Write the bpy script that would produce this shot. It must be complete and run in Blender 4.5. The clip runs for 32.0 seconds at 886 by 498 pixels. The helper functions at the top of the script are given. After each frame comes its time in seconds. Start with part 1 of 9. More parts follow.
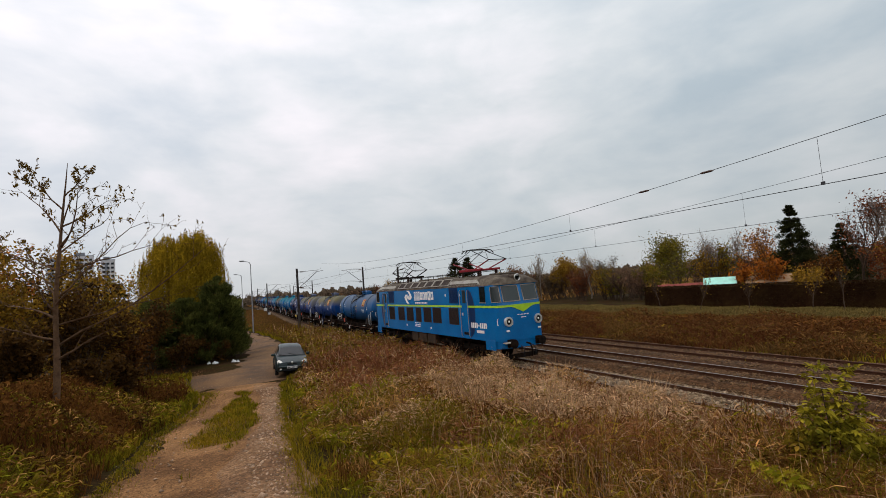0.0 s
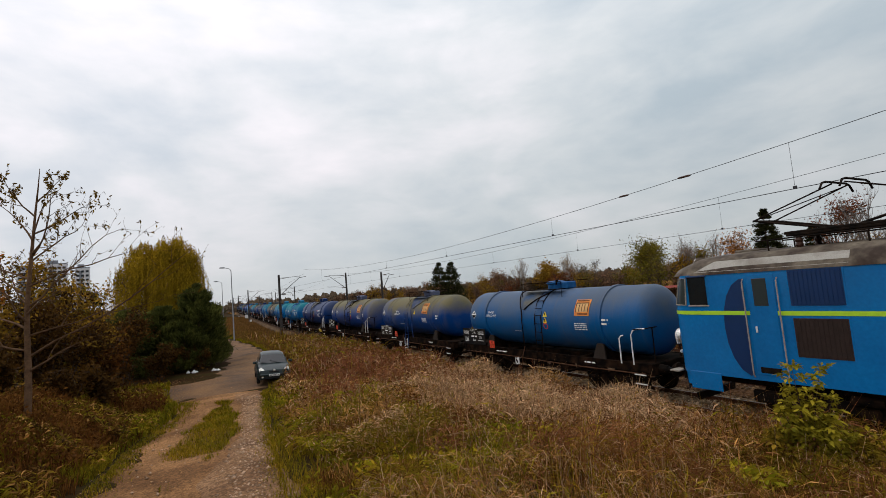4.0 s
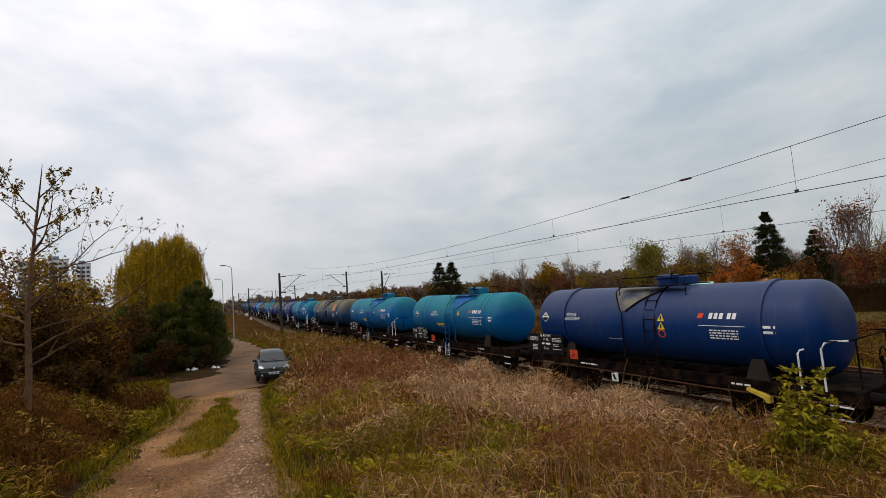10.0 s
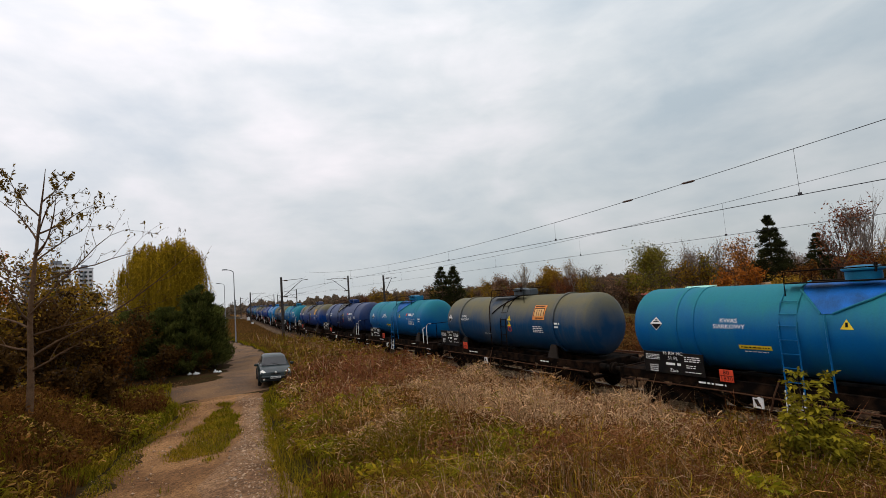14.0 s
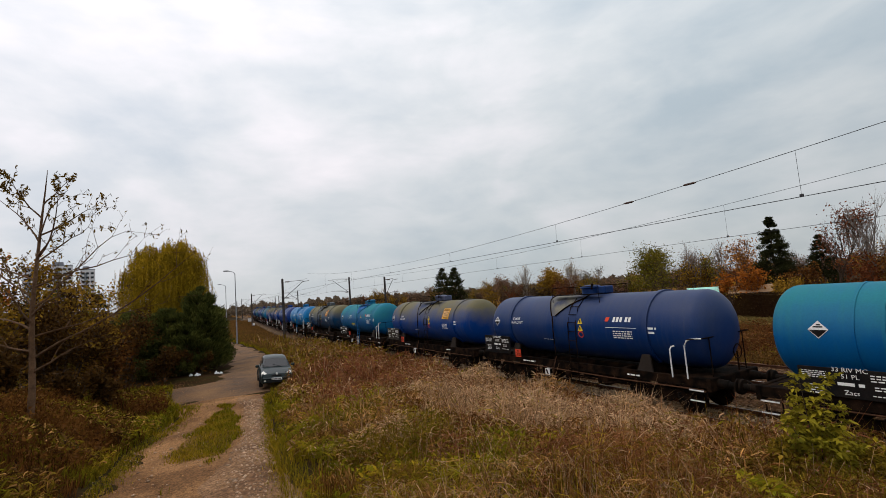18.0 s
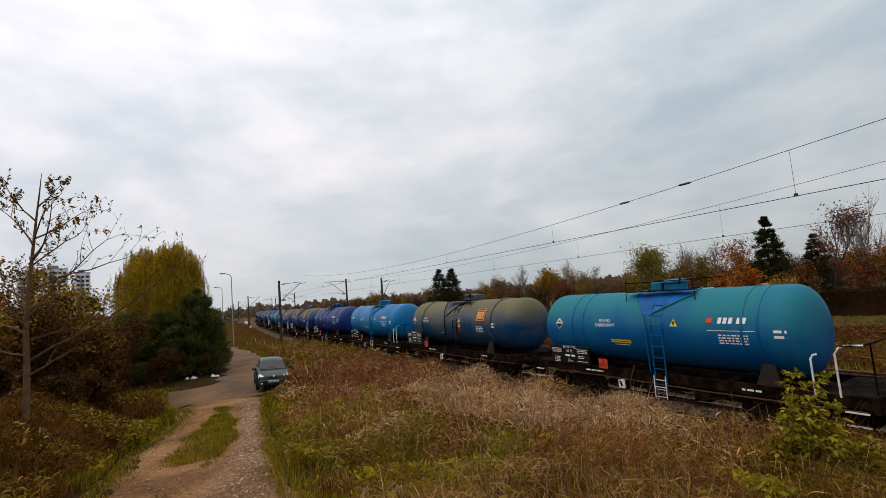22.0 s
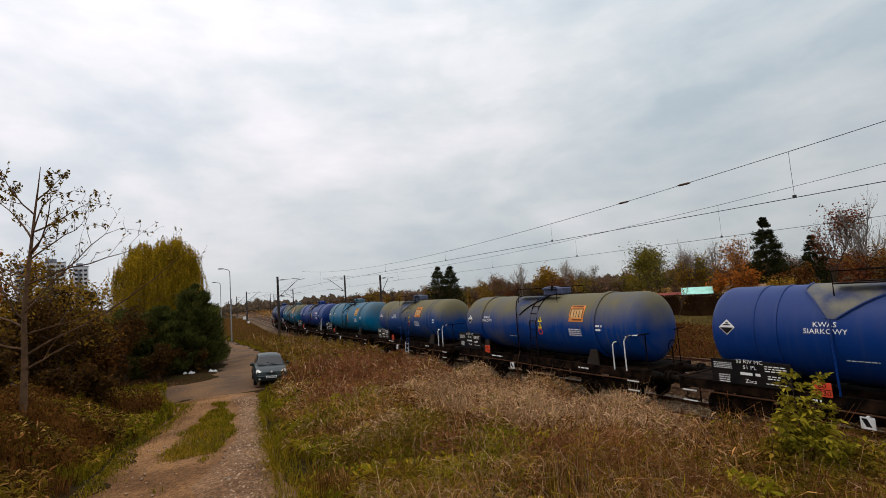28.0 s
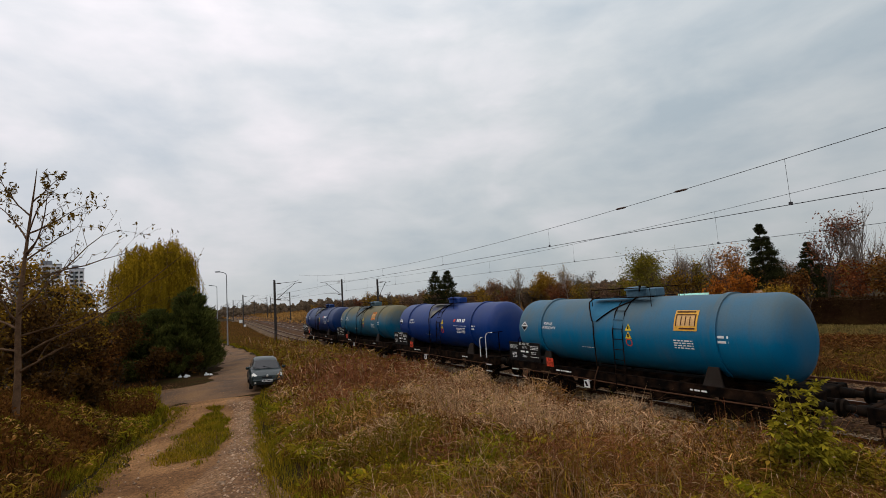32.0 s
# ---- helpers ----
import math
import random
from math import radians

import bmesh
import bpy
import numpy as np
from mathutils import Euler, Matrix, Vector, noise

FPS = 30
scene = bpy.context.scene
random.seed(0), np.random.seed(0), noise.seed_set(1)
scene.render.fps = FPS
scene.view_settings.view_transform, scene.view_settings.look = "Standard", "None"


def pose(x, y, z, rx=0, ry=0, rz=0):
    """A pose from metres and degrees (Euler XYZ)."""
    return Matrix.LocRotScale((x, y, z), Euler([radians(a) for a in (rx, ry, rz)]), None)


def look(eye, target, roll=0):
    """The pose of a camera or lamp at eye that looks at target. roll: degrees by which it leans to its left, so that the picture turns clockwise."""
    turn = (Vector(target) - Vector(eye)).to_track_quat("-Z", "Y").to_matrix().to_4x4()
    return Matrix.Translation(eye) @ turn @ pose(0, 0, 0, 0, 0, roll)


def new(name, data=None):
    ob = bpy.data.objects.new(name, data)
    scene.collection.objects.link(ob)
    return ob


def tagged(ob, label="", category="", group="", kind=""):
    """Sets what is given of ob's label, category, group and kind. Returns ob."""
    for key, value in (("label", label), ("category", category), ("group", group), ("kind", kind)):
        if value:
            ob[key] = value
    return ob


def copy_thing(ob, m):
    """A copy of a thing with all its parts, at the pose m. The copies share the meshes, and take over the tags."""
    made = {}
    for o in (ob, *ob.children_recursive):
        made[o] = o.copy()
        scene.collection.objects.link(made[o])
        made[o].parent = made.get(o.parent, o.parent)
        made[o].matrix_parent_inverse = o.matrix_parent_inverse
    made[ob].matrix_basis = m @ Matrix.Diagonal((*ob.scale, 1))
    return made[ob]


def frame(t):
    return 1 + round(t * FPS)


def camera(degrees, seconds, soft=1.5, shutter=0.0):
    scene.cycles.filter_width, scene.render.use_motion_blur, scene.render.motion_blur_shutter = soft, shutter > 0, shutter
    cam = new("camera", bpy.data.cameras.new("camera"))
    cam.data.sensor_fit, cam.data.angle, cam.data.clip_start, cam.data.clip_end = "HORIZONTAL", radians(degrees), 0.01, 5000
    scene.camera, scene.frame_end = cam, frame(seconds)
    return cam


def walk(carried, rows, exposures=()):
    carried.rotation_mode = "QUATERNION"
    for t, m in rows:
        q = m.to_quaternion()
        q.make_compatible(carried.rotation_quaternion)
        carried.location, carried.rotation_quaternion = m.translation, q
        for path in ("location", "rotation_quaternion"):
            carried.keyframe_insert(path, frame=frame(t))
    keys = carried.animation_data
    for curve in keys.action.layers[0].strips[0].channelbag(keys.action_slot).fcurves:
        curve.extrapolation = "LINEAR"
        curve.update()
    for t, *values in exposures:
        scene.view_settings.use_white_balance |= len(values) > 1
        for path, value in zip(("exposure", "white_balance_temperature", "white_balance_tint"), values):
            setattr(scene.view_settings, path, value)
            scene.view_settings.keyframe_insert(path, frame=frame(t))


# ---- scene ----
import itertools

RAIL_X = 14.64            # centre of the train's track; the next tracks lie beyond it
MID_X, FAR_X = 18.74, 22.35
EYE_Z = 4.356


def aim(yaw, tilt, roll, dx=0.0, dy=0.0, dz=0.0):
    """A camera pose from a compass turn off the track's line, an upward tilt and a roll, in degrees."""
    a, b = radians(yaw), radians(tilt)
    eye = Vector((dx, dy, EYE_Z + dz))
    way = Vector((math.sin(a) * math.cos(b), math.cos(a) * math.cos(b), math.sin(b)))
    return look(eye, eye + way, roll)


cam = camera(87.31, 32.0, soft=0.75)
walk(cam, [
    (0.0, aim(28.35, 4.20, -4.32, 0.006, 0.000, 0.000)),
    (0.5, aim(28.50, 4.38, -4.62, 0.006, 0.000, 0.000)),
    (1.0, aim(28.50, 4.47, -4.58, 0.006, 0.000, 0.000)),
    (1.5, aim(28.78, 4.58, -4.58, 0.006, 0.000, 0.000)),
    (2.0, aim(29.36, 4.58, -4.30, 0.006, 0.000, 0.000)),
    (2.5, aim(30.02, 4.51, -4.60, 0.006, 0.000, 0.000)),
    (3.0, aim(30.40, 4.64, -4.72, 0.006, 0.000, 0.000)),
    (3.5, aim(30.32, 4.65, -5.00, 0.008, -0.006, 0.002)),
    (5.5, aim(30.83, 4.54, -4.20, 0.002, -0.020, 0.006)),
    (6.0, aim(30.53, 4.64, -4.26, 0.001, -0.011, -0.001)),
    (6.5, aim(30.66, 4.55, -4.16, -0.003, -0.030, 0.014)),
    (7.0, aim(30.68, 4.34, -4.13, -0.006, -0.042, 0.009)),
    (7.5, aim(30.67, 4.41, -4.24, -0.004, -0.029, 0.016)),
    (8.0, aim(30.50, 4.42, -4.10, 0.003, -0.013, 0.004)),
    (8.5, aim(30.47, 4.49, -4.16, -0.008, -0.014, 0.008)),
    (9.0, aim(30.33, 4.61, -4.09, -0.001, -0.005, 0.002)),
    (9.5, aim(30.24, 4.55, -4.26, -0.005, -0.002, 0.009)),
    (10.0, aim(30.33, 4.63, -4.29, -0.000, -0.018, 0.003)),
    (10.5, aim(30.43, 4.74, -4.14, -0.001, -0.030, 0.012)),
    (11.0, aim(30.47, 4.77, -4.23, 0.004, -0.017, 0.005)),
    (11.5, aim(30.22, 4.95, -4.23, 0.005, -0.002, -0.007)),
    (12.0, aim(30.01, 5.19, -4.24, 0.002, 0.017, -0.004)),
    (12.5, aim(30.16, 5.35, -4.13, -0.004, 0.002, -0.009)),
    (13.0, aim(30.12, 5.32, -4.27, 0.000, 0.018, -0.010)),
    (13.5, aim(30.25, 5.22, -4.31, 0.003, 0.003, -0.008)),
    (14.0, aim(30.17, 5.14, -4.37, -0.003, 0.009, -0.008)),
    (14.5, aim(30.26, 4.86, -4.28, 0.003, 0.012, -0.000)),
    (16.5, aim(30.12, 4.87, -4.29, -0.001, 0.014, -0.001)),
    (17.0, aim(29.93, 5.25, -4.23, 0.000, 0.010, 0.000)),
    (17.5, aim(29.91, 5.27, -4.35, 0.000, 0.010, 0.000)),
    (18.0, aim(30.04, 5.33, -4.32, 0.000, 0.010, -0.005)),
    (18.5, aim(30.16, 5.06, -4.23, -0.002, 0.021, -0.004)),
    (19.0, aim(30.47, 5.00, -4.53, 0.005, -0.002, 0.004)),
    (19.5, aim(30.28, 5.20, -4.60, 0.016, 0.012, -0.010)),
    (20.0, aim(30.07, 5.34, -4.57, 0.008, 0.018, -0.014)),
    (20.5, aim(30.20, 5.44, -4.73, 0.007, 0.012, -0.007)),
    (21.0, aim(30.41, 5.50, -4.52, 0.015, 0.012, -0.006)),
    (21.5, aim(30.60, 5.44, -4.72, 0.006, -0.021, 0.007)),
    (22.0, aim(30.43, 5.45, -4.68, 0.011, 0.004, -0.008)),
    (22.5, aim(30.42, 5.40, -4.61, 0.016, -0.000, -0.005)),
    (23.0, aim(30.52, 5.51, -4.48, 0.014, 0.001, -0.006)),
    (23.5, aim(30.49, 5.42, -4.54, 0.010, 0.003, -0.005)),
    (24.0, aim(30.40, 5.37, -4.46, 0.011, 0.010, -0.002)),
    (24.5, aim(30.30, 5.34, -4.44, 0.005, 0.004, -0.004)),
    (25.0, aim(30.41, 5.32, -4.30, 0.002, 0.007, 0.005)),
    (25.5, aim(30.54, 5.38, -4.26, 0.004, -0.002, 0.000)),
    (27.5, aim(30.52, 5.26, -4.12, 0.012, -0.008, -0.005)),
    (28.0, aim(30.54, 5.12, -4.10, 0.005, -0.011, 0.002)),
    (28.5, aim(30.61, 5.20, -4.20, 0.017, -0.004, -0.002)),
    (29.0, aim(30.66, 5.24, -4.13, 0.009, -0.009, -0.006)),
    (29.5, aim(30.62, 5.43, -4.04, 0.010, -0.012, 0.005)),
    (30.0, aim(30.60, 5.37, -4.10, 0.012, -0.017, 0.003)),
    (30.5, aim(30.54, 5.80, -3.94, 0.016, -0.005, -0.010)),
    (31.0, aim(30.48, 5.89, -3.84, 0.014, 0.002, -0.010)),
    (31.5, aim(30.68, 5.81, -3.88, 0.014, -0.020, -0.006)),
    (32.0, aim(30.88, 5.66, -3.73, 0.012, -0.006, -0.004)),
], exposures=[(0.0, -0.05), (30.2, -0.05), (30.9, -0.27), (31.3, -0.25), (32.0, -0.20)])

# ---- sky and light ----
world = bpy.data.worlds.new("overcast_sky")
scene.world = world
world.use_nodes = True
wn, wl = world.node_tree.nodes, world.node_tree.links
wn.clear()
SUN_ELEVATION, SUN_TURN = radians(56), radians(-62)


def wnode(kind, **values):
    n = wn.new(kind)
    for key, value in values.items():
        n.inputs[key].default_value = value
    return n


sky = wnode("ShaderNodeTexSky")
sky.sky_type, sky.sun_disc = "NISHITA", False
sky.sun_elevation, sky.sun_rotation = SUN_ELEVATION, SUN_TURN
coord = wnode("ShaderNodeTexCoord")
stretch = wnode("ShaderNodeMapping")
stretch.inputs["Scale"].default_value = (1.0, 1.0, 2.4)
stretch.inputs["Rotation"].default_value = (0.1, 0.14, 0.5)
clouds = wnode("ShaderNodeTexNoise", Scale=2.3, Detail=7.0, Roughness=0.52, Distortion=0.35)
fine = wnode("ShaderNodeTexNoise", Scale=6.5, Detail=5.0, Roughness=0.5, Distortion=0.2)
both = wn.new("ShaderNodeMix")
both.data_type, both.inputs[0].default_value = "FLOAT", 0.3
ramp = wn.new("ShaderNodeValToRGB")
ramp.color_ramp.elements[0].position, ramp.color_ramp.elements[0].color = 0.33, (0.535, 0.61, 0.67, 1)
ramp.color_ramp.elements[1].position, ramp.color_ramp.elements[1].color = 0.72, (1.0, 0.955, 0.985, 1)
mid = ramp.color_ramp.elements.new(0.5)
mid.color = (0.73, 0.765, 0.79, 1)
# the cloud cover is thinner and brighter towards the veiled sun
ahead = wnode("ShaderNodeVectorMath")
ahead.operation = "DOT_PRODUCT"
ahead.inputs[1].default_value = (-0.66, 0.20, 0.72)
lift = wn.new("ShaderNodeMapRange")
lift.inputs["From Min"].default_value, lift.inputs["From Max"].default_value = -0.5, 0.75
lift.inputs["To Min"].default_value, lift.inputs["To Max"].default_value = 0.90, 1.34
axis = wn.new("ShaderNodeSeparateXYZ")
zenith = wn.new("ShaderNodeMapRange")
zenith.inputs["From Min"].default_value, zenith.inputs["From Max"].default_value = 0.0, 1.0
zenith.inputs["To Min"].default_value, zenith.inputs["To Max"].default_value = 0.77, 1.36
height = wn.new("ShaderNodeMath")
height.operation = "MULTIPLY"
toward = wn.new("ShaderNodeMapRange")
toward.inputs["From Min"].default_value, toward.inputs["From Max"].default_value = -0.2, 0.75
rosy = wn.new("ShaderNodeMix")
rosy.data_type = "RGBA"
rosy.inputs[6].default_value, rosy.inputs[7].default_value = (0.985, 1.0, 1.0, 1), (1.045, 0.985, 1.0, 1)
tint = wn.new("ShaderNodeVectorMath")
tint.operation = "MULTIPLY"
glow = wn.new("ShaderNodeVectorMath")
glow.operation = "SCALE"
cover = wn.new("ShaderNodeMix")
cover.data_type, cover.inputs[0].default_value = "RGBA", 0.94
dim = wn.new("ShaderNodeVectorMath")
dim.operation = "SCALE"
dim.inputs["Scale"].default_value = 0.12
back = wnode("ShaderNodeBackground", Strength=1.0)
wout = wn.new("ShaderNodeOutputWorld")
wl.new(coord.outputs["Generated"], stretch.inputs["Vector"])
wl.new(stretch.outputs[0], clouds.inputs["Vector"])
wl.new(stretch.outputs[0], fine.inputs["Vector"])
wl.new(clouds.outputs["Fac"], both.inputs[2])
wl.new(fine.outputs["Fac"], both.inputs[3])
wl.new(both.outputs[0], ramp.inputs[0])
wl.new(coord.outputs["Generated"], ahead.inputs[0])
wl.new(ahead.outputs["Value"], lift.inputs["Value"])
wl.new(ahead.outputs["Value"], toward.inputs["Value"])
wl.new(toward.outputs[0], rosy.inputs[0])
wl.new(ramp.outputs[0], tint.inputs[0])
wl.new(rosy.outputs[2], tint.inputs[1])
wl.new(tint.outputs[0], glow.inputs[0])
wl.new(coord.outputs["Generated"], axis.inputs[0])
wl.new(axis.outputs["Z"], zenith.inputs["Value"])
wl.new(lift.outputs[0], height.inputs[0])
wl.new(zenith.outputs[0], height.inputs[1])
wl.new(height.outputs[0], glow.inputs["Scale"])
wl.new(sky.outputs[0], dim.inputs[0])
wl.new(dim.outputs[0], cover.inputs[6])
wl.new(glow.outputs[0], cover.inputs[7])
wl.new(cover.outputs[2], back.inputs[0])
wl.new(back.outputs[0], wout.inputs[0])

sun_data = bpy.data.lights.new("sun", "SUN")
sun_data.energy, sun_data.angle, sun_data.color = 0.5, radians(20), (1.0, 0.88, 0.72)
sun = new("sun", sun_data)
sun.matrix_world = look((-22, 10, 36), (0, 0, 0))

# ---- materials ----


def material(name, color, rough=0.7, metal=0.0, vary=0.18, scale=6.0, bump=0.15, grain=60.0, coat=0.0,
             second=None, second_at=0.55, islands=0.0, per_object=0.0, spec=0.2, thin=0.0):
    """A surface with variation at two scales: stains (scale) and grain (grain), per metre."""
    m = bpy.data.materials.new(name)
    m.use_nodes = True
    ns, ln = m.node_tree.nodes, m.node_tree.links
    b = ns["Principled BSDF"]
    b.inputs["Roughness"].default_value, b.inputs["Metallic"].default_value = rough, metal
    b.inputs["Specular IOR Level"].default_value = spec
    b.inputs["Coat Weight"].default_value = coat
    at = ns.new("ShaderNodeTexCoord")
    big = ns.new("ShaderNodeTexNoise")
    big.inputs["Scale"].default_value, big.inputs["Detail"].default_value = scale, 5.0
    small = ns.new("ShaderNodeTexNoise")
    small.inputs["Scale"].default_value, small.inputs["Detail"].default_value = grain, 3.0
    for n in (big, small):
        ln.new(at.outputs["Object"], n.inputs["Vector"])
    base = ns.new("ShaderNodeMix")
    base.data_type = "RGBA"
    other = second or tuple(c * (1 - 1.6 * vary) for c in color)
    base.inputs[6].default_value, base.inputs[7].default_value = (*color, 1), (*other, 1)
    edge = ns.new("ShaderNodeMapRange")
    edge.inputs["From Min"].default_value, edge.inputs["From Max"].default_value = second_at - 0.16, second_at + 0.16
    ln.new(big.outputs["Fac"], edge.inputs["Value"])
    ln.new(edge.outputs[0], base.inputs[0])
    hsv = ns.new("ShaderNodeHueSaturation")
    val = ns.new("ShaderNodeMapRange")
    val.inputs["From Min"].default_value, val.inputs["From Max"].default_value = 0.25, 0.75
    val.inputs["To Min"].default_value, val.inputs["To Max"].default_value = 1 - vary, 1 + vary
    ln.new(small.outputs["Fac"], val.inputs["Value"])
    source = val.outputs[0]
    if islands or per_object:
        g = ns.new("ShaderNodeNewGeometry" if islands else "ShaderNodeObjectInfo")
        r = ns.new("ShaderNodeMapRange")
        k = islands or per_object
        r.inputs["To Min"].default_value, r.inputs["To Max"].default_value = 1 - k, 1 + k
        ln.new(g.outputs["Random Per Island" if islands else "Random"], r.inputs["Value"])
        mul = ns.new("ShaderNodeMath")
        mul.operation = "MULTIPLY"
        ln.new(source, mul.inputs[0])
        ln.new(r.outputs[0], mul.inputs[1])
        source = mul.outputs[0]
        if islands and second:
            mixed = ns.new("ShaderNodeMath")
            mixed.operation = "ADD"
            sway = ns.new("ShaderNodeMapRange")
            sway.inputs["To Min"].default_value, sway.inputs["To Max"].default_value = -0.45, 0.45
            scramble = ns.new("ShaderNodeTexWhiteNoise")
            scramble.noise_dimensions = "1D"
            ln.new(g.outputs["Random Per Island"], scramble.inputs["W"])
            ln.new(scramble.outputs["Value"], sway.inputs["Value"])
            ln.new(edge.outputs[0], mixed.inputs[0])
            ln.new(sway.outputs[0], mixed.inputs[1])
            mixed.use_clamp = True
            ln.new(mixed.outputs[0], base.inputs[0])
    ln.new(source, hsv.inputs["Value"])
    ln.new(base.outputs[2], hsv.inputs["Color"])
    ln.new(hsv.outputs[0], b.inputs["Base Color"])
    if bump:
        bp = ns.new("ShaderNodeBump")
        bp.inputs["Strength"].default_value, bp.inputs["Distance"].default_value = bump, 0.02
        ln.new(small.outputs["Fac"], bp.inputs["Height"])
        ln.new(bp.outputs[0], b.inputs["Normal"])
    if thin:
        clear = ns.new("ShaderNodeBsdfTranslucent")
        ln.new(hsv.outputs[0], clear.inputs["Color"])
        mixs = ns.new("ShaderNodeMixShader")
        mixs.inputs[0].default_value = thin
        ln.new(b.outputs[0], mixs.inputs[1])
        ln.new(clear.outputs[0], mixs.inputs[2])
        ln.new(mixs.outputs[0], ns["Material Output"].inputs[0])
    return m


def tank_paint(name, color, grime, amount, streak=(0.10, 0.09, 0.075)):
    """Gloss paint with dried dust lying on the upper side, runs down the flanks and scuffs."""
    m = bpy.data.materials.new(name)
    m.use_nodes = True
    ns, ln = m.node_tree.nodes, m.node_tree.links
    b = ns["Principled BSDF"]
    at = ns.new("ShaderNodeTexCoord")
    info = ns.new("ShaderNodeObjectInfo")
    shift = ns.new("ShaderNodeVectorMath")
    shift.operation = "ADD"
    spread = ns.new("ShaderNodeVectorMath")
    spread.operation = "SCALE"
    spread.inputs[0].default_value = (31.0, 57.0, 11.0)
    ln.new(info.outputs["Random"], spread.inputs["Scale"])
    ln.new(at.outputs["Object"], shift.inputs[0])
    ln.new(spread.outputs[0], shift.inputs[1])
    sep = ns.new("ShaderNodeSeparateXYZ")
    ln.new(at.outputs["Object"], sep.inputs[0])
    runs_map = ns.new("ShaderNodeMapping")
    runs_map.inputs["Scale"].default_value = (0.4, 3.6, 0.3)
    ln.new(shift.outputs[0], runs_map.inputs["Vector"])
    runs = ns.new("ShaderNodeTexNoise")
    runs.inputs["Scale"].default_value, runs.inputs["Detail"].default_value = 2.2, 6.0
    ln.new(runs_map.outputs[0], runs.inputs["Vector"])
    patches = ns.new("ShaderNodeTexNoise")
    patches.inputs["Scale"].default_value, patches.inputs["Detail"].default_value = 0.55, 5.0
    ln.new(shift.outputs[0], patches.inputs["Vector"])
    small = ns.new("ShaderNodeTexNoise")
    small.inputs["Scale"].default_value, small.inputs["Detail"].default_value = 22.0, 4.0
    ln.new(shift.outputs[0], small.inputs["Vector"])
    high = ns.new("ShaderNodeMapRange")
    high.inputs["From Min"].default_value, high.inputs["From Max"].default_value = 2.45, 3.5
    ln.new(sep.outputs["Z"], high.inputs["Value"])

    def op(kind, a, c):
        n = ns.new("ShaderNodeMath")
        n.operation, n.use_clamp = kind, kind == "ADD"
        for i, s in enumerate((a, c)):
            if isinstance(s, (int, float)):
                n.inputs[i].default_value = s
            else:
                ln.new(s, n.inputs[i])
        return n.outputs[0]

    def spreads(value, lo, hi):
        n = ns.new("ShaderNodeMapRange")
        n.inputs["From Min"].default_value, n.inputs["From Max"].default_value = lo, hi
        ln.new(value, n.inputs["Value"])
        return n.outputs[0]

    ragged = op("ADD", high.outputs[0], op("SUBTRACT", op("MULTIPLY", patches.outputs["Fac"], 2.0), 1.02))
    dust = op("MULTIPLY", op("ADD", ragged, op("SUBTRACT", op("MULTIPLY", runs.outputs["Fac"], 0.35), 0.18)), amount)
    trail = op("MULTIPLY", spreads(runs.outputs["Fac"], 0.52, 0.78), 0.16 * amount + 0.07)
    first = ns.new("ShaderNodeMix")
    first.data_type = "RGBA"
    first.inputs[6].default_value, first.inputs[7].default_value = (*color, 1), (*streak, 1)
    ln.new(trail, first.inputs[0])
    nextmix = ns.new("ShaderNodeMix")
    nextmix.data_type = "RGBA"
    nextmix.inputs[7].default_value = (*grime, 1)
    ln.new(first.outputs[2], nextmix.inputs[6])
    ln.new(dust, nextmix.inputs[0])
    hsv = ns.new("ShaderNodeHueSaturation")
    ln.new(nextmix.outputs[2], hsv.inputs["Color"])
    ln.new(op("ADD", op("MULTIPLY", small.outputs["Fac"], 0.3), 0.82), hsv.inputs["Value"])
    hsv.inputs["Value"].default_value = 1.0
    ln.new(hsv.outputs[0], b.inputs["Base Color"])
    ln.new(op("ADD", op("MULTIPLY", dust, 0.4), 0.36), b.inputs["Roughness"])
    b.inputs["Specular IOR Level"].default_value = 0.15
    bp = ns.new("ShaderNodeBump")
    bp.inputs["Strength"].default_value, bp.inputs["Distance"].default_value = 0.12, 0.01
    ln.new(patches.outputs["Fac"], bp.inputs["Height"])
    ln.new(bp.outputs[0], b.inputs["Normal"])
    return m


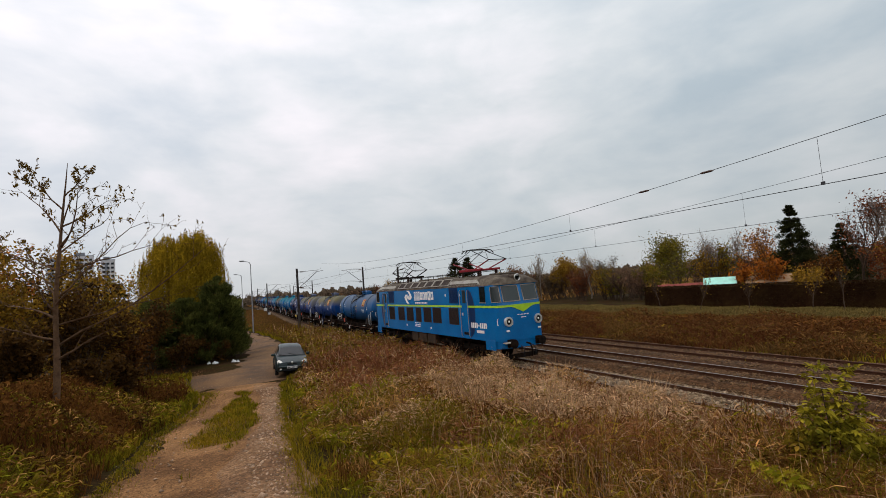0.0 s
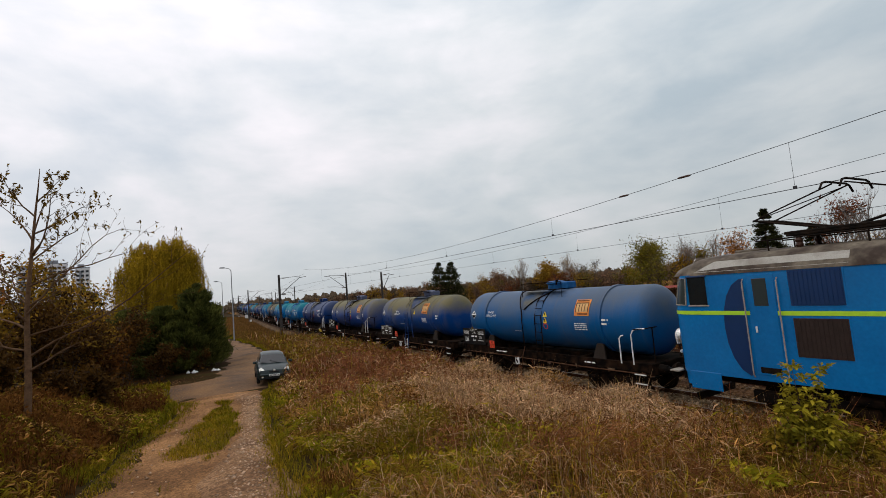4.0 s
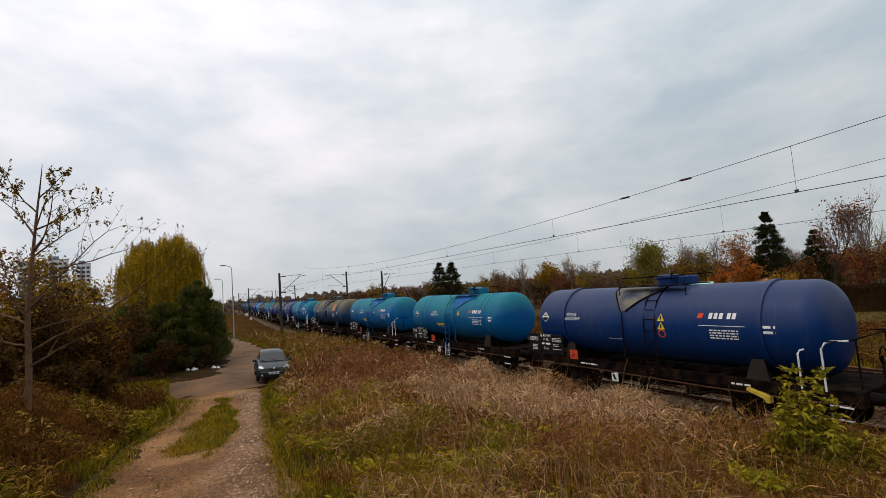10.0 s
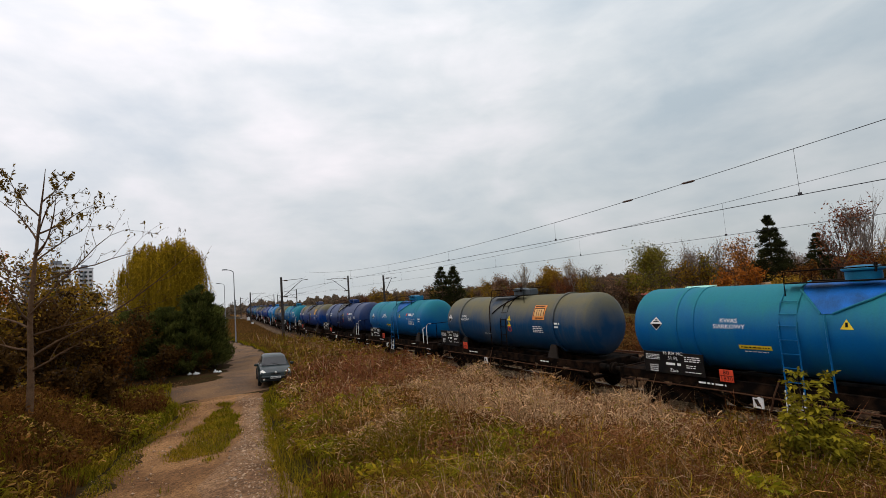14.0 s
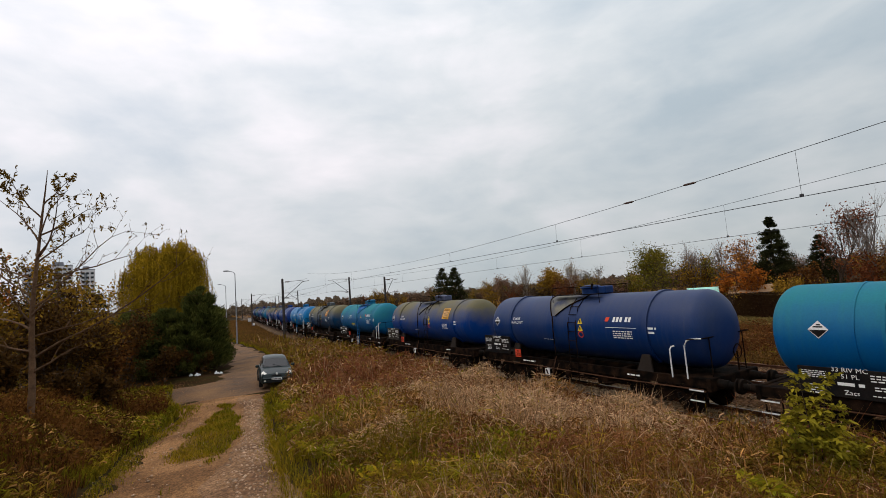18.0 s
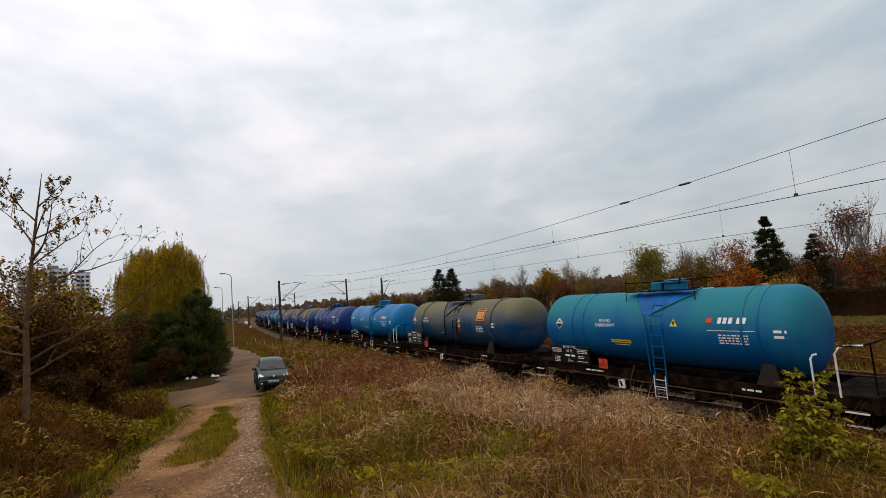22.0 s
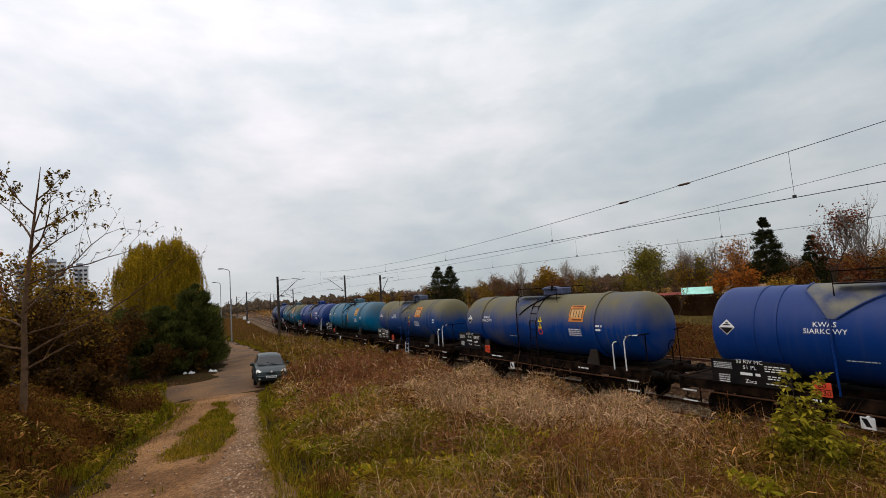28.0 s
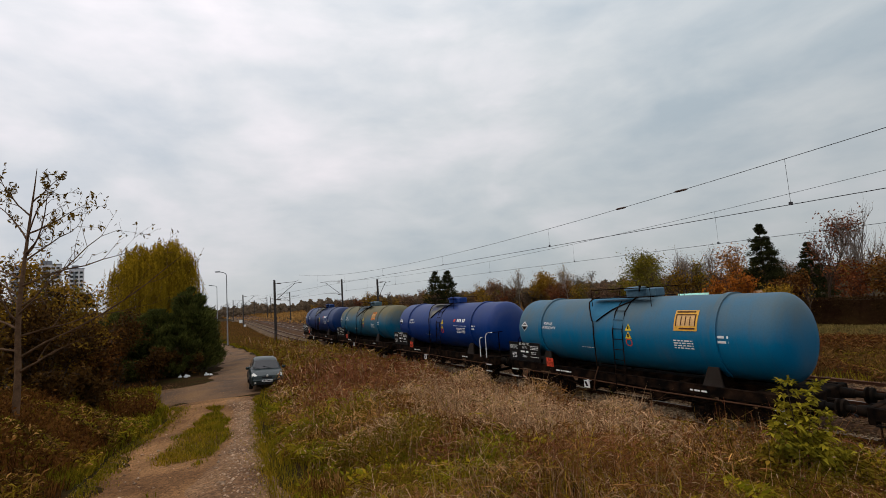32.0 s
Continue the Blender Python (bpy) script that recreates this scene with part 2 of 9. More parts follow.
def gravel_material(name, color, second, size, strength=0.6):
    """Loose stones: cells of uneven tone with dark joints."""
    m = material(name, color, rough=0.95, vary=0.3, scale=0.5, grain=30.0, bump=0, second=second, second_at=0.5, spec=0.1)
    ns, ln = m.node_tree.nodes, m.node_tree.links
    b = ns["Principled BSDF"]
    at = ns.new("ShaderNodeTexCoord")
    cells = ns.new("ShaderNodeTexVoronoi")
    cells.inputs["Scale"].default_value = 1.0 / size
    ln.new(at.outputs["Object"], cells.inputs["Vector"])
    tone = ns.new("ShaderNodeMix")
    tone.data_type, tone.blend_type = "RGBA", "MULTIPLY"
    tone.inputs[0].default_value = strength
    grey = ns.new("ShaderNodeSeparateColor")
    ln.new(cells.outputs["Color"], grey.inputs[0])
    stretch_ = ns.new("ShaderNodeMapRange")
    stretch_.inputs["To Min"].default_value, stretch_.inputs["To Max"].default_value = 0.35, 1.35
    ln.new(grey.outputs[0], stretch_.inputs["Value"])
    old = b.inputs["Base Color"].links[0].from_socket
    ln.new(old, tone.inputs[6])
    ln.new(stretch_.outputs[0], tone.inputs[7])
    ln.new(tone.outputs[2], b.inputs["Base Color"])
    bp = ns.new("ShaderNodeBump")
    bp.inputs["Strength"].default_value, bp.inputs["Distance"].default_value = 0.9, size * 0.5
    bp.invert = True
    ln.new(cells.outputs["Distance"], bp.inputs["Height"])
    ln.new(bp.outputs[0], b.inputs["Normal"])
    return m


def glass_material(name, tint, rough=0.05):
    m = bpy.data.materials.new(name)
    m.use_nodes = True
    b = m.node_tree.nodes["Principled BSDF"]
    b.inputs["Base Color"].default_value = (*tint, 1)
    b.inputs["Roughness"].default_value = rough
    b.inputs["IOR"].default_value = 1.5
    b.inputs["Specular IOR Level"].default_value = 0.5
    return m


M = {}
M["loco_blue"] = material("loco_blue_paint", (0.002, 0.155, 0.42), rough=0.24, vary=0.1, scale=0.8, grain=14, bump=0.03, second=(0.002, 0.125, 0.35), spec=0.5)
M["loco_dark"] = material("loco_dark_blue_paint", (0.004, 0.03, 0.11), rough=0.35, vary=0.1, scale=1.0, bump=0.03, spec=0.4)
M["lime"] = material("lime_stripe_paint", (0.42, 0.72, 0.03), rough=0.4, vary=0.08, bump=0.02, spec=0.4)
M["roof_grey"] = material("dusty_grey_roof", (0.16, 0.135, 0.10), rough=0.85, vary=0.3, scale=1.8, grain=9, second=(0.045, 0.032, 0.024), second_at=0.48, bump=0.1)
M["shoulder"] = material("pale_grey_roof_paint", (0.36, 0.35, 0.31), rough=0.8, vary=0.2, scale=2, second=(0.20, 0.18, 0.15), second_at=0.6)
M["grille"] = material("brown_vent_grille", (0.035, 0.022, 0.018), rough=0.7, vary=0.2)
M["louvre"] = material("roof_louvre_grey", (0.36, 0.33, 0.28), rough=0.7, vary=0.2)
M["panto_red"] = material("red_pantograph_paint", (0.26, 0.012, 0.02), rough=0.5, vary=0.15)
M["dark_steel"] = material("dark_oily_steel", (0.006, 0.005, 0.004), rough=0.7, metal=0.0, vary=0.3, scale=4, second=(0.022, 0.013, 0.008), spec=0.05)
M["black_frame"] = material("grimy_black_underframe", (0.004, 0.0032, 0.0026), rough=0.9, vary=0.3, scale=3, second=(0.03, 0.016, 0.009), second_at=0.56, spec=0.03)
M["brown_box"] = material("dusty_brown_box", (0.058, 0.036, 0.02), rough=0.9, vary=0.25, scale=3, second=(0.03, 0.019, 0.012))
M["rust"] = material("rusty_iron", (0.10, 0.045, 0.022), rough=0.85, metal=0.1, vary=0.3, scale=5)
M["rail_side"] = material("rusty_rail_web", (0.085, 0.036, 0.018), rough=0.85, metal=0.2, vary=0.25, scale=3)
M["rail_top"] = material("polished_rail_head", (0.48, 0.46, 0.45), rough=0.28, metal=0.9, vary=0.12, scale=2)
M["wire"] = material("dark_copper_wire", (0.05, 0.05, 0.055), rough=0.6, metal=0.3)
M["white"] = material("white_paint", (0.78, 0.78, 0.76), rough=0.5, vary=0.1, bump=0.03)
M["lettering"] = material("pale_lettering", (0.86, 0.87, 0.84), rough=0.55, vary=0.08, bump=0)
M["yellow"] = material("yellow_sign_paint", (0.75, 0.55, 0.03), rough=0.5, vary=0.1, bump=0)
M["orange"] = material("orange_board_paint", (0.78, 0.27, 0.05), rough=0.55, vary=0.15, scale=3, second=(0.55, 0.2, 0.06), bump=0)
M["amber"] = material("amber_board_paint", (0.80, 0.42, 0.06), rough=0.55, vary=0.15, bump=0)
M["red_plate"] = material("red_orange_plate", (0.75, 0.075, 0.03), rough=0.5, vary=0.1, bump=0)
M["board"] = material("black_data_board", (0.008, 0.008, 0.009), rough=0.6, vary=0.3, scale=2, second=(0.02, 0.016, 0.013), bump=0.02, spec=0.05)
M["board_old"] = material("dusty_data_board", (0.05, 0.043, 0.035), rough=0.85, vary=0.3, scale=2, bump=0.02, spec=0.05)
M["concrete"] = material("grey_concrete", (0.33, 0.30, 0.26), rough=0.9, vary=0.2, scale=2, second=(0.22, 0.19, 0.16), bump=0.3)
M["sleeper"] = material("weathered_sleeper", (0.11, 0.074, 0.045), rough=0.95, vary=0.25, scale=3, second=(0.06, 0.042, 0.03), bump=0.3, per_object=0.2)
M["ballast"] = gravel_material("rusty_brown_ballast", (0.115, 0.057, 0.024), (0.062, 0.032, 0.016), 0.09, 0.85)
M["ballast_old"] = gravel_material("brown_old_ballast", (0.11, 0.055, 0.027), (0.065, 0.038, 0.021), 0.09, 0.85)
M["ballast_pale"] = gravel_material("pale_overgrown_ballast", (0.17, 0.11, 0.06), (0.075, 0.046, 0.025), 0.09, 0.85)
# near rail heads: shade and dark reflection of the wagons put into the colour
M["rail_shaded"] = material("dull_shaded_rail_head", (0.17, 0.14, 0.12), rough=0.45, metal=0.8, vary=0.2, scale=2)
M["path"] = gravel_material("stony_dirt_path", (0.34, 0.195, 0.10), (0.14, 0.072, 0.036), 0.055, 0.75)
M["sand"] = gravel_material("trodden_sandy_dirt", (0.35, 0.182, 0.076), (0.14, 0.068, 0.028), 0.045, 0.7)
M["road"] = gravel_material("worn_sandy_road", (0.115, 0.076, 0.052), (0.22, 0.125, 0.062), 0.03, 0.35)
M["stone"] = material("pale_pebble", (0.42, 0.285, 0.185), rough=0.9, vary=0.25, islands=0.45, bump=0.2)
M["mast"] = material("weathered_steel_mast", (0.07, 0.06, 0.055), rough=0.75, metal=0.3, vary=0.2)
M["lamp_pole"] = material("galvanised_lamp_pole", (0.30, 0.31, 0.32), rough=0.6, metal=0.5, vary=0.15)
M["insulator"] = material("brown_insulator", (0.06, 0.03, 0.02), rough=0.3, vary=0.1)
M["glass"] = glass_material("dark_window_glass", (0.012, 0.015, 0.016))
M["glass_pale"] = glass_material("reflecting_cab_glass", (0.035, 0.045, 0.045), 0.1)
M["lens"] = glass_material("headlamp_lens", (0.75, 0.74, 0.68), 0.15)
M["chrome"] = material("headlamp_ring", (0.7, 0.7, 0.66), rough=0.35, metal=0.6, vary=0.1)
M["car_green"] = material("dark_green_car_paint", (0.008, 0.02, 0.021), rough=0.3, vary=0.06, scale=2, bump=0, coat=0.0, spec=0.36)
M["car_black"] = material("black_car_plastic", (0.015, 0.015, 0.016), rough=0.6)
M["tyre"] = material("tyre_rubber", (0.02, 0.02, 0.02), rough=0.9)
M["plaster"] = material("pale_block_plaster", (0.66, 0.64, 0.65), rough=0.9, vary=0.08, scale=0.2, bump=0)
M["plaster_dark"] = material("grey_block_panel", (0.22, 0.23, 0.25), rough=0.9, vary=0.1, scale=0.2, bump=0)
M["mint"] = material("mint_sheet_roof", (0.42, 0.82, 0.68), rough=0.6, vary=0.12, scale=2)
M["red_roof"] = material("red_brown_roof", (0.24, 0.055, 0.04), rough=0.8, vary=0.2, scale=2)
M["timber"] = material("raw_timber", (0.42, 0.26, 0.14), rough=0.85, vary=0.2, scale=3)
M["soil"] = material("weedy_soil", (0.034, 0.017, 0.007), rough=1.0, vary=0.35, scale=0.7, grain=9, second=(0.03, 0.026, 0.007), bump=0.8, spec=0.03)
M["bark"] = material("grey_brown_bark", (0.09, 0.058, 0.038), rough=0.95, vary=0.3, scale=8, bump=0.5)
M["bark_walnut"] = material("dark_walnut_bark", (0.15, 0.085, 0.046), rough=0.95, vary=0.3, scale=8, bump=0.5)
M["bark_dark"] = material("dark_bark", (0.085, 0.055, 0.036), rough=0.95, vary=0.3, scale=8, bump=0.4)
M["bark_grey"] = material("grey_poplar_bark", (0.21, 0.17, 0.14), rough=0.95, vary=0.3, scale=8, bump=0.4)
M["bark_pale"] = material("pale_birch_bark", (0.34, 0.29, 0.24), rough=0.9, vary=0.3, scale=6, second=(0.12, 0.09, 0.07))


def leaf(name, color, second, islands=0.35):
    M[name] = material(name, color, rough=0.75, vary=0.2, scale=0.8, grain=3.0, bump=0, second=second, islands=islands, thin=0.3, spec=0.03)


leaf("straw_blades", (0.50, 0.27, 0.08), (0.23, 0.10, 0.026), 0.65)
leaf("pale_straw", (0.62, 0.41, 0.23), (0.34, 0.195, 0.095), 0.6)
leaf("russet_weed", (0.19, 0.062, 0.026), (0.32, 0.14, 0.062), 0.6)
leaf("green_grass", (0.145, 0.130, 0.006), (0.30, 0.19, 0.014), 0.55)
leaf("weed_leaf", (0.195, 0.185, 0.009), (0.39, 0.26, 0.018), 0.55)
leaf("olive_weed", (0.13, 0.098, 0.008), (0.26, 0.155, 0.016), 0.6)
leaf("dark_weed", (0.090, 0.034, 0.008), (0.20, 0.085, 0.02), 0.6)
leaf("yellow_leaf", (0.30, 0.24, 0.018), (0.15, 0.145, 0.014), 0.55)
leaf("willow_leaf", (0.42, 0.27, 0.016), (0.22, 0.145, 0.010), 0.45)
leaf("pine_needle", (0.046, 0.055, 0.013), (0.125, 0.128, 0.029), 0.55)
leaf("spruce_needle", (0.022, 0.026, 0.009), (0.045, 0.045, 0.014), 0.45)
leaf("green_leaf", (0.13, 0.12, 0.014), (0.21, 0.145, 0.018), 0.45)
leaf("ochre_leaf", (0.34, 0.185, 0.02), (0.18, 0.105, 0.014), 0.45)
leaf("orange_leaf", (0.42, 0.13, 0.018), (0.24, 0.08, 0.015), 0.5)
leaf("rowan_leaf", (0.42, 0.17, 0.04), (0.25, 0.10, 0.025), 0.5)
leaf("verge_olive", (0.15, 0.115, 0.035), (0.24, 0.165, 0.05), 0.4)
leaf("maroon_leaf", (0.13, 0.036, 0.014), (0.22, 0.075, 0.024), 0.45)
leaf("cherry_leaf", (0.22, 0.07, 0.03), (0.13, 0.045, 0.02), 0.5)
leaf("walnut_leaf", (0.18, 0.105, 0.014), (0.08, 0.045, 0.01), 0.55)
leaf("bramble_leaf", (0.055, 0.027, 0.007), (0.11, 0.053, 0.012), 0.6)
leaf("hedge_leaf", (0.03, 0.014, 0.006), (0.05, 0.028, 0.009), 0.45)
leaf("scrub_twig", (0.19, 0.115, 0.075), (0.24, 0.125, 0.06), 0.45)
leaf("far_straw", (0.19, 0.095, 0.026), (0.10, 0.052, 0.016), 0.55)
leaf("far_russet", (0.11, 0.038, 0.013), (0.16, 0.07, 0.02), 0.55)
leaf("far_wood", (0.15, 0.105, 0.07), (0.115, 0.088, 0.055), 0.35)

# ---- mesh helpers ----


class Mesh:
    """Collects vertices and faces of one part."""

    def __init__(self):
        self.v, self.f = [], []

    def add(self, verts, faces):
        n = len(self.v)
        self.v += [tuple(p) for p in verts]
        self.f += [tuple(i + n for i in q) for q in faces]
        return self

    def box(self, x, y, z, sx, sy, sz, b=0.0, turn=None):
        """A box about its centre with chamfered edges."""
        hx, hy, hz = sx / 2, sy / 2, sz / 2
        b = min(b, hx * 0.9, hy * 0.9, hz * 0.9)
        vs, fs = [], []
        if b <= 0:
            vs = [(i * hx, j * hy, k * hz) for i in (-1, 1) for j in (-1, 1) for k in (-1, 1)]
            fs = [(0, 1, 3, 2), (4, 6, 7, 5), (0, 4, 5, 1), (2, 3, 7, 6), (0, 2, 6, 4), (1, 5, 7, 3)]
        else:
            ids = {}
            for i, j, k in itertools.product((-1, 1), repeat=3):
                for ax, p in ((0, (i * hx, j * (hy - b), k * (hz - b))), (1, (i * (hx - b), j * hy, k * (hz - b))), (2, (i * (hx - b), j * (hy - b), k * hz))):
                    ids[i, j, k, ax] = len(vs)
                    vs.append(p)
            q = lambda *s: fs.append(tuple(ids[a] for a in s))
            for s in (-1, 1):
                q((s, -1, -1, 0), (s, 1, -1, 0), (s, 1, 1, 0), (s, -1, 1, 0))
                q((-1, s, -1, 1), (1, s, -1, 1), (1, s, 1, 1), (-1, s, 1, 1))
                q((-1, -1, s, 2), (1, -1, s, 2), (1, 1, s, 2), (-1, 1, s, 2))
            for s, t in itertools.product((-1, 1), repeat=2):
                q((s, t, -1, 0), (s, t, 1, 0), (s, t, 1, 1), (s, t, -1, 1))
                q((s, -1, t, 0), (s, 1, t, 0), (s, 1, t, 2), (s, -1, t, 2))
                q((-1, s, t, 1), (1, s, t, 1), (1, s, t, 2), (-1, s, t, 2))
            for i, j, k in itertools.product((-1, 1), repeat=3):
                q((i, j, k, 0), (i, j, k, 1), (i, j, k, 2))
        if turn is not None:
            vs = [turn @ Vector(p) for p in vs]
        return self.add([(p[0] + x, p[1] + y, p[2] + z) for p in vs], fs)

    def tube(self, points, radii, n=8, caps=True):
        """A round bar along a line of points; radii is a number or a list."""
        pts = [Vector(p) for p in points]
        rs = radii if isinstance(radii, (list, tuple)) else [radii] * len(pts)
        vs, fs = [], []
        for i, p in enumerate(pts):
            w = (pts[min(i + 1, len(pts) - 1)] - pts[max(i - 1, 0)])
            w = w.normalized() if w.length > 1e-9 else Vector((0, 0, 1))
            a = w.cross(Vector((0, 0, 1)) if abs(w.z) < 0.95 else Vector((1, 0, 0))).normalized()
            c = w.cross(a)
            vs += [p + (a * math.cos(2 * math.pi * k / n) + c * math.sin(2 * math.pi * k / n)) * rs[i] for k in range(n)]
        for i in range(len(pts) - 1):
            fs += [(i * n + k, i * n + (k + 1) % n, (i + 1) * n + (k + 1) % n, (i + 1) * n + k) for k in range(n)]
        if caps:
            fs += [tuple(range(n))[::-1], tuple((len(pts) - 1) * n + k for k in range(n))]
        return self.add(vs, fs)

    def lathe(self, profile, x, z, n=28, axis="y"):
        """Turns (along, radius) pairs about a level axis through (x, z), or an upright one with axis 'z' through (x, y=z)."""
        vs, fs = [], []
        for s, r in profile:
            for k in range(n):
                a = 2 * math.pi * k / n
                vs.append((x + r * math.cos(a), s, z + r * math.sin(a)) if axis == "y" else (x + r * math.cos(a), z + r * math.sin(a), s) if axis == "z" else (s, x + r * math.cos(a), z + r * math.sin(a)))
        for i in range(len(profile) - 1):
            fs += [(i * n + k, i * n + (k + 1) % n, (i + 1) * n + (k + 1) % n, (i + 1) * n + k) for k in range(n)]
        fs += [tuple(range(n)), tuple((len(profile) - 1) * n + k for k in range(n))[::-1]]
        return self.add(vs, fs)

    def slab(self, outline, lo, hi, plane="yz"):
        """An outline in a plane, extruded from lo to hi along the third axis."""
        n = len(outline)
        put = {"yz": lambda p, h: (h, p[0], p[1]), "xz": lambda p, h: (p[0], h, p[1]), "xy": lambda p, h: (p[0], p[1], h)}[plane]
        vs = [put(p, lo) for p in outline] + [put(p, hi) for p in outline]
        fs = [tuple(range(n))[::-1], tuple(range(n, 2 * n))] + [(i, (i + 1) % n, (i + 1) % n + n, i + n) for i in range(n)]
        return self.add(vs, fs)

    def grid(self, rows):
        """A sheet through equal rows of points."""
        n = len(rows[0])
        vs = [p for r in rows for p in r]
        fs = [(i * n + j, i * n + j + 1, (i + 1) * n + j + 1, (i + 1) * n + j) for i in range(len(rows) - 1) for j in range(n - 1)]
        return self.add(vs, fs)

    def data(self, name, smooth=0.0):
        me = bpy.data.meshes.new(name)
        me.from_pydata(self.v, [], self.f)
        bm = bmesh.new()
        bm.from_mesh(me)
        bmesh.ops.recalc_face_normals(bm, faces=bm.faces)
        bm.to_mesh(me)
        bm.free()
        if smooth:
            me.polygons.foreach_set("use_smooth", [True] * len(me.polygons))
            me.set_sharp_from_angle(angle=radians(smooth))
        return me


def part(name, shape, mat, parent, label="", smooth=0.0, at=None):
    """One mesh object under a thing or a part; shape is a Mesh or mesh data shared with other parts."""
    me = shape.data(name, smooth) if isinstance(shape, Mesh) else shape
    if not me.materials:
        me.materials.append(mat)
    ob = new(name, me)
    ob.parent = parent
    if at is not None:
        ob.matrix_basis = at
    if me.materials[0] != mat:
        ob.material_slots[0].link = "OBJECT"
        ob.material_slots[0].material = mat
    if label:
        ob["label"] = label
    return ob


def thing(name, at, label, category, group="", kind=""):
    ob = new(name)
    ob.empty_display_size = 0.2
    ob.matrix_basis = at
    return tagged(ob, label, category, group, kind)


def soup(name, verts, tris, mat):
    """Mesh data from numpy arrays of vertices and triangles."""
    verts, tris = np.asarray(verts, np.float32), np.asarray(tris, np.int32)
    me = bpy.data.meshes.new(name)
    me.vertices.add(len(verts))
    me.vertices.foreach_set("co", verts.ravel())
    me.loops.add(tris.size)
    me.loops.foreach_set("vertex_index", tris.ravel())
    me.polygons.add(len(tris))
    me.polygons.foreach_set("loop_start", np.arange(0, tris.size, 3, dtype=np.int32))
    me.update(calc_edges=True)
    me.materials.append(mat)
    return me


_words = {}


def words(text, height):
    """Flat lettering: (u, v) points about its middle and faces."""
    key = (text, height)
    if key not in _words:
        cu = bpy.data.curves.new("lettering", "FONT")
        cu.body, cu.size, cu.align_x, cu.align_y = text, height * 1.38, "CENTER", "CENTER"
        cu.resolution_u = 2
        ob = bpy.data.objects.new("lettering", cu)
        scene.collection.objects.link(ob)
        bpy.context.view_layer.update()
        me = bpy.data.meshes.new_from_object(ob)
        _words[key] = ([(p.co.x, p.co.y) for p in me.vertices], [tuple(q.vertices) for q in me.polygons])
        bpy.data.objects.remove(ob)
        bpy.data.meshes.remove(me)
    return _words[key]


def bars(rng, width, rows, height, gap=0.5):
    """Plain bars in place of small print: rows of short strokes."""
    vs, fs = [], []
    for r in range(rows):
        u = -width / 2
        v = (rows / 2 - r - 0.5) * height
        while u < width / 2:
            w = min(rng.uniform(0.6, 2.2) * height, width / 2 - u)
            h = height * (1 - gap) / 2
            n = len(vs)
            vs += [(u, v - h), (u + w, v - h), (u + w, v + h), (u, v + h)]
            fs.append((n, n + 1, n + 2, n + 3))
            u += w + height * 0.45
    return vs, fs


def ease(a, b, x):
    t = np.clip((np.asarray(x, float) - a) / (b - a), 0, 1)
    return t * t * (3 - 2 * t)


BEND_LO, BEND_HI, BEND_SLOPE = 46.0, 86.0, 0.075


def bend(y):
    """How far the railway has swung to the right at y: straight, then a gentle curve, then straight again."""
    u = np.clip(np.asarray(y, float) - BEND_LO, 0, None)
    span = BEND_HI - BEND_LO
    return np.where(u < span, BEND_SLOPE * u * u / (2 * span), BEND_SLOPE * (u - span / 2))


def bend_turn(y):
    """The heading of the line at y, in degrees for pose()."""
    return -math.degrees(math.atan(BEND_SLOPE * min(max((y - BEND_LO) / (BEND_HI - BEND_LO), 0.0), 1.0)))


def ground_z(x, y):
    """Height of the ground: a rise by the camera, a bank on the side of the tree, the level of the line."""
    x, y = np.asarray(x, float), np.asarray(y, float)
    x = x - bend(y)
    rise = 1.3 * (1 - ease(2, 23, y)) * (1 - ease(5, 11.5, x))
    bank = 1.6 * ease(1.8, 4.8, -x + 0.035 * (y - 10)) * (1 - ease(20, 31, y))
    line = -0.42 * ease(8.5, 11.6, x) * (1 - ease(25.0, 27.5, x))
    beyond = 0.25 * ease(27, 40, x) - 0.2 * ease(60, 120, x)
    calm = 1 - 0.8 * ease(9, 12, x) * (1 - ease(25, 28, x))
    rough = 0.05 * (np.sin(x * 1.3 + 0.7 * np.sin(y * 0.9)) + np.sin(y * 1.1 + 1.3 * np.sin(x * 0.8))) * calm
    roll = 0.25 * np.sin(x * 0.021 + 1.0) * np.sin(y * 0.017) * ease(90, 200, np.hypot(x, y))
    return rise + bank + line + beyond + rough * (1 - ease(60, 90, np.hypot(x, y))) + roll

# ---- ground, paths ----


def sheet_axis(lo, hi, fine_lo, fine_hi, step, grow=1.25):
    mid_part = list(np.arange(fine_lo, fine_hi + 1e-6, step))
    down, up = [], []
    s, p = step, fine_lo
    while p > lo:
        s *= grow
        p -= s
        down.append(max(p, lo))
    s, p = step, fine_hi
    while p < hi:
        s *= grow
        p += s
        up.append(min(p, hi))
    return np.array(down[::-1] + mid_part + up)


def build_ground():
    xs = sheet_axis(-2500, 2500, -12, 46, 0.4)
    ys = sheet_axis(-2500, 2500, -4, 60, 0.4)
    gx, gy = np.meshgrid(xs, ys)
    z = ground_z(gx, gy)
    n = len(xs)
    v = np.stack([gx.ravel(), gy.ravel(), z.ravel()], 1)
    i, j = np.meshgrid(np.arange(len(ys) - 1), np.arange(n - 1), indexing="ij")
    a = (i * n + j).ravel()
    tris = np.concatenate([np.stack([a, a + 1, a + n + 1], 1), np.stack([a, a + n + 1, a + n], 1)])
    me = soup("ground", v, tris, M["soil"])
    me.polygons.foreach_set("use_smooth", [True] * len(me.polygons))
    tagged(new("ground", me), "weedy brown earth rising gently towards the viewpoint", "ground", kind="structure")


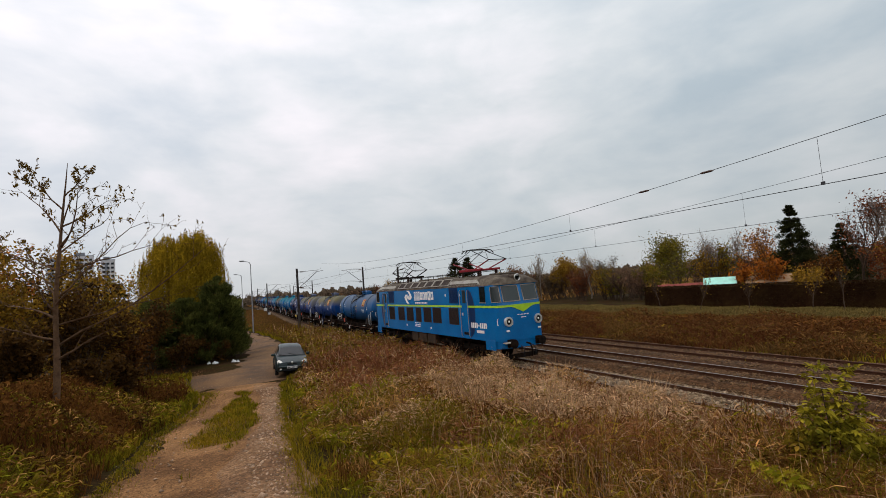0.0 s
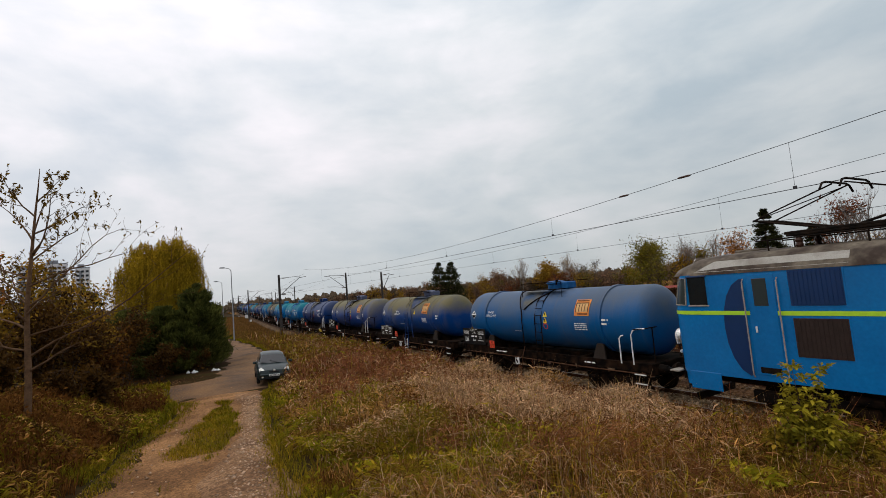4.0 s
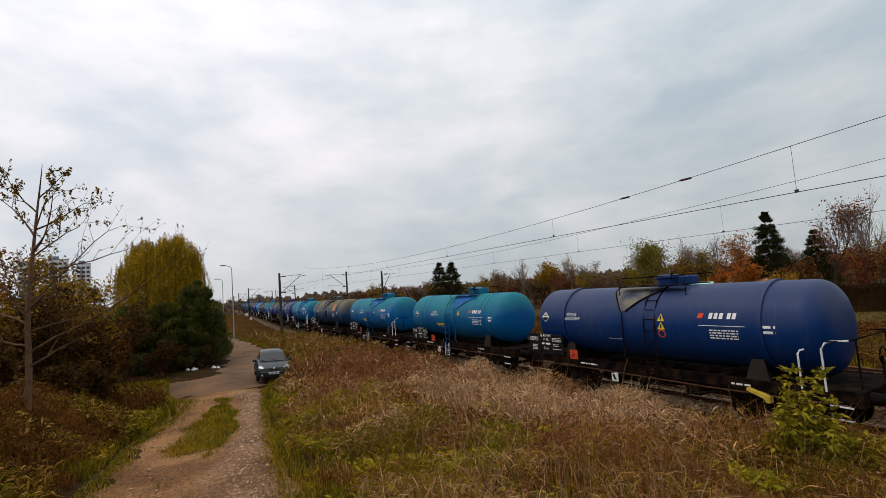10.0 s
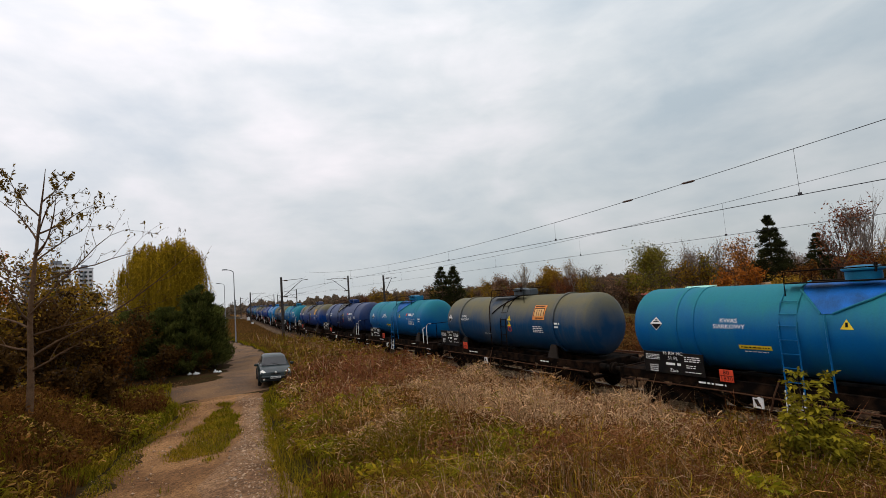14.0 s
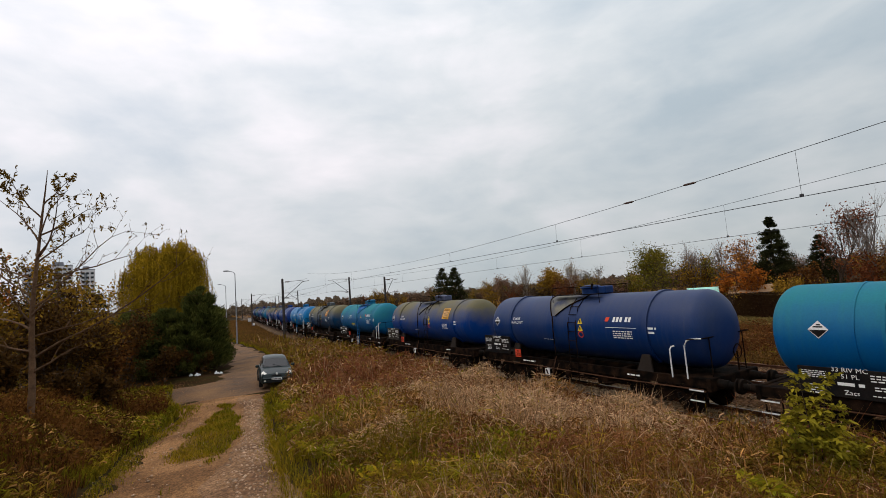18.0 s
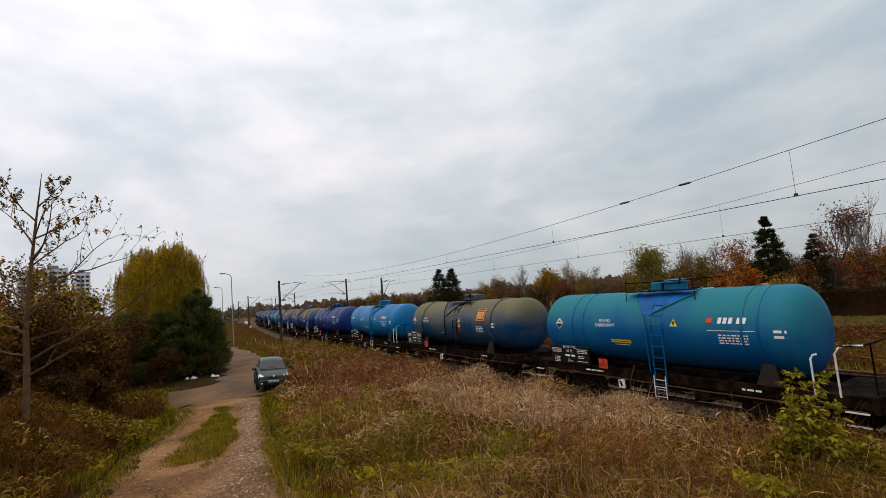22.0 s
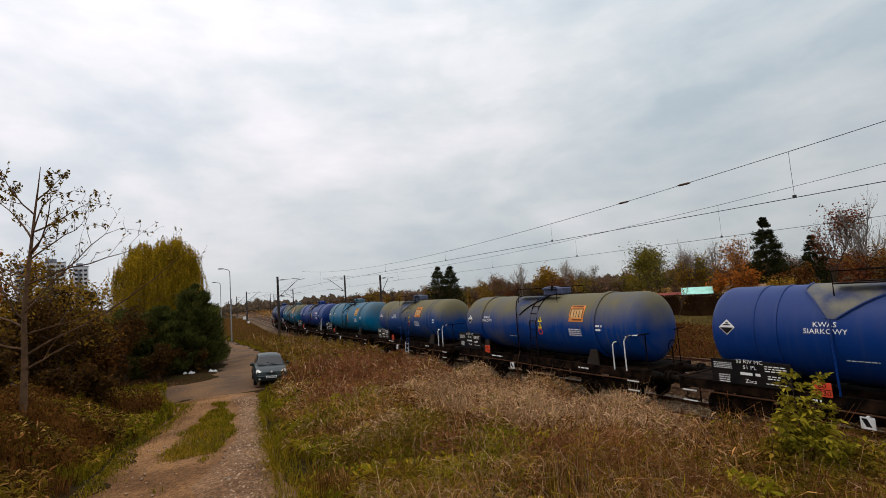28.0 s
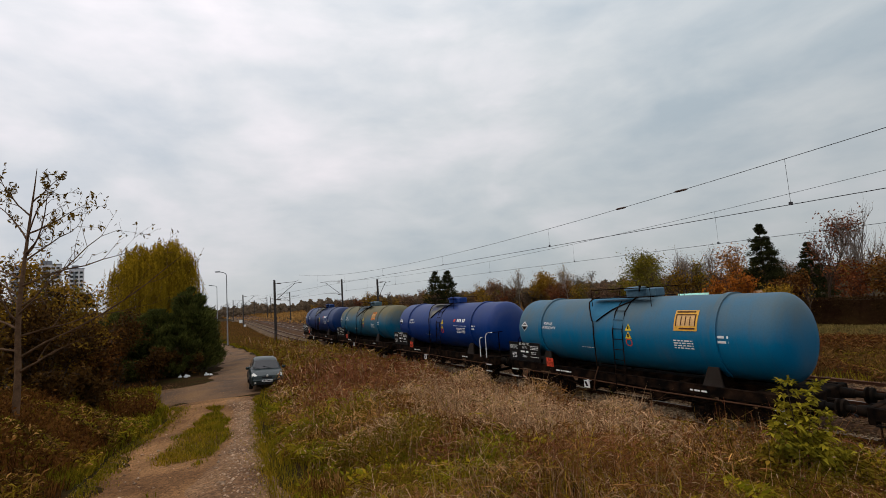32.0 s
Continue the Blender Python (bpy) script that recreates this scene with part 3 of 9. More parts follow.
def strip(name, line, mat, label, category, lift=0.03, across=9, step=0.35):
    """A path: (x, y, half width) along its middle, laid on the ground with worn, wandering edges."""
    pts = np.array(line, float)
    s = np.concatenate([[0], np.cumsum(np.hypot(np.diff(pts[:, 0]), np.diff(pts[:, 1])))])
    t = np.arange(0, s[-1], step)
    x, y, w = (np.interp(t, s, pts[:, k]) for k in range(3))
    dx, dy = np.gradient(x), np.gradient(y)
    L = np.hypot(dx, dy)
    nx, ny = dy / L, -dx / L
    rows = []
    for i in range(len(t)):
        row = []
        for k in range(across):
            u = -1 + 2 * k / (across - 1)
            edge = 1 + (0.16 * math.sin(t[i] * 1.9 + (3 if u > 0 else 0)) + 0.1 * math.sin(t[i] * 4.7 + u)) * abs(u)
            px, py = x[i] + nx[i] * u * w[i] * edge, y[i] + ny[i] * u * w[i] * edge
            sunk = lift - 0.05 * abs(u) ** 4
            row.append((px, py, float(ground_z(px, py)) + sunk))
        rows.append(row)
    me = Mesh().grid(rows).data(name, 60)
    me.materials.append(mat)
    return tagged(new(name, me), label, category, kind="structure")


build_ground()
strip("path_bed", [(-0.55, -3, 2.0), (-0.5, 6, 2.05), (-0.2, 11, 1.95), (0.2, 14, 1.7), (0.5, 17, 1.75), (1.0, 20, 1.8), (1.5, 23, 1.85), (1.7, 26, 2.0)],
      M["sand"], "sandy dirt path with grass down its middle", "path", lift=0.03, across=13)
strip("path_gravel", [(0.4, -3, 1.1), (0.55, 6, 1.05), (0.85, 9, 0.92), (1.05, 10.9, 0.85), (1.55, 13.3, 0.6), (2.1, 16.4, 0.5), (2.7, 21.2, 0.5), (3.0, 25.5, 0.7)],
      M["path"], "stony wheel track of pale pebbles and dirt", "path", lift=0.05)
strip("road_junction", [(-14, 36, 2.0), (-6, 31.5, 2.0), (-0.6, 29.6, 2.3), (2.4, 28.6, 3.4), (3.6, 30.5, 2.2), (4.0, 34, 1.5), (4.7, 39, 1.4), (5.4, 44.5, 1.35), (5.5, 51, 1.3), (5.0, 58, 1.35), (4.3, 66, 1.5), (2.6, 82, 1.7), (-1.0, 110, 1.8), (-8, 170, 2.0)],
      M["road"], "worn grey and sandy road that bends past the bushes", "road", lift=0.045, across=13)

# ---- tracks ----


def rail_outline():
    return [(-0.072, -0.17), (0.072, -0.17), (0.07, -0.155), (0.012, -0.135), (0.012, -0.045), (0.036, -0.03), (0.036, -0.006), (0.026, 0.0), (-0.026, 0.0), (-0.036, -0.006), (-0.036, -0.03), (-0.012, -0.045), (-0.012, -0.135), (-0.07, -0.155)]


TRACK_LO, TRACK_HI = -60, 620


def ballast_bed(name, xc, half, top, low, mat, label):
    rng = random.Random(len(name))
    ys = list(np.arange(-4, 70, 0.5)) + list(np.arange(70, TRACK_HI, 12)) + [TRACK_HI]
    ys = [TRACK_LO, -20] + ys
    rows = []
    for y in ys:
        row = []
        for k in range(15):
            u = -1 + k / 7
            ax = abs(u)
            z = top if ax < 0.72 else top + (low - top) * (ax - 0.72) / 0.28
            wob = 0.03 * math.sin(y * 3.1 + u * 9) + rng.uniform(-0.022, 0.022)
            row.append((xc + float(bend(y)) + u * half + (0.1 * math.sin(y * 1.3) if ax > 0.9 else 0), y, z + wob * (0.3 if ax < 0.5 else 1)))
        rows.append(row)
    me = Mesh().grid(rows).data(name, 50)
    me.materials.append(mat)
    tagged(new(name, me), label, "ballast", kind="structure")


def along_line(outline):
    """An outline (x, z) drawn along the line and round its bend."""
    ys = [TRACK_LO] + list(np.arange(BEND_LO, BEND_HI + 1, 4.0)) + [TRACK_HI]
    m = Mesh().grid([[(p[0] + float(bend(y)), y, p[1]) for p in outline + outline[:1]] for y in ys])
    return m


def track(name, xc, rail_mat, top_mat, label, sleeper_lo, sleeper_hi, seed):
    base = thing(name, pose(xc, 0, 0), label, "railway track", "railway tracks", "structure")
    for side in (-1, 1):
        part("rail", along_line([(side * 0.7535 + p[0], p[1]) for p in rail_outline()]), rail_mat, base)
        if top_mat:
            part("rail_head", along_line([(side * 0.7535 + p, q) for p, q in ((-0.025, 0.0), (0.025, 0.0), (0.025, 0.006), (-0.025, 0.006))]), top_mat, base, "polished running surface of the rail")
    rng = random.Random(seed)
    sl = Mesh().box(0, 0, -0.23, 2.5, 0.25, 0.14, 0.02).data("sleeper")
    sl.materials.append(M["sleeper"])
    clip = Mesh().box(-0.7535, 0, -0.145, 0.3, 0.14, 0.03, 0.008).box(0.7535, 0, -0.145, 0.3, 0.14, 0.03, 0.008)
    for s in (-1, 1):
        for q in (-0.1, 0.1):
            clip.lathe([(-0.14, 0.022), (-0.09, 0.022), (-0.085, 0.012)], s * 0.7535 + q, 0, 8, "z")
    clip = clip.data("rail_clip")
    clip.materials.append(M["rust"])
    far = Mesh()
    y = TRACK_LO
    while y < TRACK_HI:
        if sleeper_lo < y < sleeper_hi:
            ob = part("sleeper", sl, M["sleeper"], base, at=pose(rng.uniform(-0.03, 0.03) + float(bend(y)), y, rng.uniform(-0.01, 0.012), 0, 0, rng.uniform(-1, 1)))
            part("rail_clip", clip, M["rust"], ob)
        elif y < 260:
            far.box(float(bend(y)), y, -0.23, 2.5, 0.25, 0.14)
        y += 0.62
    ob = part("sleeper_rows", far, M["sleeper"], base)
    tagged(ob, kind="stuff")
    return base


ballast_bed("ballast_near", RAIL_X, 2.1, -0.155, -0.52, M["ballast_pale"], "brown stony ballast half hidden by dry grass")
ballast_bed("ballast_middle", MID_X, 2.0, -0.155, -0.45, M["ballast"], "rust-brown stone ballast of the running line")
ballast_bed("ballast_far", FAR_X, 2.2, -0.15, -0.5, M["ballast_old"], "rust-brown old ballast with weeds")
track("track_near", RAIL_X, M["rail_side"], M["rail_shaded"], "used railway track on weathered sleepers beside weeds", 3, 50, 1)
track("track_middle", MID_X, M["rail_side"], M["rail_top"], "running railway track with shiny rails on sleepers", 4, 60, 2)
track("track_far", FAR_X, M["rail_side"], None, "rusty brown railway track on old sleepers", 6, 40, 3)

# ---- overhead line ----


def mast(x, y, height, side, reach, label, square=True):
    """A steel mast with a slanting bracket towards side (+1 or -1 in x)."""
    g = float(ground_z(x, y))
    m = thing("catenary_mast", pose(x, y, g - 0.05), label, "mast", "overhead line masts")
    h = height - g + 0.05
    shaft = Mesh()
    for s in (-1, 1):
        shaft.tube([(s * 0.13, 0, 0), (s * 0.09, 0, h)], [0.055, 0.045], 6)
        shaft.tube([(0, s * 0.13, 0), (0, s * 0.09, h)], [0.055, 0.045], 6)
    z = 0.4
    while z < h - 0.3:
        shaft.box(0, 0, z, 0.24, 0.24, 0.06)
        z += 0.6
    part("shaft", shaft, M["mast"], m)
    part("footing", Mesh().box(0, 0, 0.15, 0.55, 0.55, 0.4, 0.04), M["concrete"], m)
    part("stay_tube", Mesh().tube([(side * 0.08, 0, h - 0.45), (side * reach, 0, h - 0.3)], 0.03, 6), M["mast"], m)
    part("bracket_tube", Mesh().tube([(side * 0.08, 0, h - 2.6), (side * reach * 0.95, 0, h - 0.5), (side * (reach + 0.7), 0, h - 0.42)], 0.04, 6), M["mast"], m)
    part("registration_arm", Mesh().tube([(side * 0.1, 0, h - 2.45), (side * (reach + 0.3), 0, h - 2.15)], 0.022, 6), M["mast"], m)
    for z0, s0 in ((h - 0.44, 0.35), (h - 2.5, 0.3)):
        part("insulator", Mesh().lathe([(side * (s0 + k * 0.06), 0.09 if k % 2 else 0.045) for k in range(8)], 0, z0, 10, "x"), M["insulator"], m)
    return m


MAST_Y = 62.0
for k in range(0, 8):
    mast(11.75 + float(bend(MAST_Y + 64 * k)) * (k > 0), MAST_Y + 64 * k, 7.65, 1, 2.7, "dark steel overhead line mast with a slanting bracket")
mast(11.75, MAST_Y - 65.5, 7.8, 1, 2.7, "dark steel overhead line mast with a slanting bracket")
for k in range(0, 7):
    mast(25.1 + float(bend(75.6 + 64 * k)) * (k > 0), 75.6 + 64 * k, 8.1, -1, 2.9, "steel overhead line mast reaching over the far tracks")
mast(25.1, 3.0, 8.1, -1, 2.9, "steel overhead line mast reaching over the far tracks")
mast(25.6, 61.5, 7.2, 1, 1.3, "steel mast with a short side bracket")
mast(25.1 + float(bend(190)), 190, 7.8, 1, 1.3, "steel mast with a short side bracket")


def sagging(y, y0, y1, top, low):
    u = (y - y0) / (y1 - y0) * 2 - 1
    return low + (top - low) * u * u


def overhead(name, x, spans, contact, label, r=0.008, drop_every=9.0):
    w = thing(name, pose(x, spans[0][0], contact), label, "overhead wire", "overhead wires")
    y_off, z_off = spans[0][0], contact
    for y0, y1, top, low in spans:
        pts = [(float(bend(y)), y - y_off, sagging(y, y0, y1, top, low) - z_off) for y in np.linspace(y0, y1, 25)]
        part("messenger_wire", Mesh().tube(pts, r * 1.15, 5), M["wire"], w)
        n = max(3, int((y1 - y0) / drop_every))
        for i in range(1, n):
            y = y0 + (y1 - y0) * i / n
            zt = sagging(y, y0, y1, top, low) - z_off
            part("dropper", Mesh().tube([(float(bend(y)), y - y_off, zt), (float(bend(y)), y - y_off, 0)], 0.005, 4), M["wire"], w)
            part("clamp", Mesh().box(float(bend(y)), y - y_off, 0.03, 0.03, 0.1, 0.09, 0.01), M["wire"], w)
    lo, hi = spans[0][0], spans[-1][1]
    for dx in (-0.02, 0.02):
        part("contact_wire", Mesh().tube([(dx + float(bend(y)), y - lo, 0) for y in [lo] + list(np.arange(BEND_LO, BEND_HI + 1, 8.0)) + [hi]], r, 5), M["wire"], w)
    for y in (8.9, 11.3):
        z = sagging(y, spans[0][0], spans[0][1], spans[0][2], spans[0][3]) - z_off
        if x < 16:
            part("insulator", Mesh().lathe([(y - y_off - 0.22, 0.02), (y - y_off - 0.15, 0.036), (y - y_off + 0.15, 0.036), (y - y_off + 0.22, 0.02)], 0, z, 8, "y"), M["insulator"], w)


overhead("overhead_wire", RAIL_X, [(-3.5, 62, 8.2, 6.7)] + [(62 + 64 * k, 126 + 64 * k, 7.6, 6.5) for k in range(5)], 6.19, "dark double contact wire hung from a sagging wire over the train")
overhead("overhead_wire", FAR_X, [(3.0, 75.6, 8.0, 6.73)] + [(75.6 + 64 * k, 139.6 + 64 * k, 7.7, 6.5) for k in range(5)], 5.92, "thin contact wire hung over the far track", 0.008)


def street_lamp(x, y, h):
    g = float(ground_z(x, y))
    l = thing("street_lamp", pose(x, y, g), "tall grey street lamp with a side arm by the road", "street lamp", "street lamps")
    part("pole", Mesh().tube([(0, 0, -0.2), (0, 0, 2.5), (0, 0, h - 0.3)], [0.085, 0.07, 0.045], 10), M["lamp_pole"], l, smooth=40)
    part("arm", Mesh().tube([(0, 0, h - 0.35), (-0.1, 0, h - 0.1), (-0.3, 0, h), (-0.75, -0.05, h + 0.1)], 0.04, 8), M["lamp_pole"], l, smooth=40)
    part("lantern", Mesh().box(-1.0, -0.05, h + 0.12, 0.6, 0.26, 0.15, 0.05), M["lamp_pole"], l)


street_lamp(6.3, 63, 8.85)
street_lamp(7.6, 92, 8.6)
street_lamp(8.3, 130, 8.6)

# ---- far buildings ----


def tower(x, y, width, depth, height, storeys, bays, label):
    b = thing("apartment_tower", pose(x, y, -1, 0, 0, 8), label, "apartment block", "apartment towers")
    part("wall", Mesh().box(0, 0, height / 2, width, depth, height, 0.1), M["plaster"], b)
    part("roof_house", Mesh().box(-width * 0.1, 0, height + 1.4, width * 0.45, depth * 0.6, 2.8, 0.1), M["plaster_dark"], b, "dark lift housing on the roof")
    part("parapet", Mesh().box(0, 0, height + 0.25, width + 0.3, depth + 0.3, 0.5, 0.05), M["plaster_dark"], b)
    pane = Mesh().box(0, 0, 0, 1.7, 0.2, 1.5, 0.03).data("window")
    pane.materials.append(M["glass"])
    loggia = Mesh().box(0, 0, 0, width * 0.22, 0.25, height * 0.94).data("loggia_column")
    loggia.materials.append(M["plaster_dark"])
    part("loggia_column", loggia, M["plaster_dark"], b, "grey panel strip", at=pose(-width * 0.12, -depth / 2 - 0.05, height * 0.48))
    for s in range(storeys):
        for k in range(bays):
            u = (k + 0.5) / bays - 0.5
            part("window", pane, M["glass"], b, at=pose(u * width * 0.92, -depth / 2 - 0.12 if abs(u + 0.12) > 0.1 else -depth / 2 - 0.2, 2.2 + s * (height - 3) / (storeys - 0.4)))


tower(-70.5, 415, 13.5, 13, 43.5, 14, 5, "pale grey tower block of flats far behind the trees")
tower(-56, 420, 8.5, 13, 40.5, 13, 3, "pale grey tower block of flats far behind the trees")
tower(-88, 425, 9, 13, 41, 13, 3, "pale grey tower block of flats far behind the trees")


def shed(x, y, w, d, h, mats, label, turn=0.0, name="garden_shed"):
    g = float(ground_z(x, y))
    b = thing(name, pose(x, y, g, 0, 0, turn), label, "shed", "allotment sheds")
    part("wall", Mesh().box(0, 0, h / 2, w, d, h, 0.03), mats[0], b)
    roof = Mesh()
    roof.slab([(-d / 2 - 0.25, h), (d / 2 + 0.25, h), (0, h + 0.75)], -w / 2 - 0.25, w / 2 + 0.25, "yz")
    part("roof", roof, mats[1], b)
    part("door", Mesh().box(-w / 2 - 0.02, 0, 0.95, 0.05, 0.8, 1.9, 0.01), M["timber"], b)
    part("gutter", Mesh().tube([(-w / 2 - 0.25, -d / 2 - 0.28, h), (w / 2 + 0.25, -d / 2 - 0.28, h)], 0.05, 6), M["mast"], b)


shed(48.2, 29.3, 2.45, 1.6, 1.75, (M["timber"], M["mint"]), "small shed with a mint green sheet roof", -58.7)
shed(48.0, 33.6, 4.2, 2.4, 1.35, (M["timber"], M["red_roof"]), "low allotment shed with a red-brown roof", -55)
shed(50.5, 25.6, 3.6, 2.4, 1.75, (M["timber"], M["timber"]), "raw timber shed behind the hedge", -63)



def rubbish(x, y, size, seed):
    """A crumpled pale bag: an uneven lump with folds."""
    rng = random.Random(seed)
    t = thing("rubbish_bag", pose(x, y, float(ground_z(x, y)), 0, 0, seed * 50), "crumpled white plastic rubbish lying under the pines", "rubbish", "rubbish by the road")
    rows = [[(r * size * math.cos(a) * rng.uniform(0.7, 1.25), r * size * math.sin(a) * rng.uniform(0.7, 1.25), z * size * rng.uniform(0.75, 1.2)) for a in np.linspace(0, 2 * math.pi, 11)[:-1]] for r, z in ((0.85, -0.05), (1.0, 0.25), (0.8, 0.6), (0.4, 0.85), (0.08, 0.9))]
    part("bag", Mesh().grid([row + row[:1] for row in rows]), M["white"], t)
    part("tied_neck", Mesh().tube([(0, 0, size * 0.8), (size * 0.2, 0.02, size * 1.1)], [size * 0.12, size * 0.3], 7), M["white"], t)


for i, (x, y, size) in enumerate([(0.7, 35.9, 0.13), (1.05, 35.6, 0.16), (1.2, 35.9, 0.1), (2.25, 36.0, 0.17), (2.5, 35.8, 0.12)]):
    rubbish(x, y, size, i + 1)


def line_hut(x, y):
    h = thing("line_hut", pose(x, y, float(ground_z(x, y)), 0, 0, bend_turn(y)), "small brown railway hut beyond the tracks", "hut")
    part("wall", Mesh().box(0, 0, 1.1, 2.2, 1.8, 2.3, 0.03), M["timber_dark"], h)
    part("roof", Mesh().slab([(-1.05, 2.2), (1.05, 2.2), (1.05, 2.3), (0, 2.55), (-1.05, 2.3)], -1.3, 1.3, "yz"), M["timber_dark"], h)
    part("door", Mesh().box(-0.4, -0.92, 1.0, 0.8, 0.05, 1.9, 0.01), M["timber"], h)


def line_sign(x, y, h, w):
    b = thing("line_sign", pose(x, y, float(ground_z(x, y))), "small white sign on a post beside the line", "sign", "signs by the line")
    part("post", Mesh().tube([(0, 0, -0.1), (0, 0, h)], 0.04, 8), M["mast"], b)
    part("board", Mesh().box(0, -0.06, h - w / 2, w, 0.03, w, 0.01), M["white"], b)


M["timber_dark"] = material("dark_stained_timber", (0.11, 0.05, 0.028), rough=0.9, vary=0.25, scale=3)
line_hut(31.0, 101.0)
line_sign(12.3 + float(bend(150)), 150, 1.3, 0.9)
line_sign(11.6 + float(bend(118)), 118, 0.9, 0.5)


def plank(x, y, length, turn):
    b = thing("plank", pose(x, y, float(ground_z(x, y)) + 0.3, 4, 3, turn), "pale weathered plank lying in the weeds", "plank")
    part("board", Mesh().box(0, 0, 0, length, 0.16, 0.05, 0.008), M["lamp_pole"], b)
    part("batten", Mesh().box(length * 0.35, 0, 0.04, 0.06, 0.2, 0.04, 0.006), M["timber"], b)


plank(6.75, 28.6, 0.9, -20)

# ---- the locomotive ----
LEN = 17.29     # between the corner posts of both cabs
HALF = 1.45


def cab_point(u, z, sign, out=0.0):
    """A point on the rounded cab end: u from -1 to 1 across, z up; sign -1 is the leading end."""
    a = u * math.pi / 2
    bulge = 0.06 + 0.03 * (z - 1.0) if z < 3.0 else 0.12 - 0.24 * (z - 3.0)
    deep = 0.86 + bulge
    x = (HALF + out) * math.copysign(abs(math.sin(a)) ** 0.5, a)
    y = deep * max(math.cos(a), 0.0) ** 0.55 + out * math.cos(a) - 0.55
    return (x, -LEN - y, z) if sign < 0 else (-x, y, z)


def cab_patch(u0, u1, z0, z1, sign, out, nu=8, nz=4):
    return Mesh().grid([[cab_point(u0 + (u1 - u0) * i / nu, z0 + (z1 - z0) * j / nz, sign, out) for i in range(nu + 1)] for j in range(nz + 1)])


def side_panel(y, z, ly, lz, out=0.012, b=0.006):
    """A flat panel on the near flank, about its centre."""
    return Mesh().box(-HALF - out / 2, y, z, out, ly, lz, b)


def flank_words(text, y, z, height, out=0.008, shape=None):
    vs, fs = shape or words(text, height)
    return Mesh().add([(-HALF - out, y - u, z + v) for u, v in vs], fs)


def build_loco():
    lo = thing("electric_locomotive", pose(RAIL_X, 36.8, 0), "blue electric freight locomotive with a lime stripe and grey roof", "locomotive")
    rng = random.Random(4)
    # body shell
    ring = []
    us = np.sin(np.linspace(-1, 1, 33) * math.pi / 2) ** 3 * 0.5 + np.linspace(-1, 1, 33) * 0.5
    zs = [1.22, 1.5, 2.0, 2.5, 2.9, 3.05, 3.4, 3.8, 4.07]
    body = Mesh()
    for z in zs:
        front = [cab_point(u, z, -1) for u in us]
        rear = [cab_point(u, z, 1) for u in us]
        ring.append(front + rear)
    n = len(ring[0])
    vs = [p for r in ring for p in r]
    fs = [(i * n + k, i * n + (k + 1) % n, (i + 1) * n + (k + 1) % n, (i + 1) * n + k) for i in range(len(ring) - 1) for k in range(n)]
    fs.append(tuple(range(n))[::-1])
    body.add(vs, fs)
    shell = part("body", body, M["loco_blue"], lo, smooth=35)
    # roof: lower shoulder with a raised spine
    roof = Mesh()
    prof = [(-1.47, 4.05), (-1.44, 4.16), (-1.25, 4.40), (-0.95, 4.55), (-0.4, 4.62), (0.4, 4.62), (0.95, 4.55), (1.25, 4.40), (1.44, 4.16), (1.47, 4.05)]
    rows = []
    for y, k in ((0.24, 0.0), (0.12, 0.5), (-0.5, 0.9), (-1.6, 1.0), (-LEN / 2, 1.0), (-LEN + 1.6, 1.0), (-LEN + 0.5, 0.9), (-LEN - 0.12, 0.5), (-LEN - 0.24, 0.0)):
        rows.append([(x * (1 if k > 0.6 else 0.9 if k > 0.2 else 0.82), y, 4.05 + (z - 4.05) * k) for x, z in prof])
    roof.grid(rows)
    part("roof", roof, M["roof_grey"], lo, "dusty grey-brown roof", smooth=50)
    # louvred strip above the flank, seven frames
    lv_y0, lv_y1 = -4.9, -12.7
    for k in range(7):
        y0 = lv_y0 + (lv_y1 - lv_y0) * k / 7
        y1 = lv_y0 + (lv_y1 - lv_y0) * (k + 1) / 7
        for sx in (-1, 1):
            fr = Mesh()
            tilt = Matrix.Rotation(radians(-42 * sx), 3, "Y")
            yc, ly = (y0 + y1) / 2, abs(y1 - y0) * 0.9
            c = Vector((sx * 1.30, yc, 4.36))
            for dz in (-0.24, 0.24):
                off = tilt @ Vector((0, 0, dz))
                fr.box(c.x + off.x, c.y, c.z + off.z, 0.04, ly, 0.05, 0.01, tilt)
            for dy in (-ly / 2, ly / 2):
                fr.box(c.x, c.y + dy, c.z, 0.05, 0.07, 0.52, 0.01, tilt)
            panel = part("roof_grille", fr, M["louvre"], lo, "pale frame of a roof air grille")
            sl = Mesh().box(c.x + (-0.0) * sx, c.y, c.z, 0.012, ly - 0.05, 0.44, 0, tilt)
            part("backing", sl, M["grille"], panel)
            for q in range(5):
                off = tilt @ Vector((-0.012 if sx < 0 else 0.012, 0, -0.17 + q * 0.085))
                part("slat", Mesh().box(c.x + off.x, c.y, c.z + off.z, 0.012, ly - 0.08, 0.014, 0, tilt), M["roof_grey"], panel)
    # lime stripe round the body
    strip_m = Mesh()
    for z0, z1 in ((2.92, 3.03),):
        pts = [cab_point(u, 2.97, -1, 0.008) for u in us] + [cab_point(u, 2.97, 1, 0.008) for u in us]
        n2 = len(pts)
        strip_m.add([(p[0], p[1], z0) for p in pts] + [(p[0], p[1], z1) for p in pts], [(k, (k + 1) % n2, (k + 1) % n2 + n2, k + n2) for k in range(n2)])
    part("stripe", strip_m, M["lime"], lo, "lime green stripe")
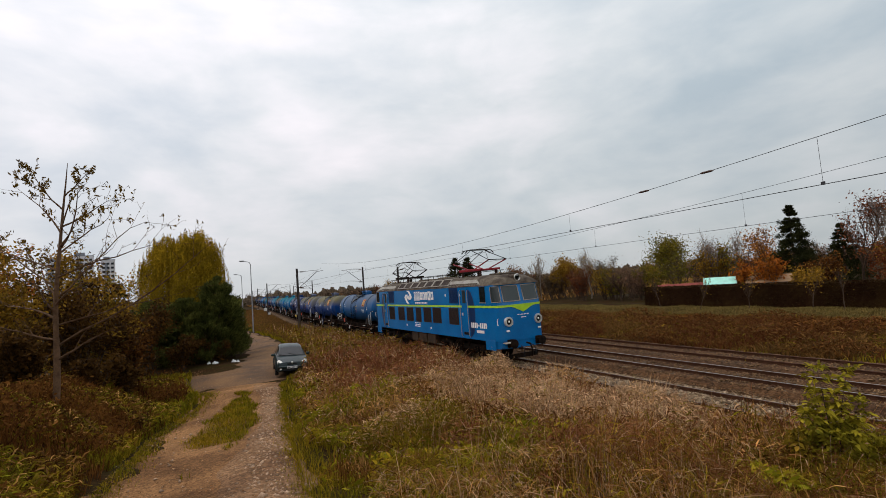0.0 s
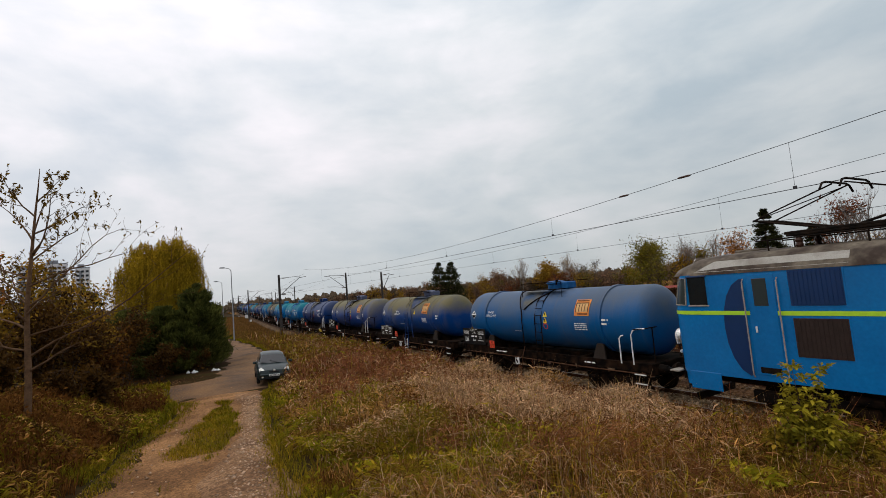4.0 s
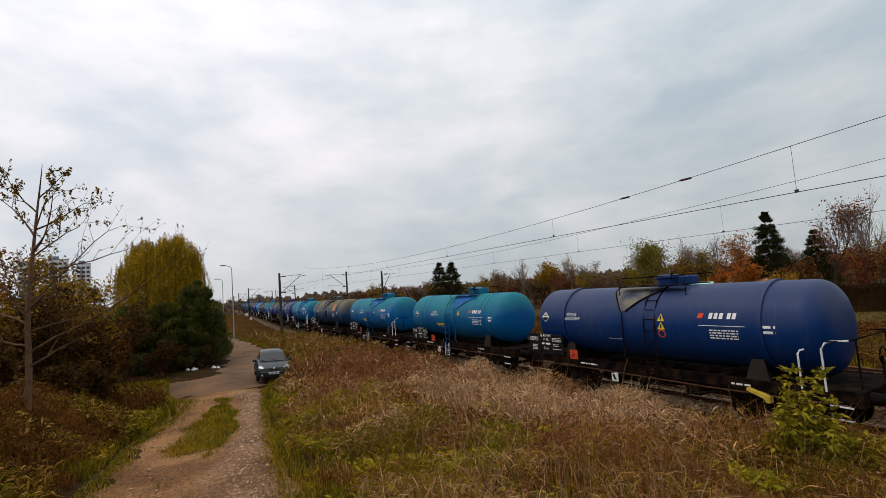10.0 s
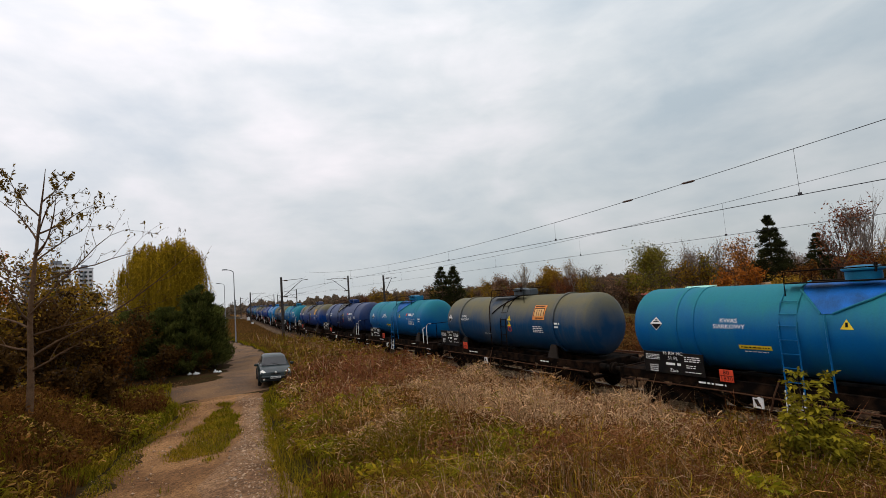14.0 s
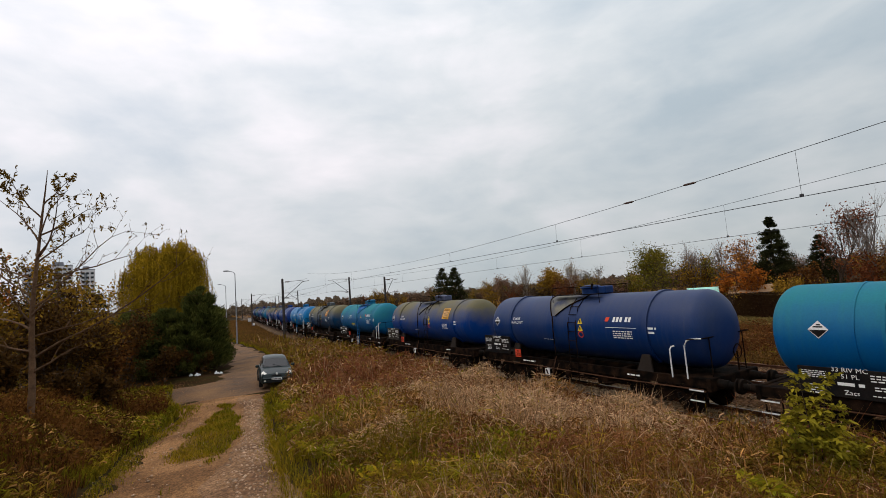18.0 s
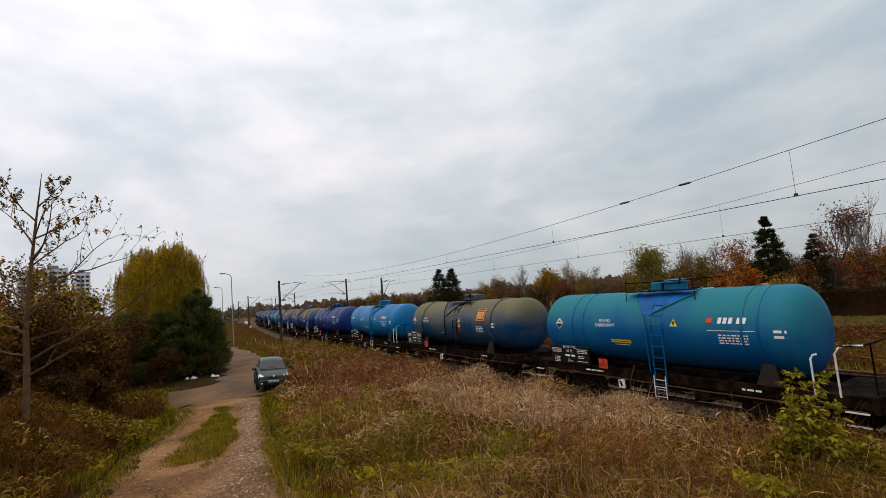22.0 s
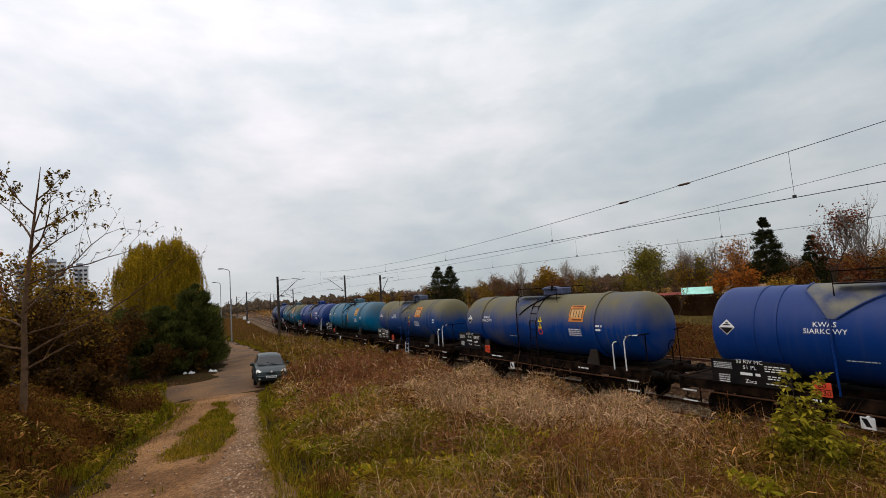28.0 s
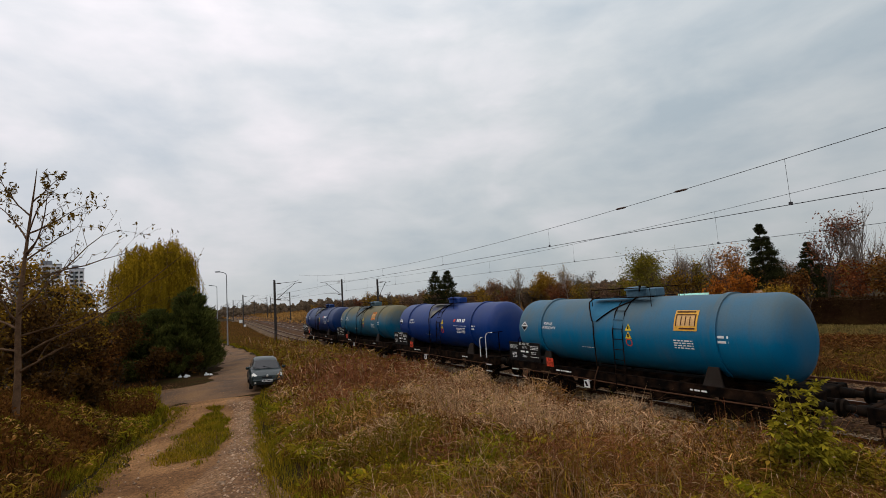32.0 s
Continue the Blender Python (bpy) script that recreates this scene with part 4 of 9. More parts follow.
    for sign in (-1, 1):
        chev = Mesh().add([cab_point(u, 3.0, sign, 0.02) for u in (-0.3, -0.08, 0, 0.08, 0.3)] + [cab_point(0.08, 2.86, sign, 0.02), cab_point(0, 2.62, sign, 0.02), cab_point(-0.08, 2.86, sign, 0.02)],
                          [(0, 1, 7), (1, 2, 6, 7), (2, 3, 5, 6), (3, 4, 5)])
        part("chevron", chev, M["lime"], lo, "lime green pointed flash")
        for s in (-1, 1):
            w = part("windscreen", cab_patch(s * 0.004, s * 0.36, 3.2, 3.98, sign, 0.012, 14), M["glass_pale"], lo, "sloping windscreen pane", 40)
            edge = Mesh()
            loop = [cab_point(s * (0.004 + 0.356 * a), 3.2 + 0.78 * b2, sign, 0.02) for a, b2 in ((0, 0), (0.05, 0), (0.2, 0), (0.5, 0), (1, 0), (1, 0.5), (1, 1), (0.5, 1), (0.2, 1), (0.05, 1), (0, 1), (0, 0.5), (0, 0))]
            edge.tube(loop, 0.022, 6)
            part("window_frame", edge, M["louvre"], w)
            wc = part("corner_window", cab_patch(s * 0.46, s * 0.9, 3.2, 3.98, sign, 0.012), M["glass_pale"], lo, "curved corner window", 40)
            loop = [cab_point(s * (0.46 + 0.44 * a), 3.2 + 0.78 * b2, sign, 0.02) for a, b2 in ((0, 0), (0.5, 0), (1, 0), (1, 1), (0.5, 1), (0, 1), (0, 0))]
            part("window_frame", Mesh().tube(loop, 0.02, 6), M["louvre"], wc)
            hx, hy, hz = cab_point(s * 0.27, 2.2, sign, 0.0)
            out = -1 if sign < 0 else 1
            h = part("headlight", Mesh().lathe([(hy + out * a, r) for a, r in ((-0.05, 0.23), (0.08, 0.245), (0.11, 0.235), (0.11, 0.165), (0.05, 0.15))], hx, hz, 22), M["chrome"], lo, "round headlamp with a metal ring", 40)
            part("lens", Mesh().lathe([(hy + out * a, r) for a, r in ((0.055, 0.15), (0.07, 0.12), (0.075, 0.01))], hx, hz, 18), M["glass"], h, smooth=60)
            part("bulb", Mesh().lathe([(hy + out * a, r) for a, r in ((0.07, 0.06), (0.09, 0.05), (0.10, 0.01))], hx, hz, 12), M["lens"], h, smooth=60)
            part("tail_lamp", Mesh().box(hx * 1.06, hy + out * 0.03, hz - 0.46, 0.2, 0.06, 0.09, 0.02), M["white"], lo)
            bx = s * 0.875
            by = -LEN - 0.41 if sign < 0 else 0.41
            bu = part("buffer", Mesh().lathe([(by + out * a, r) for a, r in ((-0.1, 0.12), (0.22, 0.11), (0.24, 0.22), (0.28, 0.23), (0.3, 0.18), (0.31, 0.02))], bx, 1.12, 16), M["dark_steel"], lo, smooth=40)
            part("buffer_base", Mesh().box(bx, by + out * -0.05, 1.12, 0.4, 0.06, 0.4, 0.02), M["dark_steel"], bu)
        # valance, snow plough, coupling
        part("valance", cab_patch(-0.93, 0.93, 0.86, 1.24, sign, -0.03, 16, 3), M["loco_blue"], lo, "blue skirt below the cab", 40)
        yy = -LEN - 0.5 if sign < 0 else 0.5
        part("plough", Mesh().slab([(-0.95, 0.3), (0.95, 0.3), (1.0, 0.52), (-1.0, 0.52)], yy * 1.0 - out * 0.45 - 0.04, yy - out * 0.45 + 0.04, "xz"), M["dark_steel"], lo)
        part("coupling", Mesh().tube([(0, yy, 1.08), (0, yy + out * 0.3, 1.05), (0, yy + out * 0.42, 0.7), (0, yy + out * 0.36, 0.45)], 0.05, 6), M["dark_steel"], lo)
        for s in (-0.35, 0.35):
            part("brake_hose", Mesh().tube([(s, yy, 0.95), (s, yy + out * 0.25, 0.8), (s, yy + out * 0.2, 0.45)], 0.03, 6), M["car_black"], lo)
        # roof headlight and horn box
        tx, ty, tz = 0, (-LEN + 0.12 if sign < 0 else -0.12), 4.42
        nose = part("lamp_housing", Mesh().box(0, ty + out * 0.02, 4.36, 0.62, 0.5, 0.42, 0.1), M["roof_grey"], lo)
        part("top_headlight", Mesh().lathe([(ty + out * a, r) for a, r in ((0.2, 0.18), (0.29, 0.19), (0.31, 0.17), (0.27, 0.14), (0.27, 0.01))], 0, 4.38, 18), M["chrome"], nose, "round roof headlamp", 40)
        # bars in place of lettering on the nose
        vs, fs = bars(rng, 0.75, 1, 0.09)
        part("lettering", Mesh().add([((u * -sign, cab_point(0.02, 2.5, sign, 0.012)[1], 2.50 + v)) for u, v in vs], fs), M["lettering"], lo)
        vs, fs = bars(rng, 0.3, 1, 0.08)
        part("lettering", Mesh().add([(u * -sign, cab_point(0.02, 2.36, sign, 0.012)[1], 2.36 + v) for u, v in vs], fs), M["lettering"], lo)
        # far-end step plate
        part("step_plate", Mesh().box(-1.1, yy, 1.18, 0.5, 0.3, 0.05, 0.01), M["louvre"], lo)
    # flank vents: upper and lower rows of dark grilles
    vents = [(-3.5, 1.1, 2.38, 0.95), (-5.3, 1.15, 2.38, 0.95), (-6.85, 1.15, 2.38, 0.95), (-8.25, 0.85, 2.38, 0.95), (-9.6, 1.1, 2.40, 0.95), (-10.95, 1.15, 2.40, 0.95), (-13.08, 1.15, 2.40, 0.97),
             (-3.5, 1.1, 3.60, 0.88), (-13.2, 1.05, 3.60, 0.9)]
    for y, ly, z, lz in vents:
        dark = M["grille"] if z < 3 else M["loco_dark"]
        v = part("vent", side_panel(y, z, ly, lz, 0.014), dark, lo, "recessed dark ribbed vent")
        rib = Mesh().box(0, 0, 0, 0.02, 0.02, lz * 0.94).data("vent_rib")
        rib.materials.append(dark)
        k = int(ly / 0.085)
        for i in range(k):
            part("vent_rib", rib, dark, v, at=pose(-HALF - 0.016, y + ly * ((i + 0.5) / k - 0.5), z))
        part("vent_frame", side_panel(y, z, ly + 0.07, lz + 0.07, 0.007), M["loco_blue"], v)
    # doors, handrails, cab side windows at both ends
    for yd, sgn in ((-2.3, 1), (-LEN + 2.89, -1)):
        dr = part("door", side_panel(yd, 2.68, 0.66, 2.62, 0.014), M["loco_blue"], lo, "narrow side door")
        part("door_window", side_panel(yd + 0.02, 3.52, 0.34, 0.72, 0.024), M["glass_pale"], dr)
        part("door_handle", Mesh().box(-HALF - 0.04, yd + 0.2, 2.55, 0.05, 0.04, 0.16, 0.01), M["white"], dr)
        for s in (-0.41, 0.41):
            part("handrail", Mesh().tube([(-HALF - 0.01, yd + s, 1.3), (-HALF - 0.07, yd + s, 1.38), (-HALF - 0.07, yd + s, 3.8), (-HALF - 0.01, yd + s, 3.88)], 0.018, 6), M["louvre"], lo, "pale handrail beside the door")
        part("shoulder_panel", Mesh().add([(-1.452, yd - sgn * 1.9, 4.13), (-1.452, yd + sgn * 1.75, 4.13), (-1.26, yd + sgn * 1.2, 4.412), (-1.26, yd - sgn * 1.9, 4.412)], [(0, 1, 2, 3)]), M["shoulder"], lo, "pale grey patch on the roof shoulder")
        part("side_skirt", side_panel(-0.55 if sgn > 0 else -LEN + 0.55, 1.03, 0.9, 0.5, 0.02), M["loco_blue"], lo, "blue skirt below the cab side")
        yr = 0.18 if sgn > 0 else -LEN - 0.18
        part("grab_rail", Mesh().tube([(-1.40, yr, 2.05), (-1.47, yr - sgn * -0.03, 2.05), (-1.47, yr - sgn * -0.03, 2.38), (-1.40, yr, 2.38)], 0.016, 6), M["white"], lo, "small white grab rail")
        part("step_recess", side_panel(yd, 1.5, 0.5, 0.16, 0.016), M["dark_steel"], lo)
        yw = -0.6 if sgn > 0 else -LEN + 1.02
        sw = part("cab_window", side_panel(yw, 3.6, 0.54, 0.8, 0.016), M["glass"], lo, "open dark cab side window")
        for dz in (-0.42, 0.42):
            part("window_frame", Mesh().box(-HALF - 0.015, yw, 3.6 + dz, 0.03, 0.62, 0.04, 0.008), M["louvre"] if dz < 0 else M["loco_dark"], sw)
        # darker swoosh behind the door
        cy = yd + sgn * 0.42
        arc = [(cy, 1.35), (cy, 3.9)] + [(cy + sgn * 0.62 * math.sin(a), 2.6 + 1.3 * math.cos(a)) for a in np.linspace(0.15, math.pi - 0.15, 9)]
        part("swoosh", Mesh().slab(arc, -HALF - 0.005, -HALF - 0.002, "yz"), M["loco_dark"], lo, "darker blue curved livery patch")
    # livery shapes: mark and word blocks in white
    yl = -6.68
    hook = [(0.21, 0.43), (0.06, 0.455), (-0.18, 0.443), (-0.32, 0.385), (-0.65, 0.017), (-0.47, -0.15), (-0.31, -0.19), (-0.11, -0.187), (-0.21, -0.06), (-0.265, 0.058), (-0.18, 0.22), (-0.01, 0.35)]
    for s in (-1, 1):
        part("livery_hook", Mesh().slab([(yl + s * a, 3.56 + s * b2) for a, b2 in hook], -HALF - 0.008, -HALF - 0.003, "yz"), M["lettering"], lo, "white hooked livery shape")
    part("livery_diamond", Mesh().slab([(yl + a, 3.55 + b2) for a, b2 in ((0.02, 0.2), (-0.165, 0), (0.02, -0.2), (0.175, 0))], -HALF - 0.008, -HALF - 0.003, "yz"), M["lettering"], lo, "white diamond livery shape")
    blocks = [(-7.86, 0.30, 0.60), (-8.24, 0.30, 0.60), (-8.62, 0.30, 0.60), (-9.06, 0.42, 0.50), (-9.55, 0.42, 0.50), (-10.0, 0.34, 0.50), (-10.46, 0.42, 0.56), (-10.97, 0.46, 0.50)]
    blocks = [(-7.72 + (y + 7.72) * 0.83, w * 0.83, h) for y, w, h in blocks]
    for i, (y, w, h) in enumerate(blocks):
        ringo = Mesh()
        t = 0.085 if i < 3 else 0.125
        ringo.slab([(y - w / 2, 3.62 - h / 2), (y - w / 2 + t, 3.62 - h / 2), (y - w / 2 + t, 3.62 + h / 2), (y - w / 2, 3.62 + h / 2)], -HALF - 0.008, -HALF - 0.003, "yz")
        ringo.slab([(y - w / 2 + t, 3.62 + h / 2 - t), (y + w / 2, 3.62 + h / 2 - t), (y + w / 2, 3.62 + h / 2), (y - w / 2 + t, 3.62 + h / 2)], -HALF - 0.008, -HALF - 0.003, "yz")
        ringo.slab([(y + w / 2 - t, 3.62 - h / 2), (y + w / 2, 3.62 - h / 2), (y + w / 2, 3.62 + h / 2 - t), (y + w / 2 - t, 3.62 + h / 2 - t)], -HALF - 0.008, -HALF - 0.003, "yz")
        if i in (3, 6, 7):
            ringo.slab([(y - w / 2 + t, 3.62 - h / 2), (y + w / 2 - t, 3.62 - h / 2), (y + w / 2 - t, 3.62 - h / 2 + t), (y - w / 2 + t, 3.62 - h / 2 + t)], -HALF - 0.008, -HALF - 0.003, "yz")
        part("livery_block", ringo, M["lettering"], lo, "white block-shaped livery sign")
    part("livery_bar", flank_words("", -8.75, 3.17, 0.1, shape=bars(rng, 1.9, 1, 0.13, 0.3)), M["lettering"], lo)
    # running number as plain bars, data plates
    vs = [(-0.78 + i * 0.175 + dx, v * (0.25 if i == 4 else 1.0)) for i in range(9) for dx, v in ((0, -0.14), (0.125, -0.14), (0.125, 0.14), (0, 0.14))]
    part("number_mark", flank_words("", -LEN + 1.55, 1.98, 0.3, shape=(vs, [tuple(range(4 * i, 4 * i + 4)) for i in range(9)])), M["lettering"], lo, "white number bars")
    part("plate", side_panel(-LEN + 1.45, 1.66, 0.72, 0.15), M["white"], lo, "small white plate")
    part("data_mark", flank_words("", -8.0, 1.72, 0.1, shape=bars(rng, 0.9, 3, 0.11)), M["lettering"], lo)
    for y, z in ((-6.2, 1.62), (-10.0, 1.58), (-12.2, 3.62), (-13.9, 3.62), (-2.1, 2.55)):
        part("sticker", side_panel(y, z, 0.14, 0.13, 0.006), M["white"], lo)
    # roof gear: pantographs, rails, boxes
    for yp, col in ((-3.9, "dark_steel"), (-LEN + 3.4, "panto_red")):
        pa = part("pantograph", Mesh().box(0, yp, 4.93, 1.3, 2.4, 0.06, 0.01).box(-0.6, yp, 4.99, 0.08, 2.5, 0.08, 0.02).box(0.6, yp, 4.99, 0.08, 2.5, 0.08, 0.02), M[col], lo, "raised diamond pantograph on insulators")
        for sx in (-0.55, 0.55):
            for sy in (-1, 1):
                part("insulator", Mesh().lathe([(4.6, 0.07), (4.66, 0.1), (4.72, 0.07), (4.78, 0.1), (4.84, 0.07), (4.92, 0.06)], sx, yp + sy * 0.95, 10, "z"), M["insulator"], pa)
        for sy in (-1, 1):
            for sx in (-1, 1):
                part("lower_arm", Mesh().tube([(sx * 0.5, yp + sy * 0.35, 5.02), (sx * 0.58, yp + sy * 1.95, 5.44)], 0.035, 6), M[col], pa)
                part("upper_arm", Mesh().tube([(sx * 0.58, yp + sy * 1.95, 5.44), (sx * 0.45, yp + sy * 0.12, 6.08)], 0.02, 6), M["dark_steel"], pa)
            part("cross_tube", Mesh().tube([(-0.6, yp + sy * 1.95, 5.44), (0.6, yp + sy * 1.95, 5.44)], 0.025, 6), M["dark_steel"], pa)
            part("diagonal", Mesh().tube([(-0.56, yp + sy * 1.9, 5.45), (0.44, yp + sy * 0.15, 6.06)], 0.013, 5), M["dark_steel"], pa)
            head = [(-0.98, yp + sy * 0.2, 5.94), (-0.8, yp + sy * 0.2, 6.1), (-0.6, yp + sy * 0.2, 6.14), (0.6, yp + sy * 0.2, 6.14), (0.8, yp + sy * 0.2, 6.1), (0.98, yp + sy * 0.2, 5.94)]
            part("contact_bow", Mesh().tube(head, 0.028, 6), M["dark_steel"], pa)
    for sx in (-0.75, 0.75):
        part("roof_rail", Mesh().tube([(sx, -2.0, 4.86), (sx, -LEN + 2.0, 4.86)], 0.022, 6), M["dark_steel"], lo)
        for k in range(7):
            y = -2.3 - k * (LEN - 4.6) / 6
            part("rail_post", Mesh().tube([(sx, y, 4.5), (sx, y, 4.86)], 0.022, 6), M["dark_steel"], lo)
    for y, w, l, h in ((-6.6, 0.7, 0.9, 0.26), (-8.2, 0.9, 0.6, 0.22), (-9.6, 0.6, 1.1, 0.28), (-11.2, 0.8, 0.5, 0.2), (-1.6, 1.0, 0.7, 0.2), (-LEN + 1.2, 1.2, 0.8, 0.2)):
        part("roof_box", Mesh().box(0.05, y, 4.56 + h * 0.3, w, l, h * 0.6, 0.04), M["roof_grey"], lo)
    # bogies with three axles each
    for yb, nm in ((-4.1, "rear"), (-LEN + 4.1, "front")):
        bo = part("bogie", Mesh().box(-1.08, yb, 0.72, 0.14, 5.0, 0.34, 0.05).box(1.08, yb, 0.72, 0.14, 5.0, 0.34, 0.05).box(0, yb, 0.75, 2.2, 0.5, 0.3, 0.03), M["dark_steel"], lo)
        for k in (-1.75, 0, 1.75):
            wh = Mesh()
            for sx in (-0.75, 0.75):
                wh.lathe([(sx - 0.07, 0.3), (sx - 0.07, 0.62), (sx - 0.04, 0.64), (sx + 0.05, 0.625), (sx + 0.07, 0.6), (sx + 0.07, 0.25)], 0, 0, 24, "x")
            wh.tube([(-1.0, 0, 0), (1.0, 0, 0)], 0.09, 10)
            for a in range(6):
                wh.box(-0.83, 0.33 * math.cos(a * math.pi / 3), 0.33 * math.sin(a * math.pi / 3), 0.03, 0.1, 0.1, 0.01)
            w = part("wheelset", wh, M["dark_steel"], bo, at=pose(0, yb + k, 0.625), smooth=35)
            WHEELS.append((w, 0.625))
            part("axle_box", Mesh().box(-1.1, yb + k, 0.62, 0.26, 0.36, 0.36, 0.04), M["black_frame"], bo)
        for k in (-0.9, 0.9):
            part("spring", Mesh().lathe([(0.75 + 0.05 * i, 0.1 if i % 2 else 0.07) for i in range(9)], -1.12, yb + k, 10, "z"), M["black_frame"], bo)
        part("brake_cylinder", Mesh().lathe([(yb - 0.3, 0.12), (yb + 0.3, 0.12)], -1.2, 0.95, 12), M["black_frame"], bo)
    for y, ly in ((-LEN / 2 + 1.35, 1.0), (-LEN / 2 + 0.1, 1.2), (-LEN / 2 - 1.2, 1.1)):
        part("equipment_box", Mesh().box(-1.02, y, 0.9, 0.75, ly, 0.62, 0.04), M["brown_box"], lo, "brown equipment box below the frame")
    part("air_tank", Mesh().lathe([(-LEN / 2 + 1.95, 0.05), (-LEN / 2 + 2.0, 0.2), (-LEN / 2 + 3.0, 0.2)], -1.1, 0.75, 14), M["black_frame"], lo, smooth=40)
    part("underframe", Mesh().box(0, -LEN / 2, 1.12, 2.3, LEN - 0.6, 0.22, 0.03), M["black_frame"], lo)
    return lo


WHEELS = []
LOCO = build_loco()

# ---- the tank wagons ----
TZ, TR = 2.585, 1.245       # tank axis height and radius
TANK = 5.36               # half length to the apex of the heads


# how much shorter than the longest the single tanks are, at the rear and at the leading end
TANK_CUT = {3: (0.5, 0.9), 5: (0.0, 0.5), 6: (0.25, 0.8), 7: (0.15, 1.05), 9: (0.05, 1.0), 11: (0.0, 0.4), 12: (0.2, 1.25), 14: (0.15, 0.75), 15: (0.6, 0.8), 17: (0.4, 0.9), 18: (0.0, 0.15)}


def tank_mesh(rear=0.0, front=0.0):
    prof = []
    for k in range(9):
        a = k / 8 * math.pi / 2
        prof.append((TANK - 0.52 + 0.52 * math.cos(a), max(TR * math.sin(a) ** 0.66, 0.01)))
    return Mesh().lathe([(-y + front - 0.2, r) for y, r in prof] + [(y - rear, r) for y, r in prof[::-1]], 0, TZ, 48).data("tank", 40)


def wrapped(shape, y, z, out=0.006):
    """Puts flat lettering (u, v) on the near flank of the tank about (y, z)."""
    vs, fs = shape
    t0 = math.asin((z - TZ) / TR)
    pts = []
    for u, v in vs:
        t = t0 + v / TR
        pts.append((-(TR + out) * math.cos(t), y - u, TZ + (TR + out) * math.sin(t)))
    return Mesh().add(pts, fs)


def patch(w, h, nu=2, nv=6, skew=0.0):
    vs = [(-w / 2 + w * i / nu + skew * (j / nv - 0.5), -h / 2 + h * j / nv) for j in range(nv + 1) for i in range(nu + 1)]
    fs = [(j * (nu + 1) + i, j * (nu + 1) + i + 1, (j + 1) * (nu + 1) + i + 1, (j + 1) * (nu + 1) + i) for j in range(nv) for i in range(nu)]
    return vs, fs


def band(y, w, out, lo_deg=-200, hi_deg=20, n=40):
    """A strap round the tank."""
    rows = []
    for yy, o in ((y - w / 2, 0.002), (y - w / 2, out), (y + w / 2, out), (y + w / 2, 0.002)):
        rows.append([(-(TR + o) * math.cos(radians(a)), yy, TZ + (TR + o) * math.sin(radians(a))) for a in np.linspace(-60, 240, n)])
    return Mesh().grid(rows)


SHARED = {}


def shared(key, build, smooth=0.0):
    if key not in SHARED:
        SHARED[key] = build().data(key, smooth)
    return SHARED[key]


def bogie_mesh():
    m = Mesh()
    for s in (-1, 1):
        m.slab([(-1.15, 0.62), (-1.15, 0.42), (-0.75, 0.42), (-0.55, 0.52), (-0.35, 0.36), (0.35, 0.36), (0.55, 0.52), (0.75, 0.42), (1.15, 0.42), (1.15, 0.62), (0.7, 0.76), (-0.7, 0.76)], s * 1.0 - 0.05, s * 1.0 + 0.05, "yz")
    return m.box(0, 0, 0.68, 2.0, 0.35, 0.2, 0.03)


def wheelset_mesh():
    m = Mesh()
    for s in (-0.75, 0.75):
        m.lathe([(s - 0.065, 0.1), (s - 0.065, 0.44), (s - 0.03, 0.46), (s + 0.05, 0.452), (s + 0.065, 0.43), (s + 0.065, 0.1)], 0, 0, 20, "x")
    m.tube([(-1.02, 0, 0), (1.02, 0, 0)], 0.075, 8)
    for a in range(4):
        m.box(-0.83, 0.2 * math.cos(a * math.pi / 2), 0.2 * math.sin(a * math.pi / 2), 0.03, 0.07, 0.07)
    return m


def apron_outline(style):
    """The drip apron that hangs below the hatch: angle from the crown, half width, middle."""
    if style == "vee":
        return [(0.0, 0.98, 0.45), (0.5, 0.95, 0.45), (0.85, 0.5, 0.6), (1.2, 0.1, 0.74)]
    return [(0.0, 1.02, -0.86), (0.55, 1.0, -0.86), (0.85, 0.6, -0.74), (1.15, 0.12, -0.52)]


def apron_rows(style, out, steps=5):
    ol = apron_outline(style)
    rows = []
    for (a0, w0, c0), (a1, w1, c1) in zip(ol, ol[1:]):
        for q in range(steps):
            f = q / steps
            rows.append((math.pi / 2 - (a0 + (a1 - a0) * f), w0 + (w1 - w0) * f, c0 + (c1 - c0) * f))
    rows.append((math.pi / 2 - ol[-1][0], ol[-1][1], ol[-1][2]))
    return [(-(TR + out) * math.cos(t), w, c, TZ + (TR + out) * math.sin(t)) for t, w, c in rows]


def apron(style, out):
    return Mesh().grid([[(x, c + w * k / 4, z) for k in range(-4, 5)] for x, w, c, z in apron_rows(style, out)])


def apron_lip(style):
    m = Mesh()
    rows = apron_rows(style, 0.03)
    for s in (-1, 1):
        m.tube([(x, c + s * w, z) for x, w, c, z in rows], 0.024, 5)
    c = rows[-1][2]
    m.tube([(-TR - 0.02, c, rows[-1][3]), (-TR - 0.05, c, TZ - 0.1), (-TR + 0.0, c, 1.2)], 0.024, 6)
    return m


def ladder(y):
    m = []
    def side(s):
        return Mesh().tube([(-0.62, y + s, TZ + 1.12), (-1.02, y + s, TZ + 0.78), (-1.27, y + s, TZ + 0.15), (-1.3, y + s, 1.3), (-1.34, y + s, 0.62)], 0.02, 6)
    def rung(z):
        x = -1.3 if z < TZ else -math.sqrt(max(1.27 ** 2 - (z - TZ) ** 2, 0.25)) - 0.02
        return Mesh().tube([(x, y - 0.2, z), (x, y + 0.2, z)], 0.014, 5)
    return side, rung


